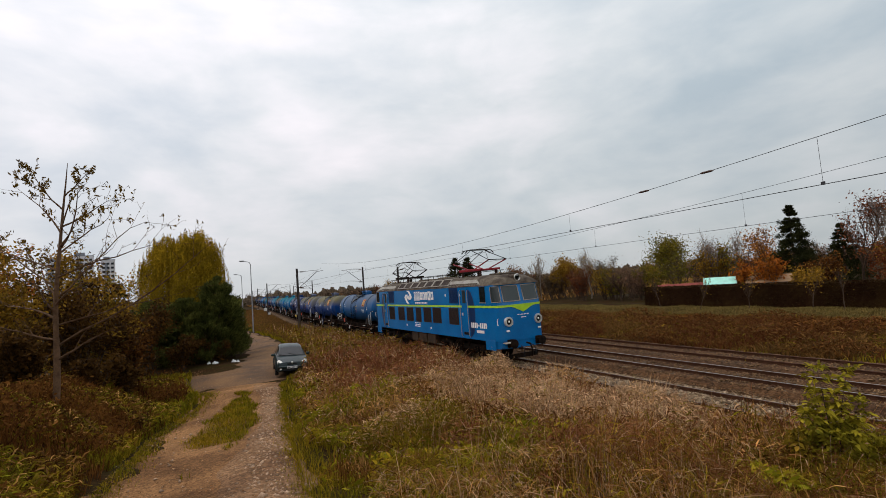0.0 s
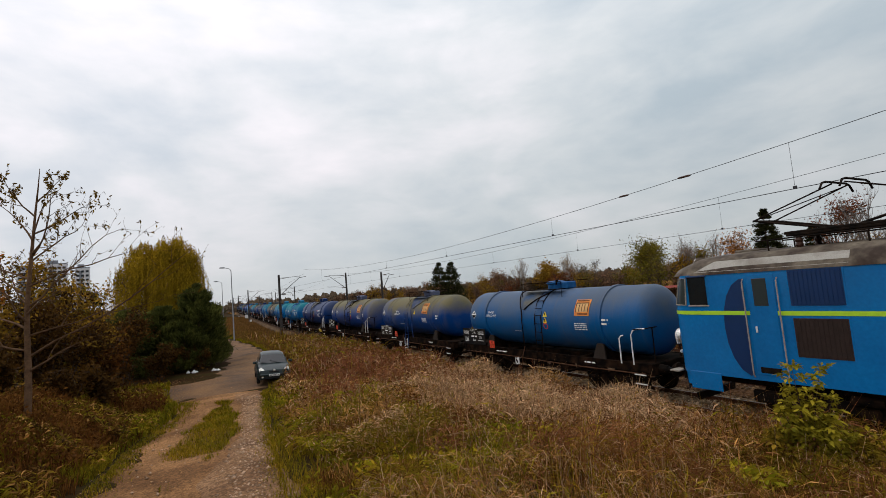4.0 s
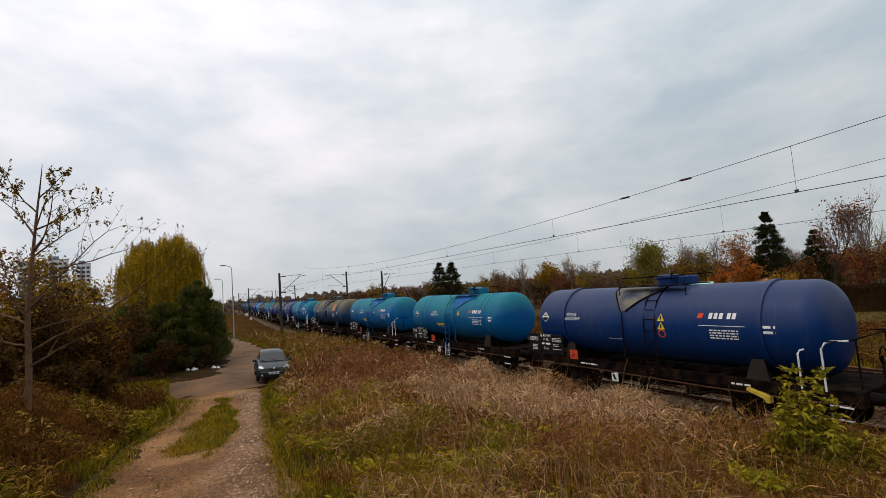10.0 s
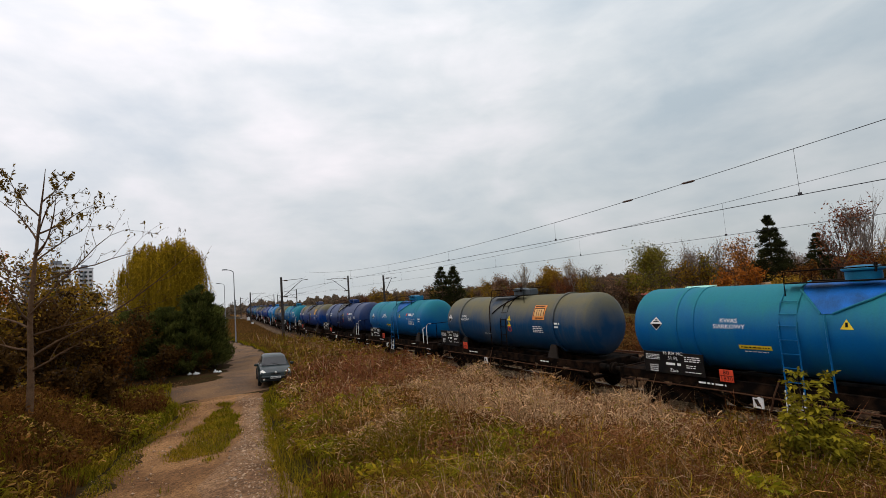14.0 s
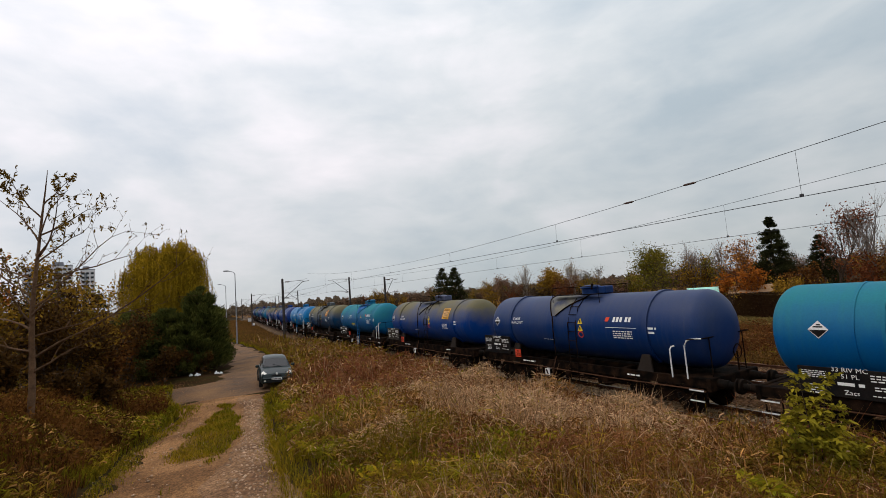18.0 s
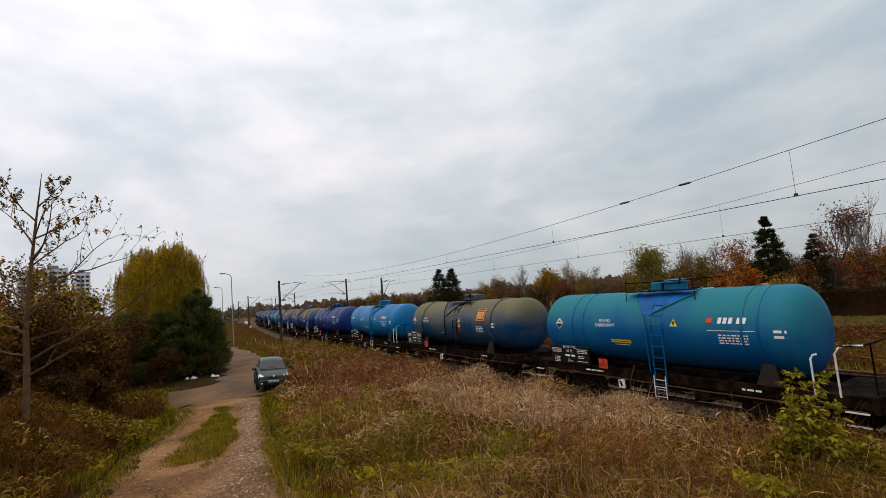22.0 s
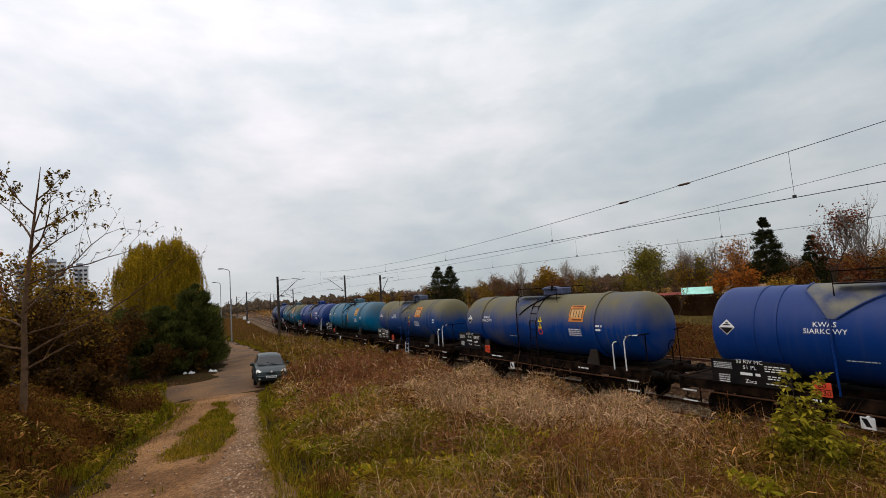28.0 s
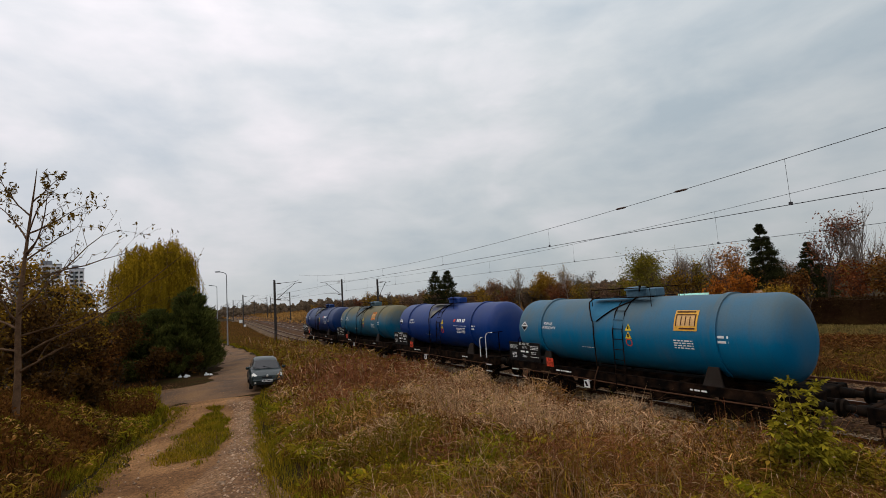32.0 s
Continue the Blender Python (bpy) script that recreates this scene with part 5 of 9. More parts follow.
def wagon(k, y, spec):
    """One four-axle acid tank wagon; y is its middle at the start."""
    color, style, sign, manhole, rails_on, label = spec
    w = thing("tank_wagon", pose(RAIL_X, y, 0), label, "tank wagon", "tank wagons of the train")
    rng = random.Random(100 + k)
    paint = M[color]
    cut = TANK_CUT.get(k, (0.0, 0.0))
    if f"tank{cut}" not in SHARED:
        SHARED[f"tank{cut}"] = tank_mesh(*cut)
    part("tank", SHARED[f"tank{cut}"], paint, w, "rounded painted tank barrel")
    if style == "strap":
        for yy in (-3.6, 3.6):
            part("strap", shared(f"strap{yy}", lambda: band(yy, 0.16, 0.055), 40), paint, w)
    else:
        for yy in (-3.31, -2.91, 2.84, 3.38):
            part("ring_seam", shared(f"seam{yy}", lambda: band(yy, 0.07, 0.018), 40), paint, w)
    shift = 0.6 if k in (12, 14) else 0.9 if k == 15 else 0.0
    vee = style == "strap" or k in (15, 17)
    ap = "vee" if vee else "cut"
    part("drip_apron", shared("apron" + ap, lambda: apron(ap, 0.02), 40), M["apron_" + spec[0]], w, "stained drip apron below the hatch", at=pose(0, shift, 0))
    part("apron_lip", shared("lip" + ap, lambda: apron_lip(ap), 40), M["black_frame"] if style == "strap" else paint, w, at=pose(0, shift, 0))
    # hatch and walkway
    hy = -0.3 if style == "strap" else -0.95
    if k in (15, 17):
        shift = 1.2
    ha = part("hatch", shared("hatch" + style, lambda: Mesh().lathe([(TZ + TR - 0.1, 0.36), (TZ + TR + 0.22, 0.36), (TZ + TR + 0.26, 0.42), (TZ + TR + 0.30, 0.42), (TZ + TR + 0.36, 0.3), (TZ + TR + 0.38, 0.02)], 0, hy, 22, "z"), 40), M["hatch_" + spec[0]], w, "round filling hatch with a lid", at=pose(0, shift, 0))
    part("valve_box", shared("valve" + style, lambda: Mesh().box(0, hy - 0.75, TZ + TR + 0.16, 0.5, 0.4, 0.3, 0.04)), M["hatch_" + spec[0]], w, at=pose(0, shift + (1.35 if k in (12, 14) else 0), 0))
    for q in range(3):
        part("hatch_bolt", shared(f"bolt{style}{q}", lambda: Mesh().tube([(-0.36 + q * 0.1, hy - 0.36 + q * 0.05, TZ + TR + 0.2), (-0.38 + q * 0.1, hy - 0.4 + q * 0.05, TZ + TR + 0.42)], 0.02, 5)), M["dark_steel"], ha)
    wk = part("walkway", shared("walk" + style, lambda: Mesh().box(-0.62, hy + 0.2, TZ + TR + 0.02, 0.35, 2.4, 0.03).box(0.62, hy + 0.2, TZ + TR + 0.02, 0.35, 2.4, 0.03)), M["black_frame"], w, at=pose(0, shift, 0))
    for sx in (-0.8, 0.8):
        part("guard_rail", shared(f"guard{style}{sx}", lambda: Mesh().tube([(sx, hy - 1.1, TZ + TR - 0.3), (sx, hy - 1.1, TZ + TR + 0.33), (sx, hy + 1.4, TZ + TR + 0.33), (sx, hy + 1.4, TZ + TR - 0.3)], 0.016, 5)), M["black_frame"], wk)
    yl = -0.3 if style == "strap" or shift else 0.3
    side, rung = ladder(yl)
    rungs = paint if style == "ring" else M["black_frame"]
    la = part("ladder", shared(f"lad{yl}a", lambda: side(-0.2)), rungs, w, "steel ladder up the flank")
    part("stile", shared(f"lad{yl}b", lambda: side(0.2)), rungs, la)
    for z in (0.75, 1.05, 1.4, 1.75, 2.1, 2.45, 2.8, 3.1, 3.4):
        part("rung", shared(f"rung{yl}{z}", lambda: rung(z)), M["white"] if z < 1.2 and style == "ring" else rungs, la)
    if style == "ring":
        for dy in (-0.2, 0.2):
            part("foot_stile", shared(f"footstile{yl}{dy}", lambda: Mesh().tube([(-1.37, yl + dy, 1.2), (-1.39, yl + dy, 0.5)], 0.016, 6)), M["white"], la, "white foot of the ladder")
        for z in (0.55, 0.85):
            part("foot_rung", shared(f"footrung{yl}{z}", lambda: Mesh().tube([(-1.385, yl - 0.2, z), (-1.385, yl + 0.2, z)], 0.013, 6)), M["white"], la)
    # supports, frame
    for yy in (-3.4, 3.4):
        part("saddle", shared(f"saddle{yy}", lambda: Mesh().slab([(-1.0, 1.15), (1.0, 1.15), (0.92, 1.72), (0.6, 1.5), (0, 1.38), (-0.6, 1.5), (-0.92, 1.72)], yy - 0.07, yy + 0.07, "xz")), M["black_frame"], w)
        for sx in (-1, 1):
            part("support_bracket", shared(f"bracket{yy}{sx}", lambda: Mesh().add([(sx * (x0 + o), yy + dy, z0) for o in (0.0, -0.06) for x0, z0, w0 in ((1.22, 1.25, 0.30), (1.10, 1.78, 0.15)) for dy in (-w0, w0)],
                 [(0, 1, 3, 2), (4, 6, 7, 5), (0, 2, 6, 4), (1, 5, 7, 3), (2, 3, 7, 6), (0, 4, 5, 1)])), M["support"], w, "splayed grey tank support")
    for sx in (-1, 1):
        part("sole_bar", shared(f"sole{sx}", lambda: Mesh().box(sx * 1.26, 0, 1.12, 0.05, 11.1, 0.24, 0.01).box(sx * 1.22, 0, 1.245, 0.14, 11.1, 0.025).box(sx * 1.22, 0, 0.995, 0.14, 11.1, 0.025)), M["black_frame"], w)
        part("truss_rod", shared(f"truss{sx}", lambda: Mesh().tube([(sx * 1.2, -3.2, 0.95), (sx * 1.2, -1.2, 0.55), (sx * 1.2, 1.2, 0.55), (sx * 1.2, 3.2, 0.95)], 0.03, 6)), M["black_frame"], w)
    part("deck", shared("deck", lambda: Mesh().box(0, 5.0, 1.22, 2.3, 1.1, 0.04).box(0, -5.0, 1.22, 2.3, 1.1, 0.04).box(0, 0, 1.08, 0.5, 10.6, 0.3, 0.02).box(0, 2.2, 1.1, 2.3, 0.2, 0.2).box(0, -2.2, 1.1, 2.3, 0.2, 0.2)), M["black_frame"], w)
    for e in (-1, 1):
        hs = part("headstock", shared(f"headstock{e}", lambda: Mesh().box(0, e * 5.57, 1.08, 2.6, 0.14, 0.38, 0.02)), M["black_frame"], w)
        for sx in (-0.875, 0.875):
            part("buffer", shared(f"buffer{e}{sx}", lambda: Mesh().lathe([(e * (5.62 + a), r) for a, r in ((0, 0.15), (0.3, 0.12), (0.32, 0.09), (0.52, 0.09), (0.53, 0.2), (0.58, 0.22), (0.6, 0.15), (0.61, 0.01))], sx, 1.08, 16), 40), M["dark_steel"], hs)
        part("coupling_hook", shared(f"hook{e}", lambda: Mesh().tube([(0, e * 5.6, 1.05), (0, e * 5.95, 1.05), (0, e * 6.1, 0.95), (0, e * 6.2, 0.98)], 0.045, 6)), M["dark_steel"], hs)
        part("brake_hose", shared(f"hose{e}", lambda: Mesh().tube([(0.4, e * 5.62, 0.95), (0.4, e * 5.85, 0.75), (0.35, e * 6.1, 0.62)], 0.028, 6)), M["car_black"], hs)
        bg = part("bogie", shared("bogie", bogie_mesh), M["black_frame"], w, "cast two-axle bogie", at=pose(0, e * 3.75, 0))
        for s in (-0.9, 0.9):
            ws = part("wheelset", shared("wheelset", wheelset_mesh, 35), M["dark_steel"], bg, at=pose(0, s, 0.46))
            WHEELS.append((ws, 0.46))
            part("axle_box", shared("axlebox", lambda: Mesh().box(-1.06, 0, 0.46, 0.2, 0.3, 0.28, 0.03)), M["black_frame"], bg, at=pose(0, s, 0))
            for q in (-0.2, 0.2):
                part("spring", shared("spring", lambda: Mesh().lathe([(0.5 + 0.04 * i, 0.075 if i % 2 else 0.05) for i in range(6)], -1.04, 0, 8, "z")), M["dark_steel"], bg, at=pose(0, s + q, 0))
        part("step", shared(f"step{e}", lambda: Mesh().box(-1.3, e * 5.25, 0.62, 0.22, 0.42, 0.025).box(-1.3, e * 5.25, 0.92, 0.2, 0.42, 0.025).box(-1.22, e * 5.25 - 0.2, 0.8, 0.03, 0.03, 0.5).box(-1.22, e * 5.25 + 0.2, 0.8, 0.03, 0.03, 0.5)), M["black_frame"], w)
        for zz in (0.62, 0.92):
            part("step_edge", shared(f"stepedge{e}{zz}", lambda: Mesh().box(-1.42, e * 5.25, zz, 0.02, 0.44, 0.035)), M["white"] if rails_on and e < 0 or k % 3 == 0 else M["dark_steel"], w)
    # platform rails at the leading end
    if rails_on:
        part("handrail", shared("hand_loop", lambda: Mesh().tube([(-1.3, -4.95, 1.2), (-1.3, -4.95, 2.2), (-1.29, -5.03, 2.34), (-1.28, -5.15, 2.39), (-1.27, -5.5, 2.42)], 0.024, 6), 40), M["white"], w, "white bent platform handrail")
        part("handrail", shared("hand_post", lambda: Mesh().tube([(-1.3, -4.45, 1.2), (-1.3, -4.45, 2.05), (-1.27, -4.49, 2.13), (-1.2, -4.55, 2.15)], 0.024, 6), 40), M["white"], w, "white platform handrail")
        part("end_rail", shared("endrail", lambda: Mesh().tube([(-1.3, -5.06, 2.38), (-1.28, -5.5, 2.42), (1.28, -5.5, 2.42), (1.3, -5.06, 2.38)], 0.02, 6).tube([(-0.9, -5.5, 1.2), (-0.9, -5.5, 2.42)], 0.02, 6).tube([(0.9, -5.5, 1.2), (0.9, -5.5, 2.42)], 0.02, 6)), M["black_frame"], w)
        part("brake_wheel", shared("brakewheel", lambda: Mesh().tube([(0.5 + 0.22 * math.cos(a), -5.52, 1.85 + 0.22 * math.sin(a)) for a in np.linspace(0, 2 * math.pi, 15)], 0.018, 5).tube([(0.5, -5.5, 1.2), (0.5, -5.5, 1.85)], 0.03, 6)), M["black_frame"], w)
        if k == 5:
            part("chock_rack", shared("chock", lambda: Mesh().slab([(-3.75, 0.9), (-3.2, 1.06), (-3.2, 0.99), (-3.6, 0.84), (-3.65, 0.74), (-3.75, 0.74)], -1.44, -1.26, "yz")), M["chock"], w, "small ochre bracket on the frame")
    if manhole:
        part("end_manhole", shared(f"manhole{cut[1]}", lambda: Mesh().lathe([(-TANK + cut[1] + 0.18 - a, r) for a, r in ((0, 0.46), (0.16, 0.46), (0.2, 0.42), (0.24, 0.02))], -0.35, TZ - 0.08, 24), 40), paint, w, "round cover on the tank end")
    # underside clutter
    part("drain_pipe", shared("drain", lambda: Mesh().tube([(0, 0.2, 1.4), (0, 0.2, 0.75), (-1.15, 0.2, 0.7)], 0.07, 8).box(-1.2, 0.2, 0.72, 0.14, 0.24, 0.24, 0.04)), M["black_frame"], w)
    part("air_tank", shared("airtank", lambda: Mesh().lathe([(1.0, 0.05), (1.05, 0.2), (1.95, 0.2), (2.0, 0.05)], -0.8, 0.78, 14), 40), M["black_frame"], w)
    part("brake_box", shared("brakebox", lambda: Mesh().box(-1.0, -1.5, 0.75, 0.35, 0.5, 0.4, 0.04).tube([(-1.1, -3.4, 0.7), (-1.1, 0.0, 0.68)], 0.02, 6)), M["black_frame"], w)
    for yy, ly, zz in ((-1.75, 1.5, 0.62), (0.1, 1.0, 0.7), (1.7, 1.3, 0.6)):
        part("brake_gear", shared(f"gear{yy}", lambda: Mesh().box(0.1, yy, zz, 0.24, ly, 0.5, 0.05).tube([(-0.5, yy - ly * 0.6, 0.55), (-0.5, yy + ly * 0.6, 0.62)], 0.03, 6).box(-0.62, yy + ly * 0.3, 0.66, 0.1, 0.5, 0.3, 0.03)), M["black_frame"], w)
    part("brake_pipe", shared("brakepipe", lambda: Mesh().tube([(-1.32, -5.4, 0.93), (-1.33, -2.0, 0.9), (-1.3, 2.0, 0.94), (-1.32, 5.4, 0.92)], 0.022, 6)), M["rust"], w)
    part("hand_lever", shared("handlever", lambda: Mesh().tube([(-1.36, 0.9, 0.6), (-1.4, 0.75, 1.05), (-1.36, 0.6, 1.45)], 0.022, 6)), M["rust"], w)
    part("change_plate", shared("chplate", lambda: Mesh().box(-1.42, 1.15, 0.78, 0.02, 0.26, 0.26).box(-1.3, 1.15, 0.9, 0.22, 0.05, 0.05)), M["white"], w, "small white lever plate")
    part("plate_mark", shared("chmark", lambda: Mesh().slab([(1.08, 0.70), (1.18, 0.70), (1.26, 0.88), (1.16, 0.88)], -1.434, -1.432, "yz")), M["board"], w)
    # boards, signs and lettering on the near flank
    bd = part("data_board", shared("databoard" + style, lambda: Mesh().box(-1.34, 4.62 if style == "strap" else 3.55, 1.70 if style == "strap" else 1.58, 0.03, 2.0, 0.78 if style == "strap" else 0.66, 0.008)), M["board_old"] if sign == "orange" and k % 2 else M["board"], w, "data board with white print")
    key = f"boardprint{k % 4}{style}"
    yo = -0.03 if style == "strap" else -1.1
    zo = 0.08 if style == "strap" else -0.06
    def board_print():
        m = Mesh()
        for (wd, rows, h, yy, zz) in ((0.5, 4, 0.045, 5.32, 1.80), (0.5, 1, 0.16, 4.62, 1.62), (0.5, 3, 0.06, 4.0, 1.80), (0.3, 4, 0.06, 5.3, 1.45), (0.5, 1, 0.05, 4.0, 1.42), (0.3, 2, 0.06, 4.05, 1.58)):
            vs, fs = bars(rng, wd, rows, h, 0.55)
            m.add([(-1.36, yy + yo - u, zz + zo + v) for u, v in vs], fs)
        return m

    def board_words(text, z):
        vs, fs = words(text, 0.105)
        return Mesh().add([(-1.36, 4.62 + yo - u * 1.05, z + zo + v) for u, v in vs], fs)
    for text, z in (("33 RIV MC", 1.94), ("51 PL", 1.79), ("Zacs", 1.43)):
        part("board_code", shared(f"boardword{text}{style}", lambda: board_words(text, z)), M["lettering"], bd, f"white code {text}")
    tagged(part("board_print", shared(key, board_print), M["lettering"], bd), kind="stuff")
    hz = 3.1 if style == "strap" else 1.95
    dy = 4.6 if style == "strap" else 4.05
    part("hazard_plate", shared("hazard" + style, lambda: Mesh().box(-1.33, hz, 1.38, 0.02, 0.38, 0.34, 0.005)), M["red_plate"], w, "red-orange hazard plate")
    def plate_text(text, z):
        vs, fs = words(text, 0.12)
        return Mesh().add([(-1.343, hz - u * 1.05, z + v) for u, v in vs], fs)
    part("plate_rule", shared("hazardrule" + style, lambda: Mesh().box(-1.343, hz, 1.38, 0.004, 0.36, 0.016)), M["board"], w)
    part("plate_code", shared("hazardtop" + style, lambda: plate_text("80", 1.465)), M["board"], w, "black number 80")
    part("plate_code", shared("hazardlow" + style, lambda: plate_text("1830", 1.295)), M["board"], w, "black number 1830")
    d = 0.215
    dm = part("diamond_sign", shared("diamond" + style, lambda: wrapped(([(0, d), (-d, 0), (0, -d), (d, 0), (0, 0)], [(0, 1, 4), (1, 2, 4), (2, 3, 4), (3, 0, 4)]), dy, 2.78, 0.012)), M["white"], w, "white diamond warning sign, black below")
    e = d * 0.86
    part("diamond_half", shared("diamondhalf" + style, lambda: wrapped(([(-e, -0.01), (0, -e), (e, -0.01)], [(0, 1, 2)]), dy, 2.78, 0.018)), M["board"], dm)
    part("acid_mark", shared("acidmark" + style, lambda: wrapped(([(-0.1, 0.05), (0.1, 0.05), (0.1, 0.08), (-0.1, 0.08), (-0.03, 0.1), (0.05, 0.1), (0.05, 0.13), (-0.03, 0.13)], [(0, 1, 2, 3), (4, 5, 6, 7)]), dy, 2.78, 0.018)), M["board"], dm)
    part("lettering", shared("kwas" + style, lambda: wrapped(words("KWAS", 0.125), 3.15 if style == "strap" else 1.78, 2.9)), M["lettering"], w, "white word KWAS")
    part("lettering", shared("siarkowy" + style, lambda: wrapped(words("SIARKOWY", 0.125), 3.15 if style == "strap" else 1.78, 2.74)), M["lettering"], w, "white word SIARKOWY")
    ty = -0.72 if style == "strap" else -0.55 if vee else -0.9
    for q, z in enumerate((2.86, 2.60, 2.36)):
        if vee and q < 2 or q == 0:
            ts = 0.13
            part("warning_triangle", shared(f"tri{ty}{q}", lambda: wrapped(([(-ts, -ts * 0.85), (ts, -ts * 0.85), (0, ts)], [(0, 1, 2)]), ty, z, 0.008)), M["yellow"], w)
            part("triangle_mark", shared(f"trim{ty}{q}", lambda: wrapped(([(-0.025, -0.06), (0.025, -0.06), (0.025, 0.05), (-0.025, 0.05)], [(0, 1, 2, 3)]), ty, z, 0.014)), M["board"], w)
        elif vee:
            ringp = [(0.13 * math.cos(a), 0.13 * math.sin(a)) for a in np.linspace(0, 2 * math.pi, 17)[:-1]] + [(0.095 * math.cos(a), 0.095 * math.sin(a)) for a in np.linspace(0, 2 * math.pi, 17)[:-1]]
            part("ban_ring", shared(f"banring{ty}", lambda: wrapped((ringp, [(i, (i + 1) % 16, (i + 1) % 16 + 16, i + 16) for i in range(16)]), ty, z, 0.01)), M["red_plate"], w)
    if not vee and k != 3:
        part("yellow_band", shared("yband", lambda: wrapped(patch(0.82, 0.12), 1.17, 2.2, 0.008)), M["yellow"], w, "yellow strip label")
        part("band_print", shared("ybandp", lambda: wrapped(bars(random.Random(3), 0.72, 1, 0.06), 1.17, 2.2, 0.014)), M["board"], w)
    part("note_mark", shared("yprint", lambda: wrapped(bars(random.Random(5), 0.6, 1, 0.05), 1.17, 2.08)), M["lettering"], w)
    if sign == "owner":
        part("owner_mark", shared("ownermark", lambda: wrapped(patch(0.16, 0.15, skew=0.05), -2.02, 2.94, 0.008)), M["red_plate"], w, "small red owner mark")
        for x0 in (0, 0.15, 0.30, 0.52, 0.66):
            part("owner_block", shared(f"ownerbar{x0}", lambda: wrapped(([(x0 + dx + v * 0.2, v) for dx, v in ((-0.05, -0.085), (0.05, -0.085), (0.05, 0.085), (-0.05, 0.085))], [(0, 1, 2, 3)]), -2.32, 2.94)), M["lettering"], w, "white slanted owner's sign")
        part("rule_line", shared("rule", lambda: wrapped(([(-0.65, -0.008), (0.65, -0.008), (0.65, 0.008), (-0.65, 0.008)], [(0, 1, 2, 3)]), -2.6, 2.66)), M["lettering"], w)
    else:
        col = M["amber"] if k in (11, 18) else M["orange"]
        ob = part("owner_board", shared("ownerboard", lambda: wrapped(patch(0.74, 0.66), -2.75, 3.12, 0.014)), col, w, "orange owner's board with a dark emblem", at=pose(0, 1.0 if k == 17 else 0.45 if k == 3 else 0, 0))
        def tiles(rects, out):
            m = Mesh()
            for u, v, wd, ht in rects:
                vs, fs = patch(wd, ht, 1, 5)
                q = wrapped(([(a0 + u, b0 + v) for a0, b0 in vs], fs), -2.75, 3.12, out)
                m.add(q.v, q.f)
            return m
        part("panel", shared("signpanel", lambda: tiles([(0, 0, 0.62, 0.36)], 0.02)), M["cream"], ob, "cream field of the board")
        part("emblem", shared("emblem", lambda: tiles([(-0.3, 0, 0.035, 0.38), (0.3, 0, 0.035, 0.38), (0, 0.17, 0.62, 0.04), (-0.14, -0.03, 0.03, 0.28), (0.0, -0.03, 0.03, 0.28), (0.14, -0.03, 0.03, 0.28), (-0.02, 0.27, 0.6, 0.045), (0.06, -0.26, 0.5, 0.045)], 0.026)), M["rust"], ob)
    part("address_mark", shared("address" + sign, lambda: wrapped(bars(random.Random(9), 0.8 if sign == "owner" else 0.62, 4, 0.075, 0.5), -2.66, 2.42 if sign == "owner" else 2.4)), M["lettering"], w, "rows of small white print", at=pose(0, 1.0 if k == 17 else 0.45 if k == 3 else 0, 0))
    part("capacity_mark", shared("capacity", lambda: wrapped(bars(random.Random(12), 0.3, 2, 0.14, 0.5), -3.85, 2.6)), M["lettering"], w)
    part("frame_mark", shared("framebars", lambda: Mesh().add([(-1.312, -3.0 - u, 1.1 + v) for u, v in bars(random.Random(21), 0.5, 1, 0.1)[0]] + [(-1.312, 2.4 - u, 1.1 + v) for u, v in bars(random.Random(22), 0.8, 1, 0.1)[0]],
         bars(random.Random(21), 0.5, 1, 0.1)[1] + [tuple(i + len(bars(random.Random(21), 0.5, 1, 0.1)[0]) for i in q) for q in bars(random.Random(22), 0.8, 1, 0.1)[1]])), M["lettering"], w)
    return w


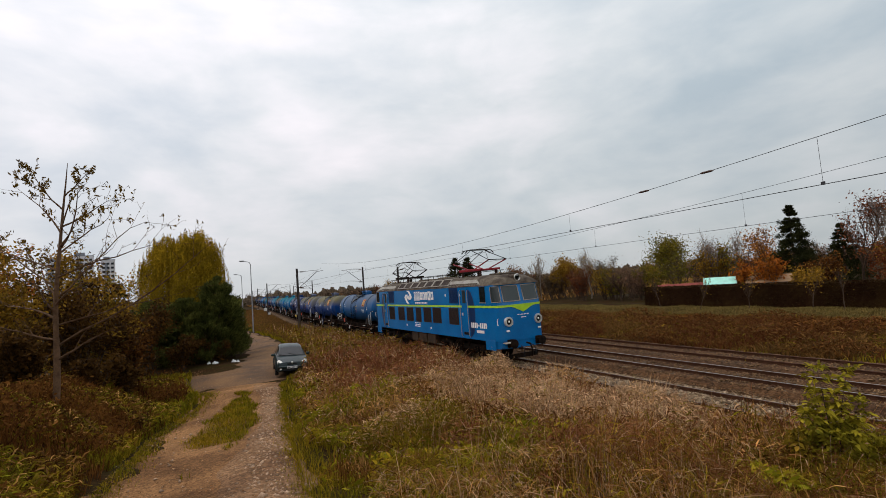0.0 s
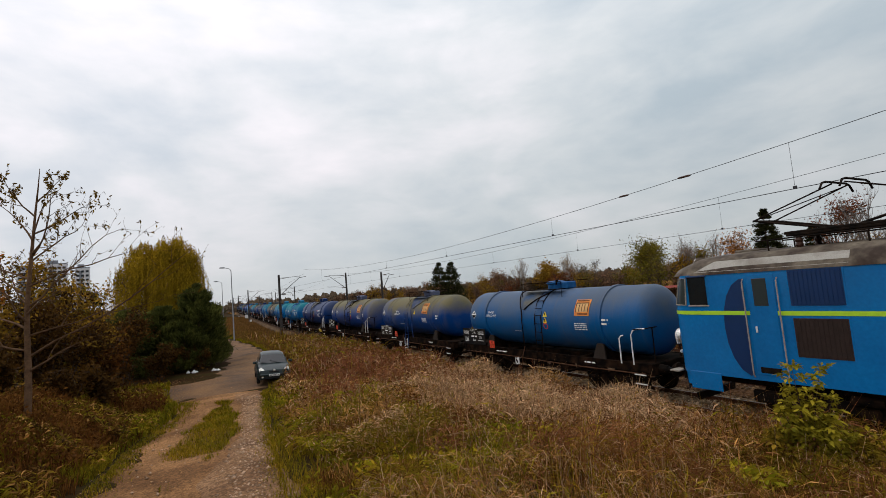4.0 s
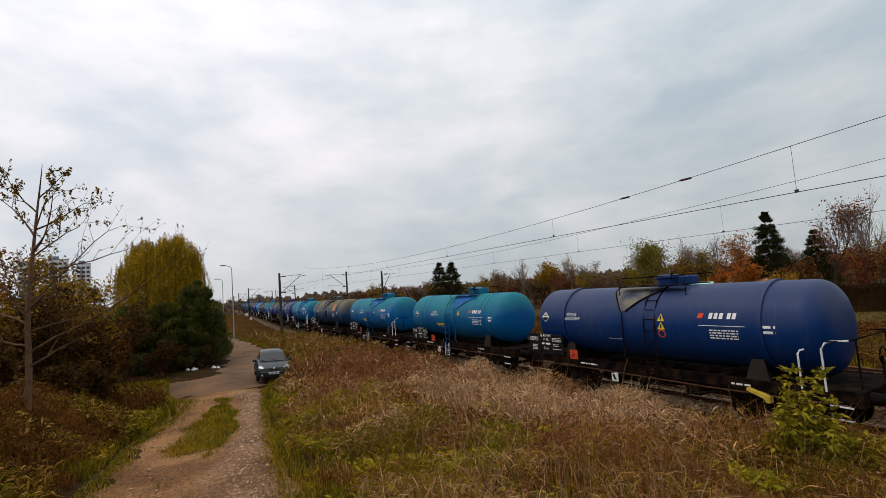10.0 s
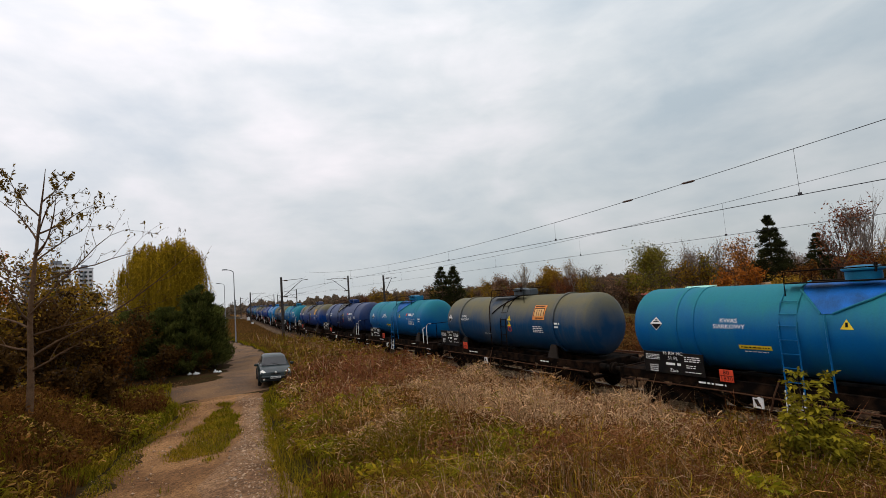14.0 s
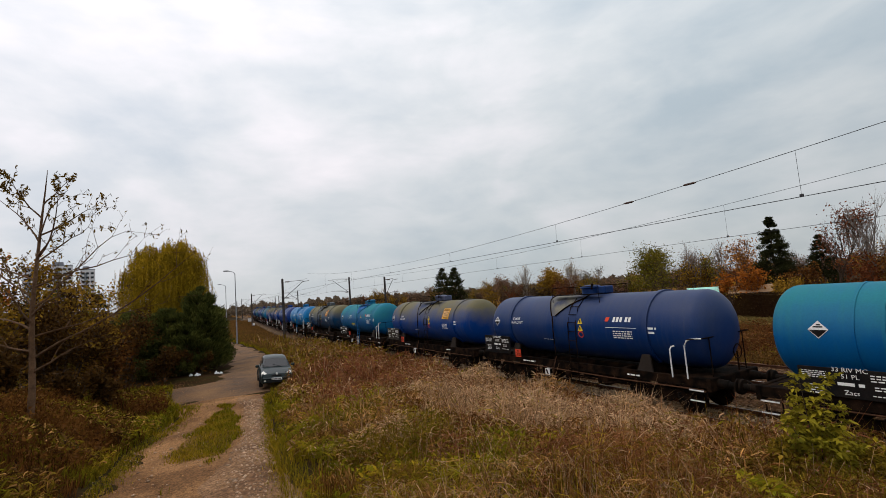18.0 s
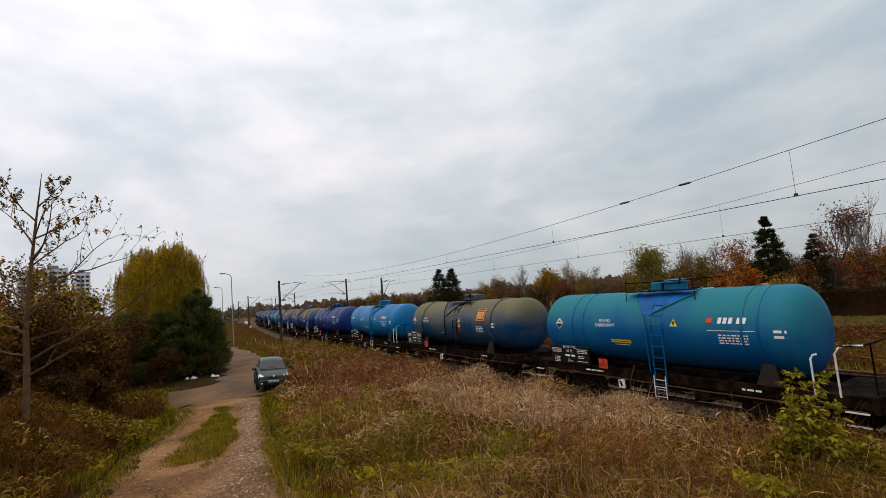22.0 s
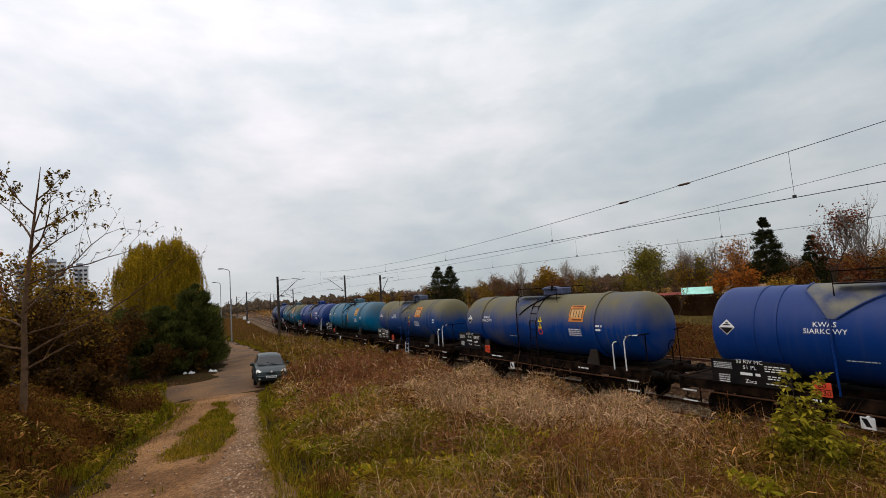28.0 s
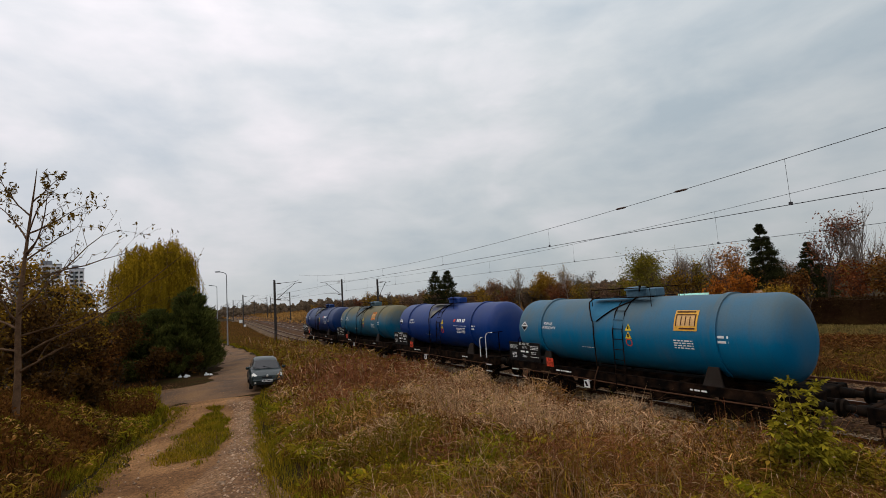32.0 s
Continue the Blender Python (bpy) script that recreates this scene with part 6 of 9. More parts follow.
M["support"] = material("dusty_support_paint", (0.026, 0.020, 0.016), rough=0.95, vary=0.3, scale=3, second=(0.018, 0.012, 0.008))
M["cream"] = material("cream_board_field", (0.70, 0.42, 0.17), rough=0.6, vary=0.15, bump=0)
M["chock"] = material("ochre_bracket_paint", (0.6, 0.42, 0.05), rough=0.7, vary=0.2)
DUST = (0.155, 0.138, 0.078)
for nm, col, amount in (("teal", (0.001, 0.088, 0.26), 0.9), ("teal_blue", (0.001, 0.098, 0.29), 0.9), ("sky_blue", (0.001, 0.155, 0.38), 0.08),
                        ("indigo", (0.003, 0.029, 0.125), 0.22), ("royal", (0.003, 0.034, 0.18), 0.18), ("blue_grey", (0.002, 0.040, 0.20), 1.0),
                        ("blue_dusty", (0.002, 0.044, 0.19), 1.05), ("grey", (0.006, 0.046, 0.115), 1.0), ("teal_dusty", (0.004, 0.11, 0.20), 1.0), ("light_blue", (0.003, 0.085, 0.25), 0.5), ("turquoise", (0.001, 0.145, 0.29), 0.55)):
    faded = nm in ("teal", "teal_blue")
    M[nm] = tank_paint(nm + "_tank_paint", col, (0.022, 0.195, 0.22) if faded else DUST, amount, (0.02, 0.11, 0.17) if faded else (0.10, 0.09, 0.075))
    M["hatch_" + nm] = material(nm + "_hatch_paint", (0.004, 0.135, 0.25) if faded else tuple(c * 0.55 + d * 0.45 for c, d in zip(col, DUST)) if amount > 0.5 else tuple(c * 0.95 for c in col), rough=0.5, vary=0.2, scale=3)
    stain = (0.10, 0.10, 0.085) if nm in ("blue_grey", "blue_dusty", "grey", "light_blue", "teal_dusty") else (0.17, 0.16, 0.12) if nm in ("indigo", "royal") else (0.008, 0.15, 0.56) if nm in ("teal", "teal_blue") else (0.02, 0.14, 0.24) if nm == "turquoise" else tuple(min(1, c * 1.05 + 0.012) for c in col)
    M["apron_" + nm] = material(nm + "_apron", stain, rough=0.6, vary=0.3, scale=1.6, second=tuple(c * 0.6 + 0.01 for c in col), second_at=0.52)

SPECS = [
    ("light_blue", "strap", "orange", False, True, "dusty light blue acid tank wagon with white handrails"),
    ("blue_dusty", "ring", "orange", True, False, "grimy blue acid tank wagon with a brown dusty top"),
    ("blue_grey", "strap", "orange", False, True, "blue acid tank wagon with grey dust and white handrails"),
    ("indigo", "strap", "owner", False, True, "deep indigo acid tank wagon, fairly clean"),
    ("teal", "ring", "owner", True, False, "teal acid tank wagon with a bright blue apron"),
    ("teal_blue", "ring", "owner", False, True, "turquoise acid tank wagon with white handrails"),
    ("grey", "strap", "orange", True, False, "grey-brown dusty acid tank wagon with an orange board"),
    ("teal_blue", "ring", "owner", False, True, "turquoise acid tank wagon with white handrails and ladder"),
    ("indigo", "strap", "owner", False, True, "indigo acid tank wagon with white handrails"),
    ("blue_grey", "strap", "orange", True, False, "dark blue acid tank wagon with an amber board"),
    ("teal", "ring", "owner", False, True, "teal acid tank wagon with white handrails"),
    ("grey", "strap", "orange", False, False, "grey dusty acid tank wagon with an orange board"),
    ("sky_blue", "ring", "owner", False, True, "bright blue acid tank wagon, freshly painted"),
    ("royal", "ring", "owner", False, False, "royal blue acid tank wagon"),
    ("blue_grey", "strap", "orange", False, True, "blue-grey acid tank wagon with an orange board"),
    ("blue_dusty", "ring", "orange", False, True, "blue acid tank wagon with a dusty tan top"),
    ("turquoise", "strap", "orange", True, False, "turquoise acid tank wagon with a brown dusty ridge"),
    ("royal", "strap", "owner", False, True, "royal blue acid tank wagon with white handrails"),
    ("teal_dusty", "strap", "orange", False, False, "teal and brown dusty acid tank wagon"),
    ("indigo", "strap", "owner", False, False, "dark indigo acid tank wagon, last of the train"),
]
PITCH, FIRST = 12.47, 43.75
WAGONS = [wagon(k + 2, FIRST + PITCH * k, s) for k, s in enumerate(SPECS)]

# ---- the parked car ----


def build_car():
    x, y = 4.66, 28.2
    g = float(ground_z(x, y)) + 0.05
    car = thing("car", pose(x, y, g, 0, 3.4, -6), "dark green small hatchback parked on the road verge", "car")
    # local axes: y towards the tail, the nose at y = -1.85; half width 0.83
    sec = [(-1.86, 0.30, 0.62, 0.62), (-1.80, 0.24, 0.74, 0.74), (-1.45, 0.22, 0.88, 0.81), (-0.95, 0.22, 0.98, 0.83), (0.2, 0.22, 0.98, 0.83), (1.2, 0.22, 0.98, 0.83), (1.7, 0.26, 0.96, 0.80), (1.82, 0.32, 0.9, 0.74)]
    rows = []
    for yy, lo, hi, w in sec:
        rows.append([(-w * 0.9, yy, lo), (-w, yy, lo + 0.12), (-w, yy, hi - 0.14), (-w * 0.93, yy, hi - 0.03), (-w * 0.5, yy, hi), (0, yy, hi + 0.02), (w * 0.5, yy, hi), (w * 0.93, yy, hi - 0.03), (w, yy, hi - 0.14), (w, yy, lo + 0.12), (w * 0.9, yy, lo)])
    body = Mesh().grid(rows)
    n = 11
    body.f.append(tuple(range(n)))
    body.f.append(tuple((len(rows) - 1) * n + k for k in range(n)))
    part("body", body, M["car_green"], car, smooth=35)
    cab = []
    for yy, hi, w in ((-0.95, 0.97, 0.74), (-0.25, 1.42, 0.60), (0.3, 1.50, 0.60), (1.1, 1.47, 0.59), (1.68, 1.2, 0.62), (1.76, 0.95, 0.68)):
        cab.append([(-w - (1.5 - hi) * 0.12, yy, 0.93), (-w, yy, hi - 0.08), (-w * 0.8, yy, hi), (0, yy, hi + 0.02), (w * 0.8, yy, hi), (w, yy, hi - 0.08), (w + (1.5 - hi) * 0.12, yy, 0.93)])
    part("roof", Mesh().grid(cab), M["car_green"], car, smooth=35)
    part("windscreen", Mesh().grid([[(-0.66, -0.90, 1.005), (0, -0.96, 1.02), (0.66, -0.90, 1.005)], [(-0.54, -0.33, 1.385), (0, -0.36, 1.41), (0.54, -0.33, 1.385)]]), M["glass"], car, "dark windscreen")
    for s in (-1, 1):
        for y0, y1, nm in ((-0.55, 0.28, "front"), (0.36, 1.15, "rear")):
            part("side_window", Mesh().add([(s * 0.765, y0, 0.99), (s * 0.765, y1, 0.99), (s * 0.64, y1, 1.37), (s * 0.64, max(y0 + 0.4, -0.1) if nm == "front" else y0, 1.37)], [(0, 1, 2, 3)]), M["glass"], car)
        hl = part("headlight", Mesh().add([(s * 0.42, -1.815, 0.62), (s * 0.74, -1.74, 0.64), (s * 0.76, -1.62, 0.80), (s * 0.66, -1.60, 0.88), (s * 0.46, -1.76, 0.74), (s * 0.6, -1.80, 0.72)], [(0, 1, 5), (1, 2, 5), (2, 3, 5), (3, 4, 5), (4, 0, 5)]), M["lens"], car, "clear headlamp")
        part("mirror", Mesh().box(s * 0.93, -0.55, 1.03, 0.2, 0.12, 0.14, 0.04), M["car_green"], car)
        part("fog_lamp", Mesh().lathe([(-1.88, 0.05), (-1.84, 0.06)], s * 0.58, 0.40, 10), M["lens"], car)
        for yw in (-1.18, 1.22):
            wh = part("wheel", Mesh().lathe([(s * 0.66, 0.2), (s * 0.66, 0.28), (s * 0.70, 0.3), (s * 0.81, 0.3), (s * 0.84, 0.27), (s * 0.84, 0.2)], 0, 0, 22, "x"), M["tyre"], car, "black tyre", 40, pose(0, yw, 0.3))
            part("rim", Mesh().lathe([(s * 0.80, 0.2), (s * 0.835, 0.19), (s * 0.82, 0.05), (s * 0.83, 0.01)], 0, 0, 18, "x"), M["chrome"], wh)
            part("wheel_arch", Mesh().tube([(s * 0.832, yw + 0.36 * math.cos(a), 0.3 + 0.36 * math.sin(a)) for a in np.linspace(0, math.pi, 11)], 0.03, 6), M["car_black"], car)
        part("wiper", Mesh().tube([(s * 0.3, -0.98, 1.0), (s * 0.3 - 0.45, -0.80, 1.13)], 0.012, 5), M["car_black"], car)
        part("door_handle", Mesh().box(s * 0.845, 0.1, 0.8, 0.03, 0.16, 0.03, 0.01), M["car_black"], car)
    part("grille", Mesh().box(0, -1.85, 0.66, 0.5, 0.05, 0.1, 0.02), M["car_black"], car)
    part("lower_grille", Mesh().box(0, -1.87, 0.36, 0.95, 0.05, 0.14, 0.02), M["car_black"], car)
    part("bumper", Mesh().box(0, -1.84, 0.5, 1.42, 0.14, 0.14, 0.05), M["car_green"], car)
    part("badge", Mesh().lathe([(-1.90, 0.01), (-1.885, 0.06), (-1.86, 0.06)], 0, 0.74, 12), M["chrome"], car)
    np_ = part("number_plate", Mesh().box(0, -1.925, 0.49, 0.52, 0.02, 0.11, 0.005), M["white"], car, "white plate with dark bars")
    part("plate_mark", Mesh().add([(u, -1.938, 0.49 + v) for i in range(7) for u, v in ((-0.22 + i * 0.065, -0.03), (-0.18 + i * 0.065, -0.03), (-0.18 + i * 0.065, 0.03), (-0.22 + i * 0.065, 0.03))], [tuple(range(4 * i, 4 * i + 4)) for i in range(7)]), M["board"], np_)


build_car()

# ---- plants: helpers ----
GEN = np.random.default_rng(7)


def blades(x, y, h, w, lean, kink=0.5, lift=0.0):
    """Grass blades as bent tapering ribbons; arrays in, vertices and triangles out."""
    n = len(x)
    z = ground_z(x, y) + lift
    a = GEN.uniform(0, 2 * np.pi, n)
    b = GEN.uniform(0, 2 * np.pi, n)
    dx, dy = np.cos(a) * lean * h, np.sin(a) * lean * h
    wx, wy = np.cos(b) * w / 2, np.sin(b) * w / 2
    v = np.empty((n, 5, 3), np.float32)
    v[:, 0] = np.stack([x - wx, y - wy, z - 0.03], 1)
    v[:, 1] = np.stack([x + wx, y + wy, z - 0.03], 1)
    m = 0.55
    v[:, 2] = np.stack([x + dx * kink * m - wx * 0.8, y + dy * kink * m - wy * 0.8, z + h * m], 1)
    v[:, 3] = np.stack([x + dx * kink * m + wx * 0.8, y + dy * kink * m + wy * 0.8, z + h * m], 1)
    v[:, 4] = np.stack([x + dx, y + dy, z + h * np.sqrt(np.clip(1 - (lean * 0.6) ** 2, 0.15, 1))], 1)
    i = np.arange(n)[:, None] * 5
    t = np.concatenate([i + np.array([[0, 1, 3]]), i + np.array([[0, 3, 2]]), i + np.array([[2, 3, 4]])])
    return v.reshape(-1, 3), t


def tufts(cx, cy, h, per, w, spread=0.1, lean=0.55):
    """Tussocks: blades that fan out from common roots."""
    n = len(cx)
    x0, y0 = np.repeat(cx, per), np.repeat(cy, per)
    hh = np.repeat(h, per) * GEN.uniform(0.45, 1.1, n * per)
    a = GEN.uniform(0, 2 * np.pi, n * per)
    r = np.repeat(np.broadcast_to(spread, (n,)), per) * np.sqrt(GEN.random(n * per))
    comb = np.repeat(GEN.uniform(0, 2 * np.pi, n), per)
    x, y = x0 + np.cos(a) * r, y0 + np.sin(a) * r
    v, t = blades(x, y, hh, np.repeat(w, per), np.zeros(n * per), 0.4)
    v = v.reshape(-1, 5, 3)
    out = lean * hh * GEN.uniform(0.1, 1.5, n * per)
    dx, dy = np.cos(a) * out + np.cos(comb) * hh * 0.3, np.sin(a) * out + np.sin(comb) * hh * 0.3
    v[:, 2:4, 0] += (dx * 0.3)[:, None]
    v[:, 2:4, 1] += (dy * 0.3)[:, None]
    v[:, 4, 0] += dx
    v[:, 4, 1] += dy
    v[:, 4, 2] -= np.minimum(np.hypot(dx, dy) * 0.45, hh * 0.6)
    return v.reshape(-1, 3), t


def leaves(c, size, aspect=0.5, up=0.0, out=None):
    """Small folded leaves with random turns about the points c."""
    n = len(c)
    a = GEN.normal(size=(n, 3))
    if out is not None:
        a = a * 0.55 + out
    a[:, 2] += up
    a /= np.linalg.norm(a, axis=1)[:, None]
    b = np.cross(a, GEN.normal(size=(n, 3)))
    b /= np.linalg.norm(b, axis=1)[:, None]
    s = (np.asarray(size) * GEN.uniform(0.6, 1.3, n))[:, None]
    v = np.stack([c - a * s, c + b * s * aspect, c + a * s, c - b * s * aspect], 1).reshape(-1, 3)
    i = np.arange(n)[:, None] * 4
    return v, np.concatenate([i + np.array([[0, 1, 2]]), i + np.array([[0, 2, 3]])])


def curls(c, length, width, up=0.15):
    """Withered leaves: short ribbons that arch over."""
    n = len(c)
    d = GEN.normal(size=(n, 3)) * np.array([1, 1, 0.7])
    d[:, 2] += up
    d /= np.linalg.norm(d, axis=1)[:, None]
    side = np.cross(d, GEN.normal(size=(n, 3)))
    side /= np.linalg.norm(side, axis=1)[:, None]
    bend = np.cross(d, side) * GEN.uniform(-0.5, 0.5, (n, 1)) - np.array([0, 0, 0.25])
    L, w = np.asarray(length)[:, None], np.asarray(width)[:, None] / 2
    p0, p1, p2 = c - d * L / 2, c - bend * L * 0.3, c + d * L / 2 + bend * L * 0.35
    v = np.stack([p0 - side * w * 0.5, p0 + side * w * 0.5, p1 - side * w, p1 + side * w, p2], 1).reshape(-1, 3)
    i = np.arange(n)[:, None] * 5
    return v, np.concatenate([i + np.array([[0, 1, 3]]), i + np.array([[0, 3, 2]]), i + np.array([[2, 3, 4]])])


def joined(chunks):
    vs, ts, n = [], [], 0
    for v, t in chunks:
        vs.append(v)
        ts.append(t + n)
        n += len(v)
    return np.concatenate(vs), np.concatenate(ts)


def ribbons(p0, p1, r0, r1):
    """Thin twigs as three-sided sticks."""
    p0, p1 = np.asarray(p0, float), np.asarray(p1, float)
    n = len(p0)
    d = p1 - p0
    d /= np.linalg.norm(d, axis=1)[:, None] + 1e-9
    a = np.cross(d, np.tile([0.31, 0.52, 0.79], (n, 1)))
    a /= np.linalg.norm(a, axis=1)[:, None] + 1e-9
    b = np.cross(d, a)
    v = []
    for p, r in ((p0, r0), (p1, r1)):
        r = np.broadcast_to(np.asarray(r, float), (n,))[:, None]
        for k in range(3):
            v.append(p + (a * math.cos(2.0944 * k) + b * math.sin(2.0944 * k)) * r)
    v = np.stack(v, 1).reshape(-1, 3)
    i = np.arange(n)[:, None] * 6
    t = []
    for k in range(3):
        q = (k + 1) % 3
        t += [i + np.array([[k, q, 3 + q]]), i + np.array([[k, 3 + q, 3 + k]])]
    return v, np.concatenate(t)


def branching(seed, height, spread, levels, kids, trunk_r, first=0.3, rise=0.5, wander=0.12, shrink=0.62, limb=0.36):
    """Limbs of a tree as (start, end, r0, r1) sticks and the points where leaves sit."""
    rng = random.Random(seed)
    sticks, tips = [], []

    def run(p, d, length, r, level):
        steps = 5 if level == 0 else 3
        pts = [p]
        for s in range(steps):
            d = (d + Vector((rng.gauss(0, wander), rng.gauss(0, wander), rng.gauss(0, wander) + (0.06 if level else 0)))).normalized()
            q = pts[-1] + d * length / steps
            thin = 0.6 if level else 0.78
            f0, f1 = 1 - s / steps * thin, 1 - (s + 1) / steps * thin
            sticks.append((pts[-1], q, r * f0, r * f1, level))
            pts.append(q)
            if level >= levels - 1:
                tips.append(q)
        if level == 0:
            sticks.append((pts[-1], pts[-1] + (d + Vector((0.12, 0.1, 0))) * length * 0.16, r * 0.22, r * 0.05, 0))
        if level < levels:
            for k in range(kids[min(level, len(kids) - 1)]):
                u = first + (1 - first) * rng.random() if level == 0 else 0.25 + 0.75 * rng.random()
                i = min(int(u * steps), steps - 1)
                at = pts[i].lerp(pts[i + 1], u * steps - i)
                a = rng.uniform(0, 2 * math.pi)
                side = Vector((math.cos(a), math.sin(a), 0))
                nd = (side * spread + Vector((0, 0, rise)) + d * 0.45).normalized()
                run(at, nd, length * shrink * rng.uniform(0.7, 1.1) * (1.15 - 0.5 * u if level == 0 else 1), r * (limb if level == 0 else 0.5), level + 1)

    run(Vector((0, 0, 0)), Vector((0, 0, 1)), height, trunk_r, 0)
    return sticks, tips


def stick_soup(sticks, lo, hi):
    s = [q for q in sticks if lo <= q[4] <= hi]
    return ribbons([tuple(q[0]) for q in s], [tuple(q[1]) for q in s], np.array([q[2] for q in s]), np.array([max(q[3], 0.004) for q in s]))


def trunk_mesh(sticks, upto=1):
    m = Mesh()
    for a, b, r0, r1, lv in sticks:
        if lv <= upto:
            m.tube([a, b], [r0, r1], 8 if lv == 0 else 6, caps=False)
    return m


def tree(name, at, label, category, height, spread, levels, kids, trunk_r, leaf_mat, leaf_size, per_tip, seed, bark="bark", scatter=0.35, aspect=0.5, first=0.3, rise=0.5, group="", up=0.0, shrink=0.62, turn=0.0, twig=1.0):
    x, y = at
    sticks, tips = branching(seed, height * 0.72, spread, levels, kids, trunk_r, first, rise, shrink=shrink)
    top = max(max(q[1].z for q in sticks), 0.1)
    k = height / top
    sticks = [(a * k, b * k, r0 * twig if lv > 1 else r0, r1 * twig if lv > 1 else r1, lv) for a, b, r0, r1, lv in sticks]
    tips = [t * k for t in tips]
    t = thing(name, pose(x, y, float(ground_z(x, y)) - 0.05, 0, 0, turn), label, category, group)
    part("trunk", trunk_mesh(sticks), M[bark], t, smooth=60)
    tagged(part("branchwork", soup("branchwork", *stick_soup(sticks, 2, 9), M[bark]), M[bark], t), kind="stuff")
    if per_tip > 0 and tips:
        c = np.repeat(np.array([tuple(p) for p in tips]), max(1, int(per_tip)), 0)
        if per_tip < 1:
            c = c[GEN.random(len(c)) < per_tip]
        c = c + GEN.normal(size=c.shape) * scatter * np.array([1, 1, 0.75])
        c[:, 2] = np.maximum(c[:, 2], 0.1)
        part("crown", soup("crown", *leaves(c, leaf_size, aspect, up), M[leaf_mat]), M[leaf_mat], t)
    return t


leaf("leaf_brown", (0.16, 0.07, 0.025), (0.34, 0.20, 0.09), 0.5)

# ---- the rough field: grass and weeds ----


def path_right(y):
    return np.interp(y, [-3, 8.7, 11.8, 15.9, 20.9, 24.6, 33, 39, 44.5, 51, 58, 66, 82], [1.45, 1.62, 1.98, 2.5, 3.2, 3.9, 5.6, 6.1, 6.8, 6.9, 6.5, 6.0, 4.4])


def path_left(y):
    return np.interp(y, [-3, 12, 14.7, 17.5, 19, 21.7, 23.6, 27], [-2.1, -1.9, -1.58, -1.5, -1.0, -0.2, 0.3, -0.2])


def scatter(n, x0, x1, y0, y1, near=0.0):
    x, y = GEN.uniform(x0, x1, n), GEN.uniform(y0, y1, n)
    if near:
        keep = GEN.random(n) < np.clip(near / np.hypot(x, y), 0.05, 1) ** 1.5
        x, y = x[keep], y[keep]
    return x, y


def clumpy(x, y, scale, cut, seed=0.0):
    """Keeps plants in drifts."""
    f = np.sin(x * scale + seed + 1.7 * np.sin(y * scale * 0.7 + seed)) + np.sin(y * scale * 1.3 + 2 * seed + 1.1 * np.sin(x * scale * 0.9))
    return f > cut


def lay(name, chunks, mat, label, category="grass"):
    ob = new(name, soup(name, *joined(chunks), M[mat]))
    return tagged(ob, label, category, kind="stuff")


def sized(x, y, lo, hi):
    return GEN.uniform(lo, hi, len(x))


def width_at(x, y, w):
    return w * np.clip(np.hypot(x, y) / 11, 0.8, 4.0)


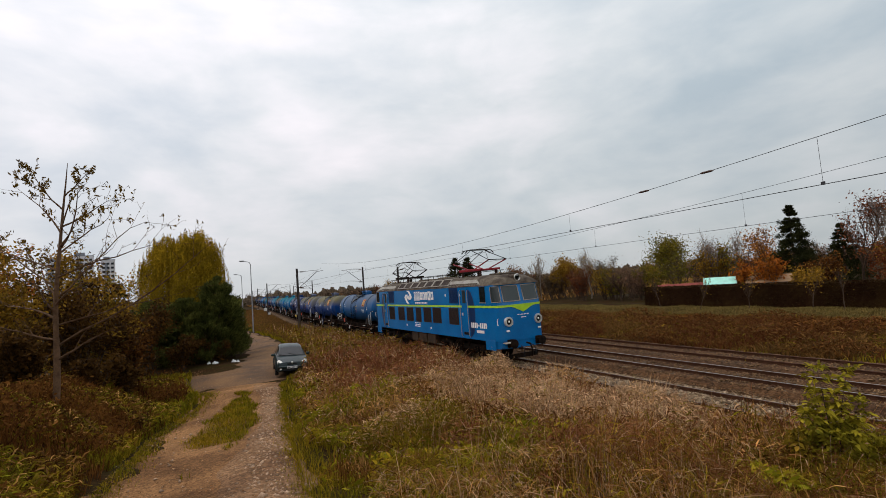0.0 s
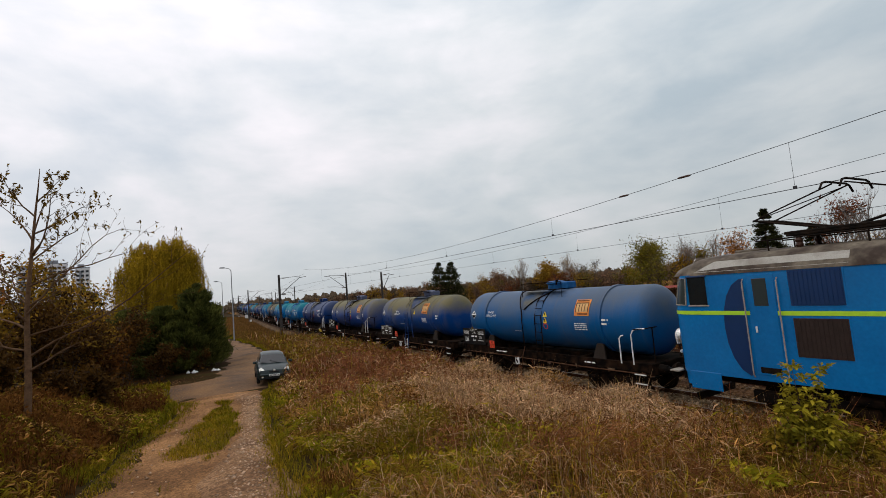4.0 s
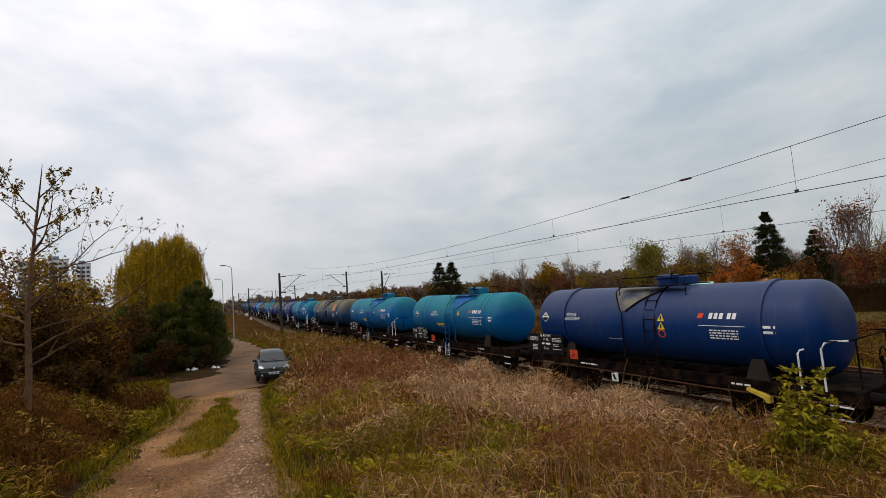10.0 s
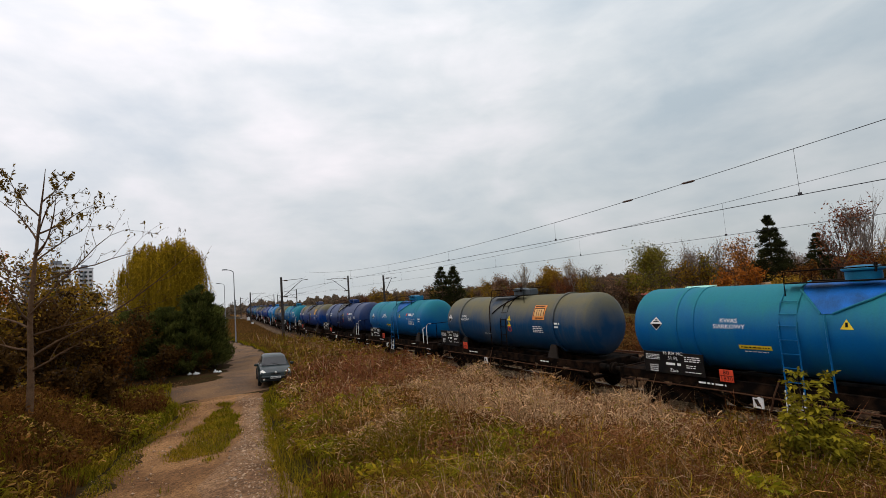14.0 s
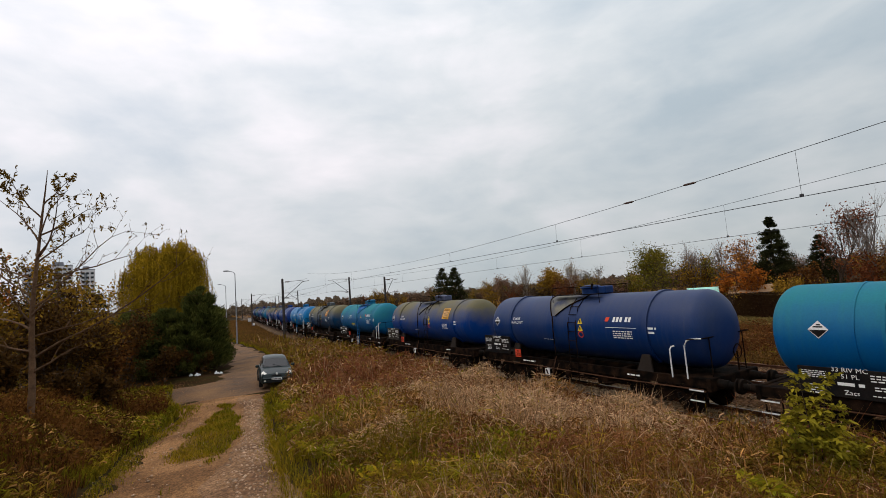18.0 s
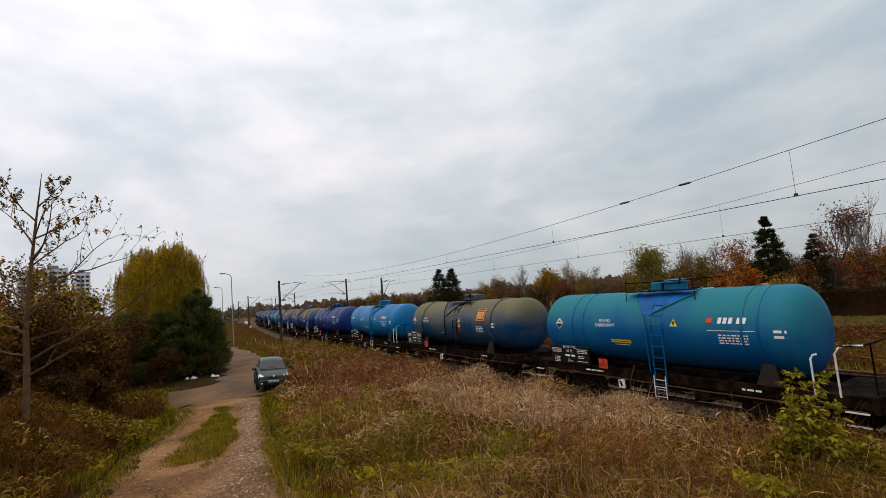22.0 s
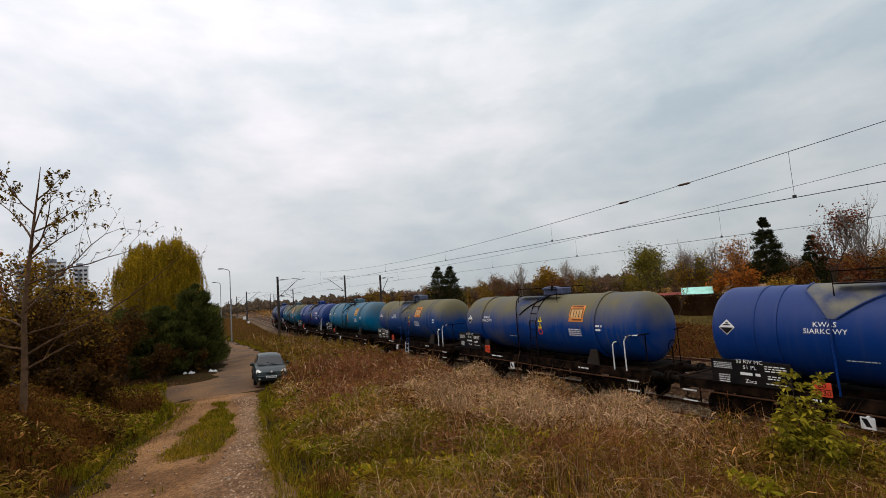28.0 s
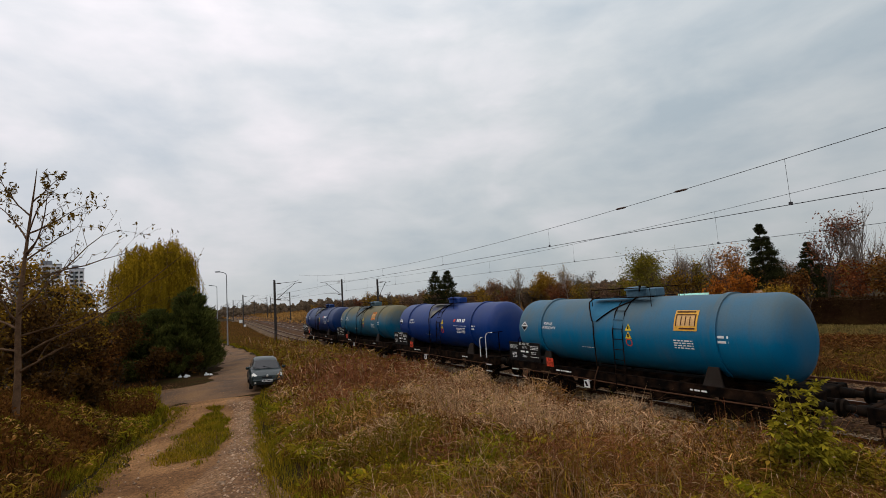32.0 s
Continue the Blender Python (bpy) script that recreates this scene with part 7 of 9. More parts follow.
def field():
    # dry tussocks over the whole field between path and line
    def dry(n, x0, x1, y0, y1, near, cut, seed, edge, lo, hi, per, w, mat, name, label, category="grass", lean=0.55, spread=0.12):
        x, y = scatter(n, x0, x1, y0, y1, near)
        k = (x > path_right(y) + edge + 0.3 * np.sin(y * 2)) & clumpy(x, y, 0.55, cut, seed)
        x, y = x[k], y[k]
        r = np.clip(np.hypot(x, y) / 11, 0.75, 4.0)
        lay(name, [tufts(x, y, sized(x, y, lo, hi), per, w * r, spread * r ** 0.5, lean)], mat, label, category)

    dry(6400, 1.8, 12.4, -8, 62, 13, -1.2, 0.0, 0.8, 0.3, 0.6, 11, 0.018, "straw_blades", "dry_grass", "tangled dry brown grass across the field")
    dry(8200, 1.8, 12.4, -8, 40, 13, -0.6, 3.3, 0.7, 0.25, 0.6, 11, 0.018, "dark_weed", "withered_grass", "dark withered grass between the tussocks")
    dry(2600, 1.8, 11, 2.5, 26, 12, 0.3, 5.2, 0.4, 0.2, 0.45, 12, 0.017, "green_grass", "olive_grass", "olive green grass among the straw")
    # the drifts of the field: what grows in each, where, and how far it spreads
    drifts = {"russet_weed": (0.035, [(7.5, 27.5, 2.0), (9.8, 26, 2.5), (11.3, 24, 2.5), (11, 29, 3), (6.6, 24, 1.5), (5.6, 6.2, 0.5), (6.2, 5.6, 0.7), (4.2, 7.6, 0.4), (6.8, 6.6, 0.6), (8.6, 21, 1.4), (7.5, 22, 1.5), (9.0, 19, 1.4), (6.0, 19.5, 1.2), (8.0, 25, 2.0), (5.2, 17.5, 0.8)]),
              "pale_straw": (0.15, [(8.6, 7.0, 1.2), (7.2, 9.0, 1.2), (11.5, 16.5, 3), (10.5, 12, 2.5), (11.7, 10, 2.2), (11.5, 7.8, 2), (7.6, 16.3, 1.2), (9.3, 10, 1.9), (8.2, 13.5, 1.8), (4.2, 10.2, 0.6)]),
              "weed_leaf": (0.06, [(2.6, 7.2, 0.6), (3.1, 14.5, 0.9), (2.8, 11, 0.9), (4.7, 14, 0.7), (5.4, 11.5, 0.7), (2.0, 8.8, 0.8), (4.8, 6.9, 0.55), (7.2, 5.1, 0.5), (10.5, 3.9, 0.7), (9.6, 3.2, 0.6), (3.6, 6.6, 0.4)]),
              "straw_blades": (0.2, [(10.0, 4.9, 0.8), (9, 5.2, 0.8), (11.9, 13, 1.0), (7.5, 7.3, 0.8), (4.4, 12.2, 0.8), (4.2, 15.8, 0.9), (6.6, 14.2, 0.8)]),
              "olive_weed": (0.12, [(3.2, 8.8, 1.0), (3.0, 7.5, 0.8), (4.0, 9.0, 0.8), (10.6, 5.2, 1.2), (10.8, 4.2, 1.2), (9, 4.0, 1.0), (3.5, 12.5, 0.9), (8.0, 3.6, 1.0), (5.0, 9.6, 0.6)]),
              "dark_weed": (0.14, [(5.3, 8.7, 0.6), (7.5, 4.6, 0.7), (6.9, 8.0, 0.7), (10, 6, 0.6), (8.8, 8.6, 0.5), (6.0, 12.6, 0.6)])}
    kinds = list(drifts)

    def sorted_out(x, y):
        w = []
        for k in kinds:
            base, spots = drifts[k]
            if k in ("dark_weed", "russet_weed", "olive_weed"):
                base = base + (0.8 if k == "dark_weed" else 0.36 if k == "russet_weed" else 0.25) * ease(4.5, 6.5, x) * (1 - ease(6.5, 9.5, y))
            if k in ("dark_weed", "olive_weed", "weed_leaf"):
                base = base + (0.45 if k != "weed_leaf" else 0.12) * ease(23, 30, y)
            w.append(base + sum((1.5 if k == "weed_leaf" else 2.6) * np.exp(-((x - a) ** 2 + (y - b) ** 2) / (2 * (0.6 * r) ** 2)) for a, b, r in spots))
        w = np.cumsum(np.array(w), 0)
        u = GEN.random(len(x)) * w[-1]
        return (u[None] > w).sum(0)

    def stand_height(x, y):
        lump = np.sin(x * 1.7 + 1.5 * np.sin(y * 0.9)) + np.sin(y * 1.45 + 1.3 * np.sin(x * 1.1 + 2)) + 0.6 * np.sin(x * 3.7 + y * 2.9)
        h = 0.50 + 0.21 * lump + 0.16 * ease(5.5, 8, x) * ease(7, 11, y)
        return h + 0.3 * ease(8.5, 11, x) + 0.3 * ease(8.5, 10, x) * (1 - ease(5.2, 7.0, y)) - 0.25 * ease(11.6, 12.9, x) - 0.2 * (1 - ease(0.6, 1.8, x - path_right(y)))

    said = {"russet_weed": "reddish-brown dock and goldenrod", "pale_straw": "pale bleached goldenrod and grass", "weed_leaf": "yellow-green leafy weeds", "straw_blades": "tan dry grass", "olive_weed": "dull olive weeds", "dark_weed": "dark withered weeds"}
    # curled withered leaves all through the stand
    x, y = scatter(400000, 1.9, 12.9, 2.4, 48, 8.5)
    k = (x > path_right(y) + 0.5 + 0.3 * np.sin(y * 2)) & (clumpy(x, y, 2.1, -0.75, 1.9) | (GEN.random(len(x)) < 0.35))
    x, y = x[k], y[k]
    kind = sorted_out(x, y)
    r = np.clip(np.hypot(x, y) / 11, 0.6, 3.0)
    z = ground_z(x, y) + stand_height(x, y) * np.sqrt(GEN.uniform(0.05, 1.1, len(x)))
    for i, name in enumerate(kinds):
        q = kind == i
        n = q.sum()
        size = GEN.uniform(0.08, 0.3, n) * np.sqrt(r[q]) * (1.7 - 0.7 * ease(0.6, 1.0, r[q]))
        lay("curled_weeds", [curls(np.stack([x[q], y[q], z[q]], 1), size, GEN.uniform(0.011, 0.03, n) * np.minimum(r[q], r[q] ** 0.6) * (0.65 + 0.35 * ease(0.6, 1.0, r[q])) * (1.25 if name == "weed_leaf" else 1.0))], name, said[name] + " in drifts across the field", "weeds")
    # upright and leaning stalks
    x, y = scatter(120000, 1.9, 12.7, 2.4, 60, 9)
    k = (x > path_right(y) + 0.8)
    x, y = x[k], y[k]
    kind = sorted_out(x, y)
    h = stand_height(x, y) * GEN.uniform(0.7, 1.5, len(x))
    lean = GEN.uniform(0.05, 1.0, len(x)) ** 1.5
    for i, name in enumerate(kinds):
        q = kind == i
        lay("standing_stalks", [blades(x[q], y[q], h[q], width_at(x[q], y[q], 0.015), lean[q] * 1.2, 0.5)], name, "bent stalks of " + said[name], "weeds")
    # long thin pale stalks that lean across the rest
    x, y = scatter(900, 3.2, 12.2, 3.4, 34, 12)
    k = x > path_right(y) + 1.0
    x, y = x[k], y[k]
    n = len(x)
    p0 = np.stack([x, y, ground_z(x, y) + 0.05], 1)
    a = GEN.uniform(0, 2 * np.pi, n)
    out = GEN.uniform(0.1, 0.9, n)
    p1 = p0 + np.stack([np.cos(a) * out, np.sin(a) * out, GEN.uniform(0.75, 1.25, n) * np.sqrt(1 - (out * 0.6) ** 2)], 1)
    mid_ = (p0 + p1) / 2 + np.stack([np.zeros(n), np.zeros(n), GEN.uniform(0.02, 0.14, n)], 1)
    wide = 0.0042 * np.clip(np.hypot(x, y) / 11, 0.6, 3.0)
    lay("leaning_stalks", [ribbons(p0, mid_, wide, wide * 0.85), ribbons(mid_, p1, wide * 0.85, wide * 0.5)], "pale_straw", "long thin pale stalks leaning across the weeds", "weeds")
    # stiff branching stalks that overtop the stand
    x, y = scatter(1500, 3.0, 12.4, 3, 40, 9)
    k = (x > path_right(y) + 1.2)
    x, y = x[k], y[k]
    n = len(x)
    h = stand_height(x, y) + GEN.uniform(0.1, 0.45, n)
    p0 = np.stack([x, y, ground_z(x, y)], 1)
    p1 = p0 + np.stack([GEN.normal(0, 0.12, n), GEN.normal(0, 0.12, n), h], 1)
    b0 = np.repeat(p0 + (p1 - p0) * 0.6, 5, 0) + np.repeat(p1 - p0, 5, 0) * GEN.uniform(0, 0.36, (n * 5, 1))
    b1 = b0 + np.stack([GEN.normal(0, 0.09, n * 5), GEN.normal(0, 0.09, n * 5), GEN.uniform(0.02, 0.16, n * 5)], 1)
    wide = 0.0045 * np.clip(np.hypot(x, y) / 11, 0.6, 3.0)
    lay("branching_stalks", [ribbons(p0, p1, wide, wide * 0.6), ribbons(b0, b1, np.repeat(wide * 0.7, 5), np.repeat(wide * 0.4, 5))], "russet_weed", "stiff brown branching stalks above the weeds", "weeds")
    # the dark tangle right beside and under the ballast edge
    x, y = scatter(12000, 11.4, 13.62, 3.2, 60, 17)
    r = np.clip(np.hypot(x, y) / 11, 0.75, 4.0)
    lay("trackside_tangle", [tufts(x, y, sized(x, y, 0.3, 0.72), 10, 0.016 * r, 0.14, 0.6)], "dark_weed", "dark withered grass along the ballast edge")
    # dry thicket that hides the ballast foot: tall leaning stalks with seed heads
    for n, mat, seed, lo, hi in ((5200, "pale_straw", 2.0, 0.5, 1.0), (5200, "dark_weed", 4.4, 0.5, 1.05), (2600, "russet_weed", 6.1, 0.55, 1.1)):
        x, y = scatter(n, 9.2, 13.0, 3.2, 48, 15)
        k = clumpy(x, y, 0.8, -0.7, seed)
        x, y = x[k], y[k]
        r = np.clip(np.hypot(x, y) / 11, 0.75, 3.0)
        h = sized(x, y, lo, hi) * (1 - 0.35 * ease(11.8, 13.0, x))
        g0 = blades(np.repeat(x, 4) + GEN.normal(0, 0.08, len(x) * 4), np.repeat(y, 4) + GEN.normal(0, 0.08, len(x) * 4), np.repeat(h, 4) * GEN.uniform(0.6, 1.1, len(x) * 4), np.repeat(0.011 * r, 4), GEN.uniform(0.05, 0.8, len(x) * 4))
        c = np.repeat(np.stack([x, y, ground_z(x, y) + h * 0.85], 1), 7, 0) + GEN.normal(size=(len(x) * 7, 3)) * np.array([0.12, 0.12, 0.13])
        lay("trackside_thicket", [g0, leaves(c, 0.026 * np.repeat(np.sqrt(r), 7), 0.45)], mat, said[mat] + " standing tall along the line", "weeds")
    # green grass along the path, in the strip between its tracks and on the bank
    g = []
    x, y = scatter(60000, 1.3, 8.0, 3, 40, 12)
    d = x - path_right(y)
    k = (d > -0.08) & (d < 0.55 + 0.65 * GEN.random(len(x)) ** 2 + 0.2 * np.sin(y * 1.7))
    x, y = x[k], y[k]
    g.append(blades(x, y, sized(x, y, 0.1, 0.34), width_at(x, y, 0.014), sized(x, y, 0.2, 1.0)))
    x, y = scatter(52000, -1.2, 2.5, 4, 23.5)
    lo = np.interp(y, [5, 11.6, 13.4, 15.8, 18, 20.7, 22.5], [-0.7, -0.7, -0.55, -0.35, 0.15, 0.95, 1.5])
    hi = np.interp(y, [5, 9.5, 11.7, 12.7, 14.5, 16.6, 21.4, 23], [-0.5, -0.4, -0.1, 0.6, 1.2, 1.7, 2.1, 2.0])
    lo = lo + 0.12 * np.sin(y * 2.3) + 0.08 * np.sin(y * 5.1)
    hi = hi + 0.1 * np.sin(y * 1.9 + 1) + 0.07 * np.sin(y * 4.7)
    lo = lo + 0.35 * np.abs(GEN.normal(size=len(x))) * (y < 19)
    hi = hi - 0.12 * np.abs(GEN.normal(size=len(x)))
    k = (x > lo) & (x < hi) & ((y > 14.0) | clumpy(x, y, 2.6, 1.1, 0.3))
    x, y = x[k], y[k]
    g.append(blades(x, y, sized(x, y, 0.05, 0.2), width_at(x, y, 0.014), sized(x, y, 0.2, 1.0)))
    x, y = scatter(110000, -11, 0.3, 3, 33, 13)
    k = x < path_left(y) - 0.12
    x, y = x[k], y[k]
    k = clumpy(x, y, 0.6, -0.9, 0.8)
    g.append(blades(x[k], y[k], sized(x[k], y[k], 0.12, 0.4), width_at(x[k], y[k], 0.019), sized(x[k], y[k], 0.3, 1.1)))
    # sparse fringe over the path's edges
    y = GEN.uniform(4, 25, 9000)
    side = GEN.random(9000) < 0.5
    x = np.where(side, path_right(y) - np.abs(GEN.normal(0, 0.16, 9000)), path_left(y) + np.abs(GEN.normal(0, 0.28, 9000)))
    g.append(blades(x, y, sized(x, y, 0.04, 0.16), width_at(x, y, 0.013), sized(x, y, 0.3, 1.2)))
    lay("green_grass", g, "green_grass", "short green grass along the path")
    y = GEN.uniform(5, 34, 5200)
    x = np.where(GEN.random(5200) < 0.5, path_left(np.minimum(y, 27)) + np.abs(GEN.normal(0, 0.5, 5200)), GEN.uniform(-1.6, 3.0, 5200))
    x = np.where(x < path_right(y), x, path_right(y) - 0.1)
    c = np.stack([x, y, ground_z(x, y) + 0.065], 1)
    v, t = leaves(c, 0.03, 0.6)
    v[:, 2] = np.repeat(c[:, 2], 4) + (v[:, 2] - np.repeat(c[:, 2], 4)) * 0.3
    lay("leaf_litter", [(v, t)], "leaf_brown", "fallen brown leaves scattered over the path", "leaves")
    # darker, taller weeds on the bank under the tree
    x, y = scatter(70000, -12, -0.5, 3, 33, 16)
    k = (x < path_left(y) - 0.5) & clumpy(x, y, 0.5, -0.8, 5.0)
    x, y = x[k], y[k]
    h = sized(x, y, 0.25, 0.75)
    c = np.stack([x, y, ground_z(x, y) + h * 0.6], 1)
    c = np.repeat(c[::2], 4, 0)
    c = c + GEN.normal(size=c.shape) * np.array([0.09, 0.09, 0.13])
    xb, yb = scatter(11500, -10, -1.0, -6, 30, 13)
    k = xb < path_left(yb) - 0.2
    xb, yb = xb[k], yb[k]
    rb = np.clip(np.hypot(xb, yb) / 11, 0.75, 3.0)
    pick = clumpy(xb, yb, 0.7, 0.1, 2.7)
    lay("bank_grass", [tufts(xb[~pick], yb[~pick], sized(xb[~pick], yb[~pick], 0.2, 0.5), 12, 0.015 * rb[~pick], 0.12, 0.6)], "green_grass", "yellow-green grass tussocks on the bank")
    lay("bank_straw", [tufts(xb[pick], yb[pick], sized(xb[pick], yb[pick], 0.25, 0.6), 12, 0.015 * rb[pick], 0.12, 0.5)], "dark_weed", "brown withered tussocks on the bank")
    lay("bank_weeds", [blades(x, y, h, width_at(x, y, 0.016), sized(x, y, 0.1, 0.8)), leaves(c, 0.06, 0.5)], "dark_weed", "dark green-brown weeds on the bank", "weeds")
    # leafy green weeds among the dry grass
    x, y = scatter(5000, 1.8, 9.5, 3.5, 24, 12)
    k = (x > path_right(y) + 0.3) & (clumpy(x, y, 0.75, 0.75, 3.0) | ((y < 9.5) & (GEN.random(len(x)) < 0.12)))
    x, y = x[k], y[k]
    c = np.stack([x, y, ground_z(x, y)], 1)
    r = np.repeat(c, 9, 0)
    ang = GEN.uniform(0, 2 * np.pi, len(r))
    rad = GEN.uniform(0.03, 0.16, len(r))
    r = r + np.stack([np.cos(ang) * rad, np.sin(ang) * rad, GEN.uniform(0.12, 0.42, len(r))], 1)
    out = np.stack([np.cos(ang), np.sin(ang), np.full(len(r), 0.5)], 1)
    lay("leafy_weeds", [leaves(r, 0.075, 0.33, 0.1, out), blades(x, y, sized(x, y, 0.2, 0.45), np.full(len(x), 0.012), sized(x, y, 0.1, 0.5))], "weed_leaf", "yellow-green leafy weeds among the dry grass", "weeds")
    # leafy plants on the bank's edge beside the path
    x, y = scatter(140000, -9, -0.6, 3, 30, 11)
    k = (x < path_left(y) - 0.15) & clumpy(x, y, 0.9, -0.5, 1.4)
    x, y = x[k], y[k]
    lump = np.sin(x * 2.1 + 1.2 * np.sin(y * 1.3)) + np.sin(y * 1.9 + x)
    z = ground_z(x, y) + (0.42 + 0.14 * lump) * np.sqrt(GEN.uniform(0.02, 1.1, len(x)))
    u = GEN.random(len(x)) + 0.25 * lump
    far = np.clip(np.hypot(x, y) / 11, 0.7, 3.0)
    for lo, hi, mt, said_ in ((-9, 0.42, "weed_leaf", "yellow-green leafy plants on the bank"), (0.42, 0.85, "olive_weed", "dull olive plants on the bank"), (0.85, 1.02, "straw_blades", "tan dry grass on the bank"), (1.02, 9, "bramble_leaf", "dark brown weeds on the bank")):
        q = (u >= lo) & (u < hi)
        n = q.sum()
        lay("bank_weeds", [curls(np.stack([x[q], y[q], z[q]], 1), GEN.uniform(0.08, 0.26, n) * np.sqrt(far[q]), GEN.uniform(0.015, 0.034, n) * far[q])], mt, said_, "weeds")
    # the verge far along the line, and the far side of the railway
    x, y = scatter(90000, 3.0, 12.2, 36, 170)
    x = x + bend(y) * ease(3.0, 9.0, x)
    k = x > path_right(np.minimum(y, 80)) + 0.3
    x, y = x[k], y[k]
    lay("verge_grass", [blades(x, y, sized(x, y, 0.2, 0.6), width_at(x, y, 0.012), sized(x, y, 0.2, 1.0))], "far_straw", "brown grass on the railway verge")
    x, y = scatter(60000, 3.0, 10.8, 28, 90)
    k = (x > path_right(np.minimum(y, 80)) + 0.1) & clumpy(x, y, 0.35, -0.35, 6)
    x, y = x[k], y[k]
    lay("verge_green_grass", [blades(x, y, sized(x, y, 0.15, 0.4), width_at(x, y, 0.012), sized(x, y, 0.2, 1.0))], "green_grass", "greenish grass patches on the verge")
    x, y = scatter(130000, 24.6, 43.2, 4, 75)
    h = (sized(x, y, 0.15, 0.4) + 0.22 * clumpy(x, y, 0.3, 0.1, 7)) * (1 - 0.85 * ease(33.5, 36, x))
    k = clumpy(x, y, 0.33, -0.1, 8)
    lay("far_side_grass", [blades(x[k], y[k], h[k], width_at(x[k], y[k], 0.012), sized(x[k], y[k], 0.3, 1.3))], "far_straw", "brown dry grass beyond the tracks")
    lay("far_side_weeds", [blades(x[~k], y[~k], h[~k] * 1.1, width_at(x[~k], y[~k], 0.012), sized(x[~k], y[~k], 0.3, 1.1))], "far_russet", "russet weeds beyond the tracks", "weeds")
    x, y = scatter(9000, 24.4, 27.5, 8, 60)
    k = clumpy(x, y, 0.3, 0.6, 9)
    x, y = x[k], y[k]
    lay("far_side_green", [blades(x, y, sized(x, y, 0.2, 0.6), width_at(x, y, 0.012), sized(x, y, 0.1, 0.7))], "weed_leaf", "yellow-green weeds at the foot of the far bank", "weeds")
    x, y = scatter(48000, 24.8, 34.6, 4, 62)
    lump = np.sin(x * 0.9 + 1.4 * np.sin(y * 0.5)) + np.sin(y * 0.7 + 1.2 * np.sin(x * 0.6))
    z = ground_z(x, y) + (0.42 + 0.2 * lump) * np.sqrt(GEN.uniform(0.02, 1.1, len(x)))
    u = GEN.random(len(x)) + 0.28 * lump
    for lo, hi, mt, said_ in ((-9, 0.1, "olive_weed", "olive weeds on the slope beyond the tracks"), (0.1, 0.55, "far_straw", "brown grass on the slope beyond the tracks"), (0.55, 0.95, "far_russet", "russet weeds on the slope beyond the tracks"), (0.95, 9, "dark_weed", "withered weeds on the slope beyond the tracks")):
        q = (u >= lo) & (u < hi)
        n = q.sum()
        lay("slope_weeds", [curls(np.stack([x[q], y[q], z[q]], 1), GEN.uniform(0.15, 0.45, n), GEN.uniform(0.03, 0.07, n))], mt, said_, "weeds")
    x, y = scatter(60000, 34.8, 43.2, 4, 60)
    lay("garden_verge_grass", [blades(x, y, sized(x, y, 0.06, 0.2), width_at(x, y, 0.014), sized(x, y, 0.2, 1.0))], "verge_olive", "short grey-green grass before the hedge")
    x, y = scatter(70000, 26, 140, 60, 330)
    lay("meadow_grass", [blades(x, y, sized(x, y, 0.3, 0.9), width_at(x, y, 0.02), sized(x, y, 0.1, 0.8))], "straw_blades", "dry meadow grass far beyond the line")
    x, y = scatter(5000, 11.9, 24.5, 3, 60, 14)
    k = (np.abs(x - RAIL_X) > 0.2) & clumpy(x, y, 0.8, 0.9, 1) & ((x > 20) | (x < 13.2))
    x, y = x[k], y[k]
    lay("track_weeds", [blades(x, y, sized(x, y, 0.08, 0.3), width_at(x, y, 0.01), sized(x, y, 0.2, 0.9), lift=0.2)], "weed_leaf", "small weeds growing through the ballast", "weeds")


field()


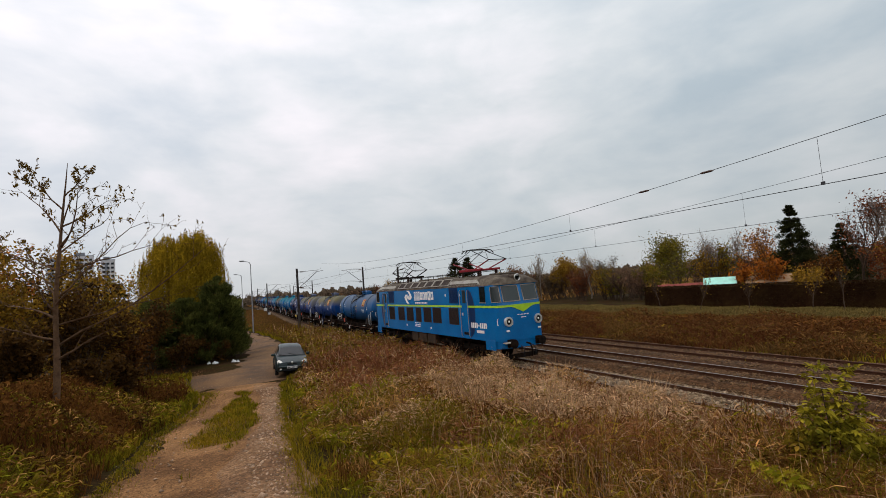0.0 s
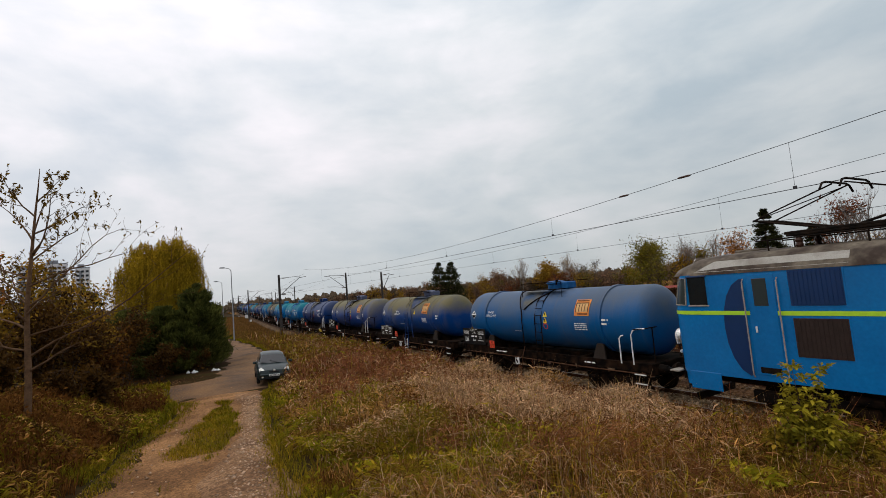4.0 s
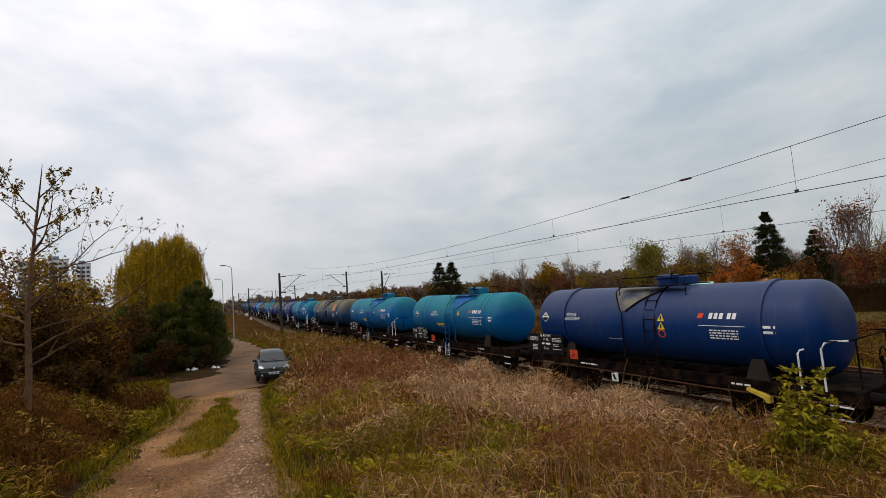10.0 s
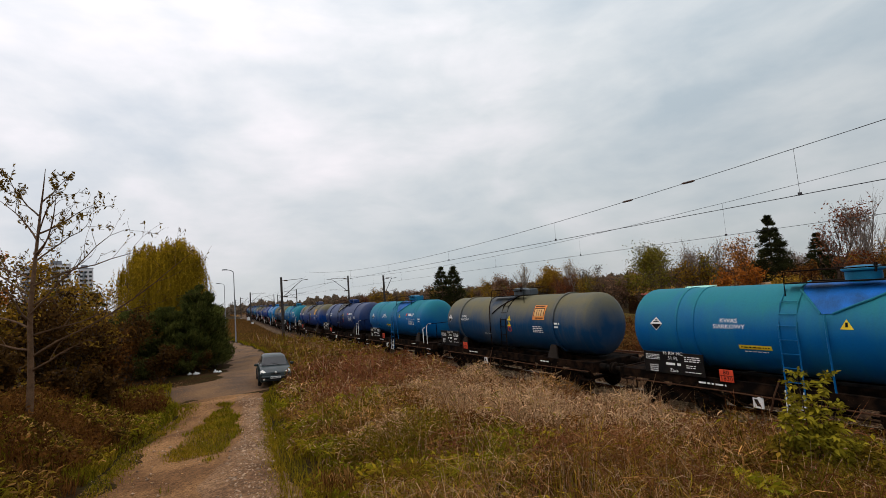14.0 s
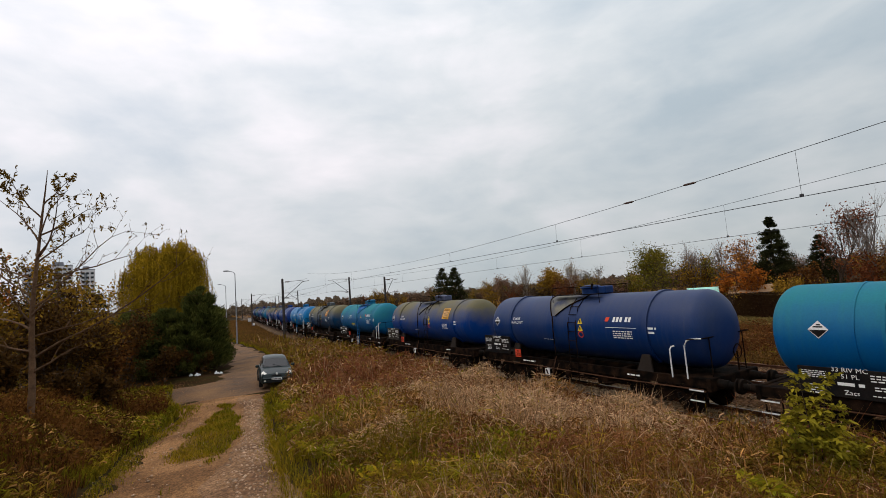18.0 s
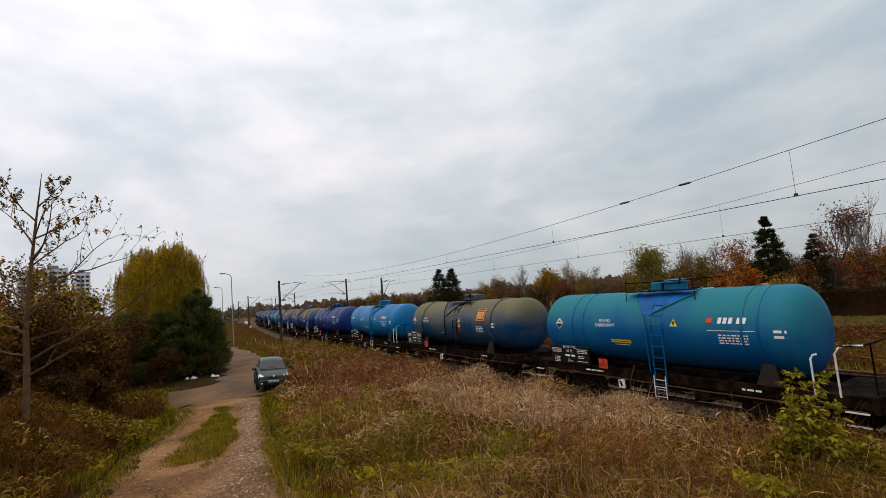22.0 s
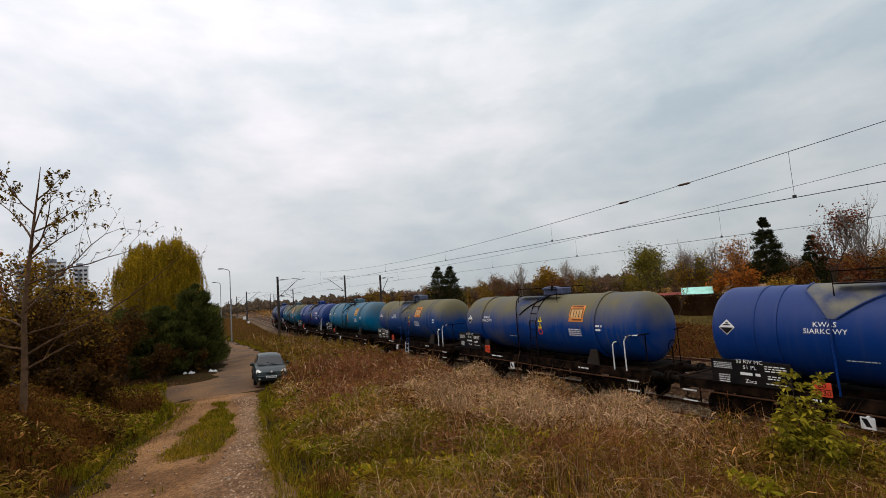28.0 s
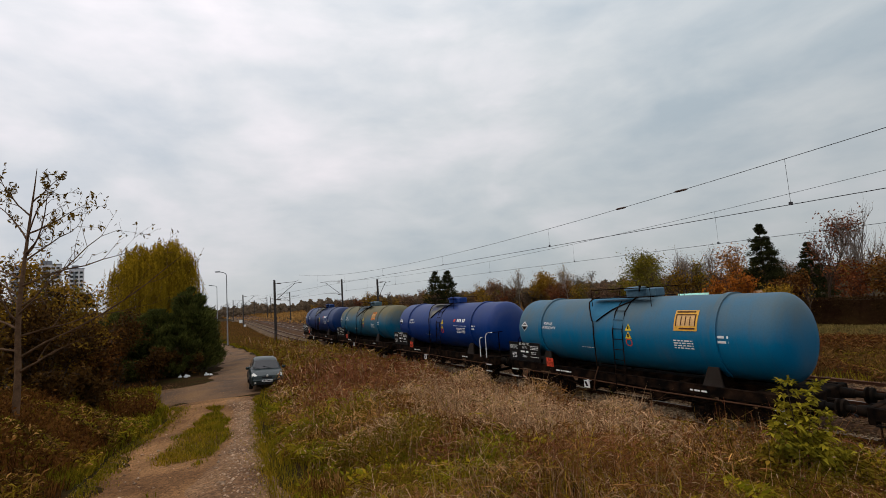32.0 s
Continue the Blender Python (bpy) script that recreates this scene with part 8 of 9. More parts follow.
def pebbles():
    x = np.concatenate([GEN.normal(0, 0.25, 1500) + np.interp(np.linspace(5, 24, 1500), [5, 9, 12.5, 16, 21, 24], [1.0, 1.1, 1.5, 2.05, 2.7, 2.9]), GEN.uniform(-2, 0.8, 200)])
    y = np.concatenate([np.linspace(5, 24, 1500), GEN.uniform(8, 22, 200)])
    s = GEN.gamma(1.6, 0.009, len(x)) + 0.009
    z = ground_z(x, y) + 0.05
    base = np.array([(1, 0, 0), (-1, 0, 0), (0, 1, 0), (0, -1, 0), (0, 0, 0.7), (0, 0, -0.7)], float)
    v = base[None] * s[:, None, None] * GEN.uniform(0.6, 1.4, (len(x), 6, 3)) + np.stack([x, y, z], 1)[:, None]
    f = np.array([(0, 2, 4), (2, 1, 4), (1, 3, 4), (3, 0, 4), (2, 0, 5), (1, 2, 5), (3, 1, 5), (0, 3, 5)])
    t = (np.arange(len(x))[:, None, None] * 6 + f[None]).reshape(-1, 3)
    tagged(new("path_pebbles", soup("path_pebbles", v.reshape(-1, 3), t, M["stone"])), "loose pale pebbles on the stony track", "pebbles", kind="stuff")
    for n, lo, hi, name, mat, label in ((15000, 13.5, 16.6, "pale_ballast_stones", "stone_pale", "loose pale ballast stones by the near track"), (20000, 16.4, 24.4, "ballast_stones", "stone_rusty", "loose rusty and grey ballast stones")):
        x, y = GEN.uniform(lo, hi, n), 3 + 37 * GEN.random(n) ** 1.3
        s = GEN.uniform(0.025, 0.065, n)
        z = np.where((np.abs(x - RAIL_X) < 1.5) | (np.abs(x - MID_X) < 1.45) | (np.abs(x - FAR_X) < 1.6), -0.14, -0.3)
        v = base[None] * s[:, None, None] * GEN.uniform(0.6, 1.4, (n, 6, 3)) + np.stack([x, y, z], 1)[:, None]
        t = (np.arange(n)[:, None, None] * 6 + f[None]).reshape(-1, 3)
        tagged(new(name, soup(name, v.reshape(-1, 3), t, M[mat])), label, "stones", kind="stuff")


M["stone_pale"] = material("pale_ballast_stone", (0.33, 0.245, 0.155), rough=0.95, vary=0.25, second=(0.15, 0.10, 0.06), islands=0.55, bump=0.2)
M["stone_rusty"] = material("ochre_ballast_stone", (0.17, 0.10, 0.048), rough=0.95, vary=0.25, second=(0.09, 0.05, 0.026), islands=0.45, bump=0.2)
pebbles()

# ---- trees and bushes ----
# the thin half-bare tree on the bank


def walnut(x, y, height):
    """Long bare limbs that sweep up from a thin leaning trunk; the last leaves hang from the twigs."""
    t = thing("walnut_tree", pose(x, y, float(ground_z(x, y)) - 0.05), "slender half-bare tree with few brown-green leaves", "tree")
    rng = np.random.default_rng(21)
    across, deep = np.array([0.87, -0.5, 0.0]), np.array([0.5, 0.87, 0.0])
    up = np.array([0, 0, 1.0])
    stem = lambda h: across * (0.06 * h + 0.03 * math.sin(h * 1.9)) * (h / height) + deep * 0.05 * math.sin(h * 1.3) + up * h
    trunk = part("trunk", Mesh().tube([tuple(stem(h)) for h in np.linspace(0, height, 14)], [0.088 * (1 - u) ** 0.8 + 0.007 for u in np.linspace(0, 1, 14)], 8), M["bark_walnut"], t, smooth=60)
    # each limb: height on the trunk, sweep to the side, rise, depth, leafiness
    limbs = [(1.9, 3.3, 3.9, 0.3, 0.2), (3.9, 2.7, 2.0, -0.4, 0.15), (5.4, 1.3, 1.0, 0.4, 0.45), (3.1, 1.8, 0.9, -0.8, 0.5), (5.2, -1.5, 1.5, 0.3, 1.6), (4.1, -2.2, 1.3, -0.5, 1.6), (2.7, -2.6, 1.1, 0.6, 1.3),
             (4.6, 0.5, 1.5, 1.3, 0.9), (5.9, -0.6, 1.1, -0.6, 1.2), (2.9, 0.7, 1.2, -1.4, 0.5), (6.3, 0.5, 0.9, 0.3, 0.9), (2.1, -1.6, 0.5, -0.9, 0.7), (4.8, 1.1, 0.7, -0.9, 0.9), (3.4, -1.2, 0.7, 1.2, 1.0),
             (3.3, 2.4, 2.2, 0.5, 0.1), (4.7, 1.7, 1.7, -0.3, 0.12), (2.5, 2.3, 1.3, 0.6, 0.1), (5.2, 0.9, 1.7, -0.5, 0.25), (1.5, 1.9, 1.0, -0.6, 0.08), (3.6, -2.0, 1.9, 0.2, 0.7)]
    p0, p1, r0, r1, hang = [], [], [], [], []

    def run(a, way, length, r, level, leafy):
        steps = 7 if level == 0 else 4
        p = a
        for q in range(steps):
            way = way + rng.normal(0, 0.13, 3) + up * (0.045 if level == 0 else 0.05)
            way = way / np.linalg.norm(way)
            e = p + way * length / steps
            ra, rb = r * (1 - 0.85 * q / steps), r * (1 - 0.85 * (q + 1) / steps)
            p0.append(p); p1.append(e); r0.append(ra); r1.append(max(rb, 0.004))
            if level < 2 and q > 0 and rng.random() < (0.85 if level == 0 else 0.55):
                side = np.cross(way, rng.normal(size=3))
                side = side / np.linalg.norm(side)
                run(e, way * 0.75 + side * 0.75 + up * 0.15, length * rng.uniform(0.22, 0.42), max(rb * 0.6, 0.007), level + 1, leafy)
            if level > 0:
                for _ in range(rng.poisson(leafy * 1.9)):
                    hang.append(e + rng.normal(0, 0.04, 3) - up * 0.06)
            p = e
        for _ in range(1 + rng.poisson(leafy)):
            hang.append(p + rng.normal(0, 0.025, 3))

    for h, sx, rise, dep, leafy in limbs:
        way = across * sx + up * rise * 0.75 + deep * dep
        run(stem(h), way / np.linalg.norm(way), math.sqrt(sx * sx + rise * rise + dep * dep), 0.047 * (1 - 0.45 * h / height), 0, leafy)
    tagged(part("branchwork", soup("branchwork", *ribbons(np.array(p0), np.array(p1), np.array(r0), np.array(r1)), M["bark_walnut"]), M["bark_walnut"], t), kind="stuff")
    c = np.array(hang)
    part("crown", soup("crown", *leaves(c, 0.064, 0.38, -1.1), M["walnut_leaf"]), M["walnut_leaf"], t)


walnut(-3.62, 17.4, 7.3)


def willow(x, y, height, radius):
    t = thing("weeping_willow", pose(x, y, float(ground_z(x, y)) - 0.05), "yellow-green weeping willow with hanging strands", "tree")
    sticks, tips = branching(5, height * 0.58, 0.55, 3, (8, 4, 3), 0.3, 0.4, 0.8, shrink=0.45)
    part("trunk", trunk_mesh(sticks), M["bark"], t, smooth=60)
    part("branchwork", soup("branchwork", *stick_soup(sticks, 2, 9), M["bark"]), M["bark"], t)
    m = 90
    ba, bq = GEN.uniform(0, 2 * np.pi, m), np.sqrt(GEN.random(m))
    bx, by = np.cos(ba) * bq * radius * 1.05, np.sin(ba) * bq * radius * 1.05
    bt = height * (0.60 + 0.355 * np.sqrt(np.clip(1 - bq ** 3.6, 0, 1))) + GEN.uniform(-0.7, 0.45, m) + 0.4 * np.clip(bx / radius, -1, 0.6)
    bl = GEN.uniform(1.8, 6.4, m) * (0.6 + 0.7 * bq)
    n = 3600
    pick = GEN.integers(0, m, n)
    g = GEN.normal(0, 0.3, (2, n))
    px, py = bx[pick] + g[0], by[pick] + g[1]
    top = bt[pick] - 1.1 * (g[0] ** 2 + g[1] ** 2) + GEN.normal(0, 0.15, n)
    length = bl[pick] * GEN.uniform(0.55, 1.1, n)
    stray = np.arange(n) >= n - 500
    length[stray] = GEN.uniform(0.5, 1.4, 500)
    top[stray] += 0.25
    inner = np.arange(n) < 900
    top[inner] = height * GEN.uniform(0.45, 0.8, 900)
    length[inner] = GEN.uniform(2.0, 4.5, 900)
    k = 20
    s = np.linspace(0, 1, k)[None] + GEN.uniform(0, 0.05, (n, k))
    sway = 0.35 * (1 - (1 - s) ** 2)
    cx = px[:, None] * (1 + 0.16 * sway) + GEN.normal(0, 0.05, (n, k))
    cy = py[:, None] * (1 + 0.16 * sway) + GEN.normal(0, 0.05, (n, k))
    cz = np.maximum(top[:, None] - s * length[:, None], 0.6)
    c = np.stack([cx, cy, cz], 2).reshape(-1, 3)
    strands = ribbons(np.stack([cx[:, 0], cy[:, 0], cz[:, 0]], 1), np.stack([cx[:, -1], cy[:, -1], cz[:, -1]], 1), 0.008, 0.004)
    part("crown", soup("crown", *leaves(c, 0.10, 0.26, -1.6), M["willow_leaf"]), M["willow_leaf"], t)
    part("strand_curtain", soup("strand_curtain", *strands, M["willow_leaf"]), M["willow_leaf"], t)


willow(-0.85, 43.5, 10.3, 2.75)


def pine(x, y, height, radius, seed, mat="pine_needle", name="pine_tree", label="dark green bushy pine down to the ground", needle=0.16, count=9000, group="pines beside the road", narrow=1.0, low=0.03):
    t = thing(name, pose(x, y, float(ground_z(x, y)) - 0.05, 0, 0, seed * 37), label, "tree", group)
    part("trunk", Mesh().tube([(0, 0, 0), (0.05, 0, height * 0.5), (0, 0.03, height * 0.97)], [0.05 + height * 0.012, height * 0.012, 0.015], 8), M["bark_dark"], t, smooth=60)
    rng = np.random.default_rng(seed)
    whorls = int(height * 3.2)
    p0, p1, cs, outs = [], [], [], []
    for i in range(whorls):
        u = low + (1 - low) * (i + rng.random()) / whorls
        n = rng.integers(6, 10)
        for k in range(n):
            a = rng.uniform(0, 2 * np.pi)
            if name == "spruce_tree":
                r = radius * (1 - u) ** 0.8 * rng.uniform(0.45, 1.15) + 0.08
            else:
                r = radius * (1 - u ** (1.3 * narrow)) ** (1.0 if narrow < 1.5 else 0.7) * rng.uniform(0.65, 1.12) + 0.12
            d = np.array([np.cos(a), np.sin(a), 0.25 if name == "pine_tree" else -0.18])
            b = np.array([0, 0, u * height])
            e = b + d * r
            p0.append(b)
            p1.append(e)
            m = max(6, int(count / whorls / n))
            f = rng.uniform(0.25, 1.03, m) ** 0.7
            pt = b + np.outer(f, d * r) + rng.normal(0, 0.03 + 0.07 * r if name == "spruce_tree" else 0.07 + 0.05 * r, (m, 3))
            cs.append(pt)
            outs.append(np.tile(d + np.array([0, 0, 0.6]), (m, 1)))
    tagged(part("branchwork", soup("branchwork", *ribbons(p0, p1, 0.022, 0.006), M["bark_dark"]), M["bark_dark"], t), kind="stuff")
    c, o = np.concatenate(cs), np.concatenate(outs)
    c[:, 2] = np.maximum(c[:, 2], 0.08)
    part("needle_cover", soup("needle_cover", *leaves(c, needle, 0.16, 0.2, o), M[mat]), M[mat], t)
    return t


pine(1.5, 38.6, 5.9, 1.8, 1, count=34000, narrow=2.0)
pine(-0.6, 38.2, 4.6, 2.0, 2, count=30000, narrow=2.2)
pine(-2.7, 37.6, 4.4, 1.75, 3, count=24000, narrow=2.0)
pine(2.35, 39.6, 4.5, 1.2, 4, count=16000, narrow=1.8)
pine(0.6, 37.0, 3.4, 1.3, 5, count=14000, narrow=2.2)
pine(-5.0, 42.0, 6.3, 2.0, 6, "spruce_needle", "spruce_tree", "dark spruce behind the bank", 0.13, 9000, "spruces")


def shrub(name, x, y, h, r, mat, seed, label, leaf_size=0.07, count=2600, twigs=160, bark="bark_dark", group="", gaps=0.25, reach=1.0):
    """A many-stemmed bush: stems from the ground, fine twigs, leaves in uneven clumps."""
    t = thing(name, pose(x, y, float(ground_z(x, y)) - 0.05), label, "bush", group)
    rng = np.random.default_rng(seed)
    n = 7
    m = Mesh()
    tips = []
    for k in range(n):
        a, s = rng.uniform(0, 2 * np.pi), rng.uniform(0.25, 0.95)
        top = np.array([np.cos(a) * r * s, np.sin(a) * r * s, h * rng.uniform(0.6, 1.0)])
        b = np.array([np.cos(a) * 0.15, np.sin(a) * 0.15, 0])
        mid_ = (b * 0.55 + top * 0.45) + np.array([0, 0, h * 0.12])
        m.tube([tuple(b), tuple(mid_), tuple(top)], [0.018 + h * 0.008, 0.012 + h * 0.004, 0.006], 5, caps=False)
        for f in np.linspace(0.35, 1, 6):
            tips.append((mid_ if f < 0.5 else mid_ + (top - mid_) * (f - 0.5) * 2) if f > 0.35 else (b + mid_) / 2)
    tagged(part("stem_clump", m, M[bark], t), kind="stuff")
    tips = np.array(tips)
    p0 = tips[rng.integers(0, len(tips), twigs)]
    d = rng.normal(size=(twigs, 3)) * np.array([1, 1, 0.6]) + np.array([0, 0, 0.7])
    d /= np.linalg.norm(d, axis=1)[:, None]
    p1 = p0 + d * (rng.uniform(0.12, 0.34, twigs) * (h + r) * 0.5 * reach)[:, None]
    tagged(part("branchwork", soup("branchwork", *ribbons(p0, p1, 0.007 + 0.0015 * h, 0.003), M[bark]), M[bark], t), kind="stuff")
    if count:
        pick = rng.integers(0, twigs, count)
        pick = pick[(np.sin(pick * 12.9898) * 43758.5 % 1) > gaps]
        f = rng.uniform(0.2, 1.1, len(pick))[:, None]
        c = p0[pick] + (p1[pick] - p0[pick]) * f + rng.normal(0, 0.05 + 0.05 * r, (len(pick), 3))
        c[:, 2] = np.maximum(c[:, 2], 0.06)
        part("crown", soup("crown", *leaves(c, leaf_size, 0.5), M[mat]), M[mat], t)
    return t


# undergrowth on the bank, between the thin tree and the willow
for i, (x, y, h, r, mt, cnt) in enumerate([(-6.4, 24.5, 5.6, 2.3, "ochre_leaf", 7600), (-4.5, 26.0, 4.6, 1.9, "bramble_leaf", 6200), (-8.6, 23.5, 5.6, 2.2, "bramble_leaf", 7000), (-3.0, 28.0, 3.0, 1.4, "dark_weed", 3200),
                                           (-6.2, 21.0, 2.3, 1.5, "bramble_leaf", 4200), (-4.9, 20.4, 1.9, 1.2, "bramble_leaf", 3400), (-9.0, 19.0, 3.0, 1.6, "orange_leaf", 2600), (-7.6, 17.6, 2.2, 1.3, "ochre_leaf", 2600),
                                           (-2.6, 25.0, 1.7, 1.0, "bramble_leaf", 2600), (-5.4, 31.0, 6.6, 2.4, "green_leaf", 7400), (-2.9, 32.5, 4.4, 1.8, "bramble_leaf", 5200), (-9.5, 29.0, 7.6, 2.8, "ochre_leaf", 8600), (-12.5, 27.0, 7.2, 2.8, "orange_leaf", 6600),
                                           (-0.9, 35.4, 2.1, 1.2, "bramble_leaf", 3000), (-3.7, 27.4, 5.4, 1.8, "ochre_leaf", 5200), (-5.7, 28.6, 6.6, 2.2, "bramble_leaf", 9000), (-7.8, 26.8, 6.6, 2.2, "orange_leaf", 5600), (-3.5, 22.5, 1.5, 0.9, "bramble_leaf", 2000), (1.2, 36.4, 1.7, 1.1, "bramble_leaf", 2600)]):
    shrub("undergrowth_bush", x, y, h, r, mt, 40 + i, "dense dark autumn undergrowth bush of the bank and its unseen light screen", 0.085, cnt, 240, group="undergrowth bushes")

# unseen bushes added beside and behind the viewpoint to block low sky light
rb = random.Random(5)
screen_forms = [ob for ob in scene.objects if ob.name.startswith("undergrowth_bush") and ob.parent is None]
for k in range(26):
    x, y = -11.5 - 4.0 * rb.random() - 0.1 * k, 14.0 - 2.6 * k
    copied = copy_thing(screen_forms[(k * 7) % 5 + 9], pose(x, y, float(ground_z(x, y)) - 0.05, 0, 0, rb.uniform(0, 360)))
    copied.scale = (1.25, 1.25, 1.2)

# the bright sapling in front of the line: feathered leaves of paired leaflets on slim stems


def feathered(p, d, length, pairs=4):
    """Ash leaves: from each p along d a midrib that arches over, with pairs of leaflets and one at its tip."""
    n = len(p)
    flat = np.cross(d, np.array([0, 0, 1.0]) + GEN.normal(0, 0.25, (n, 3)))
    flat /= np.linalg.norm(flat, axis=1)[:, None] + 1e-9
    vs, ts, k = [], [], 0
    for q in range(pairs + 1):
        f = (q + 1.0) / (pairs + 1)
        at = p + d * (length * f)[:, None] - np.array([0, 0, 1.0]) * (length * 0.45 * f * f)[:, None]
        for s in ((-1, 1) if q < pairs else (0,)):
            way = flat * s * 0.9 + d * (0.55 if s else 1.0) - np.array([0, 0, 0.35]) + GEN.normal(0, 0.3, (n, 3))
            way /= np.linalg.norm(way, axis=1)[:, None]
            wide = np.cross(way, np.cross(way, np.array([0, 0, 1.0])) + GEN.normal(0, 0.5, (n, 3)))
            wide = np.cross(way, wide)
            wide /= np.linalg.norm(wide, axis=1)[:, None] + 1e-9
            L = (length * GEN.uniform(0.46, 0.64, n))[:, None]
            base = at
            sag = np.array([0, 0, -0.12]) * L
            vs.append(np.stack([base, base + way * L * 0.45 + wide * L * 0.26, base + way * L + sag * 2, base + way * L * 0.45 - wide * L * 0.26], 1).reshape(-1, 3))
            i = np.arange(n)[:, None] * 4 + k
            ts += [i + np.array([[0, 1, 2]]), i + np.array([[0, 2, 3]])]
            k += n * 4
    rib = ribbons(p, p + d * length[:, None] * 0.9 - np.array([0, 0, 1.0]) * (length * 0.36)[:, None], 0.003, 0.0015)
    return joined([(np.concatenate(vs), np.concatenate(ts)), rib])


def ash(name, x, y, stems, label, seed, mat, group=""):
    """Slim upright stems, each (lean x, lean y, height), feathered all the way up."""
    t = thing(name, pose(x, y, float(ground_z(x, y)) - 0.05), label, "bush", group)
    rng = np.random.default_rng(seed)
    m = Mesh()
    ps, ds, ls = [], [], []
    for lx, ly, h in stems:
        pts = [np.array([lx * u * u + 0.05 * lx, ly * u * u + 0.05 * ly, h * u]) for u in np.linspace(0, 1, 6)]
        m.tube([tuple(p) for p in pts], [0.012, 0.011, 0.010, 0.008, 0.006, 0.003], 5, caps=False)
        for u in np.arange(0.4, 1.0, 0.05):
            a = rng.uniform(0, 6.28)
            for s in (0, math.pi):
                ps.append([lx * u * u, ly * u * u, h * u])
                ds.append([math.cos(a + s), math.sin(a + s), rng.uniform(0.35, 0.8)])
                ls.append(rng.uniform(0.24, 0.38) * (1.1 - 0.45 * u) * min(1.0, h))
        for _ in range(4):
            a = rng.uniform(0, 6.28)
            ps.append([lx, ly, h * 0.99])
            ds.append([math.cos(a) * 0.7, math.sin(a) * 0.7, 0.9])
            ls.append(rng.uniform(0.16, 0.24))
    tagged(part("stem_clump", m, M["bark"], t), kind="stuff")
    d = np.array(ds)
    d /= np.linalg.norm(d, axis=1)[:, None]
    part("crown", soup("crown", *feathered(np.array(ps), d, np.array(ls)), M[mat]), M[mat], t)


ash("ash_sapling", 9.62, 4.2, [(-0.12, 0.05, 2.35), (0.28, -0.2, 2.3), (0.05, 0.2, 1.9), (-0.3, 0.2, 1.6), (0.45, -0.25, 1.75), (0.15, -0.3, 1.4), (-0.2, -0.2, 1.3)], "bright yellow-green young ash bush among the weeds", 77, "yellow_leaf")
for i, (x, y, h, r, mt) in enumerate([(10.1, 4.15, 1.35, 0.3, "yellow_leaf"), (10.6, 3.5, 1.25, 0.35, "olive_weed"), (10.9, 4.4, 1.35, 0.35, "olive_weed"), (11.3, 3.7, 1.25, 0.35, "weed_leaf"), (9.3, 4.4, 1.15, 0.25, "olive_weed"), (11.7, 4.5, 1.1, 0.3, "olive_weed")]):
    ash("ash_shoots", x, y, [(r * math.cos(i * 2.1 + q * 1.7), r * math.sin(i * 2.1 + q * 1.7), h * (0.6 + 0.1 * q)) for q in range(5)], "low yellow-green ash shoots beside the sapling", 78 + i, mt, "ash shoots in the weeds")
shrub("bare_bush", 10.9, 6.6, 1.4, 0.4, "dark_weed", 93, "thin bare brown bush in the weeds before the line", 0.03, 200, 70, "bark", group="bare bushes", reach=0.7)
shrub("bare_bush", 10.9, 14.4, 1.4, 0.6, "dark_weed", 94, "thin bare brown bush in the weeds before the line", 0.035, 260, 80, "bark", group="bare bushes", reach=0.7)


def hedge():
    y0, y1, x, h, w = -25.0, 34.6, 43.6, 2.05, 1.3
    t = thing("clipped_hedge", pose(x, y0, float(ground_z(x, 10)) - 0.1), "long dark brown clipped hedge with a flat top", "hedge")
    m = Mesh()
    rows = []
    for yy in np.arange(0, y1 - y0 + 0.01, 0.5):
        e = 0.08 * math.sin(yy * 1.1) + 0.05 * math.sin(yy * 2.7)
        rows.append([(-w / 2 + e * 0.5, yy, 0), (-w / 2 + 0.08 + e, yy, h * 0.6), (-w / 2 + 0.15 + e, yy, h - 0.08 + e * 0.5), (w / 2 - 0.15, yy, h - 0.08 + e * 0.4), (w / 2, yy, 0)])
    m.grid(rows)
    m.f += [tuple(range(5)), tuple((len(rows) - 1) * 5 + k for k in range(5))]
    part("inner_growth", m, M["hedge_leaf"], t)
    n = 30000
    face = GEN.random(n)
    yy = GEN.uniform(-0.1, y1 - y0 + 0.1, n)
    xx = np.where(face < 0.6, -w / 2 + GEN.normal(0.03, 0.07, n), GEN.uniform(-w / 2, w / 2, n))
    zz = np.where(face < 0.6, GEN.uniform(0.02, h, n), h + GEN.normal(0, 0.05, n))
    part("leaf_cover", soup("leaf_cover", *leaves(np.stack([xx, yy, zz], 1), 0.07, 0.55), M["hedge_leaf"]), M["hedge_leaf"], t)


hedge()

# trees beyond the line; az and range from the viewpoint fix the spots


def spot(az, rng_):
    return (rng_ * math.sin(radians(az)), rng_ * math.cos(radians(az)))


tree("linden_tree", spot(54.2, 70), "green-ochre deciduous tree behind the hedge", "tree", 8.3, 0.95, 3, (18, 6, 4), 0.16, "green_leaf", 0.12, 5, 31, scatter=0.6, first=0.1, rise=0.6)
tree("rowan_tree", spot(62.2, 62), "tree with thinning orange-red leaves", "tree", 8.0, 0.55, 3, (14, 6, 5), 0.11, "rowan_leaf", 0.12, 1.2, 32, scatter=0.4, first=0.2, rise=0.8)
pine(*spot(65.3, 60), 9.5, 3.1, 11, "spruce_needle", "spruce_tree", "tall dark spruce behind the hedge", 0.17, 34000, "spruces")
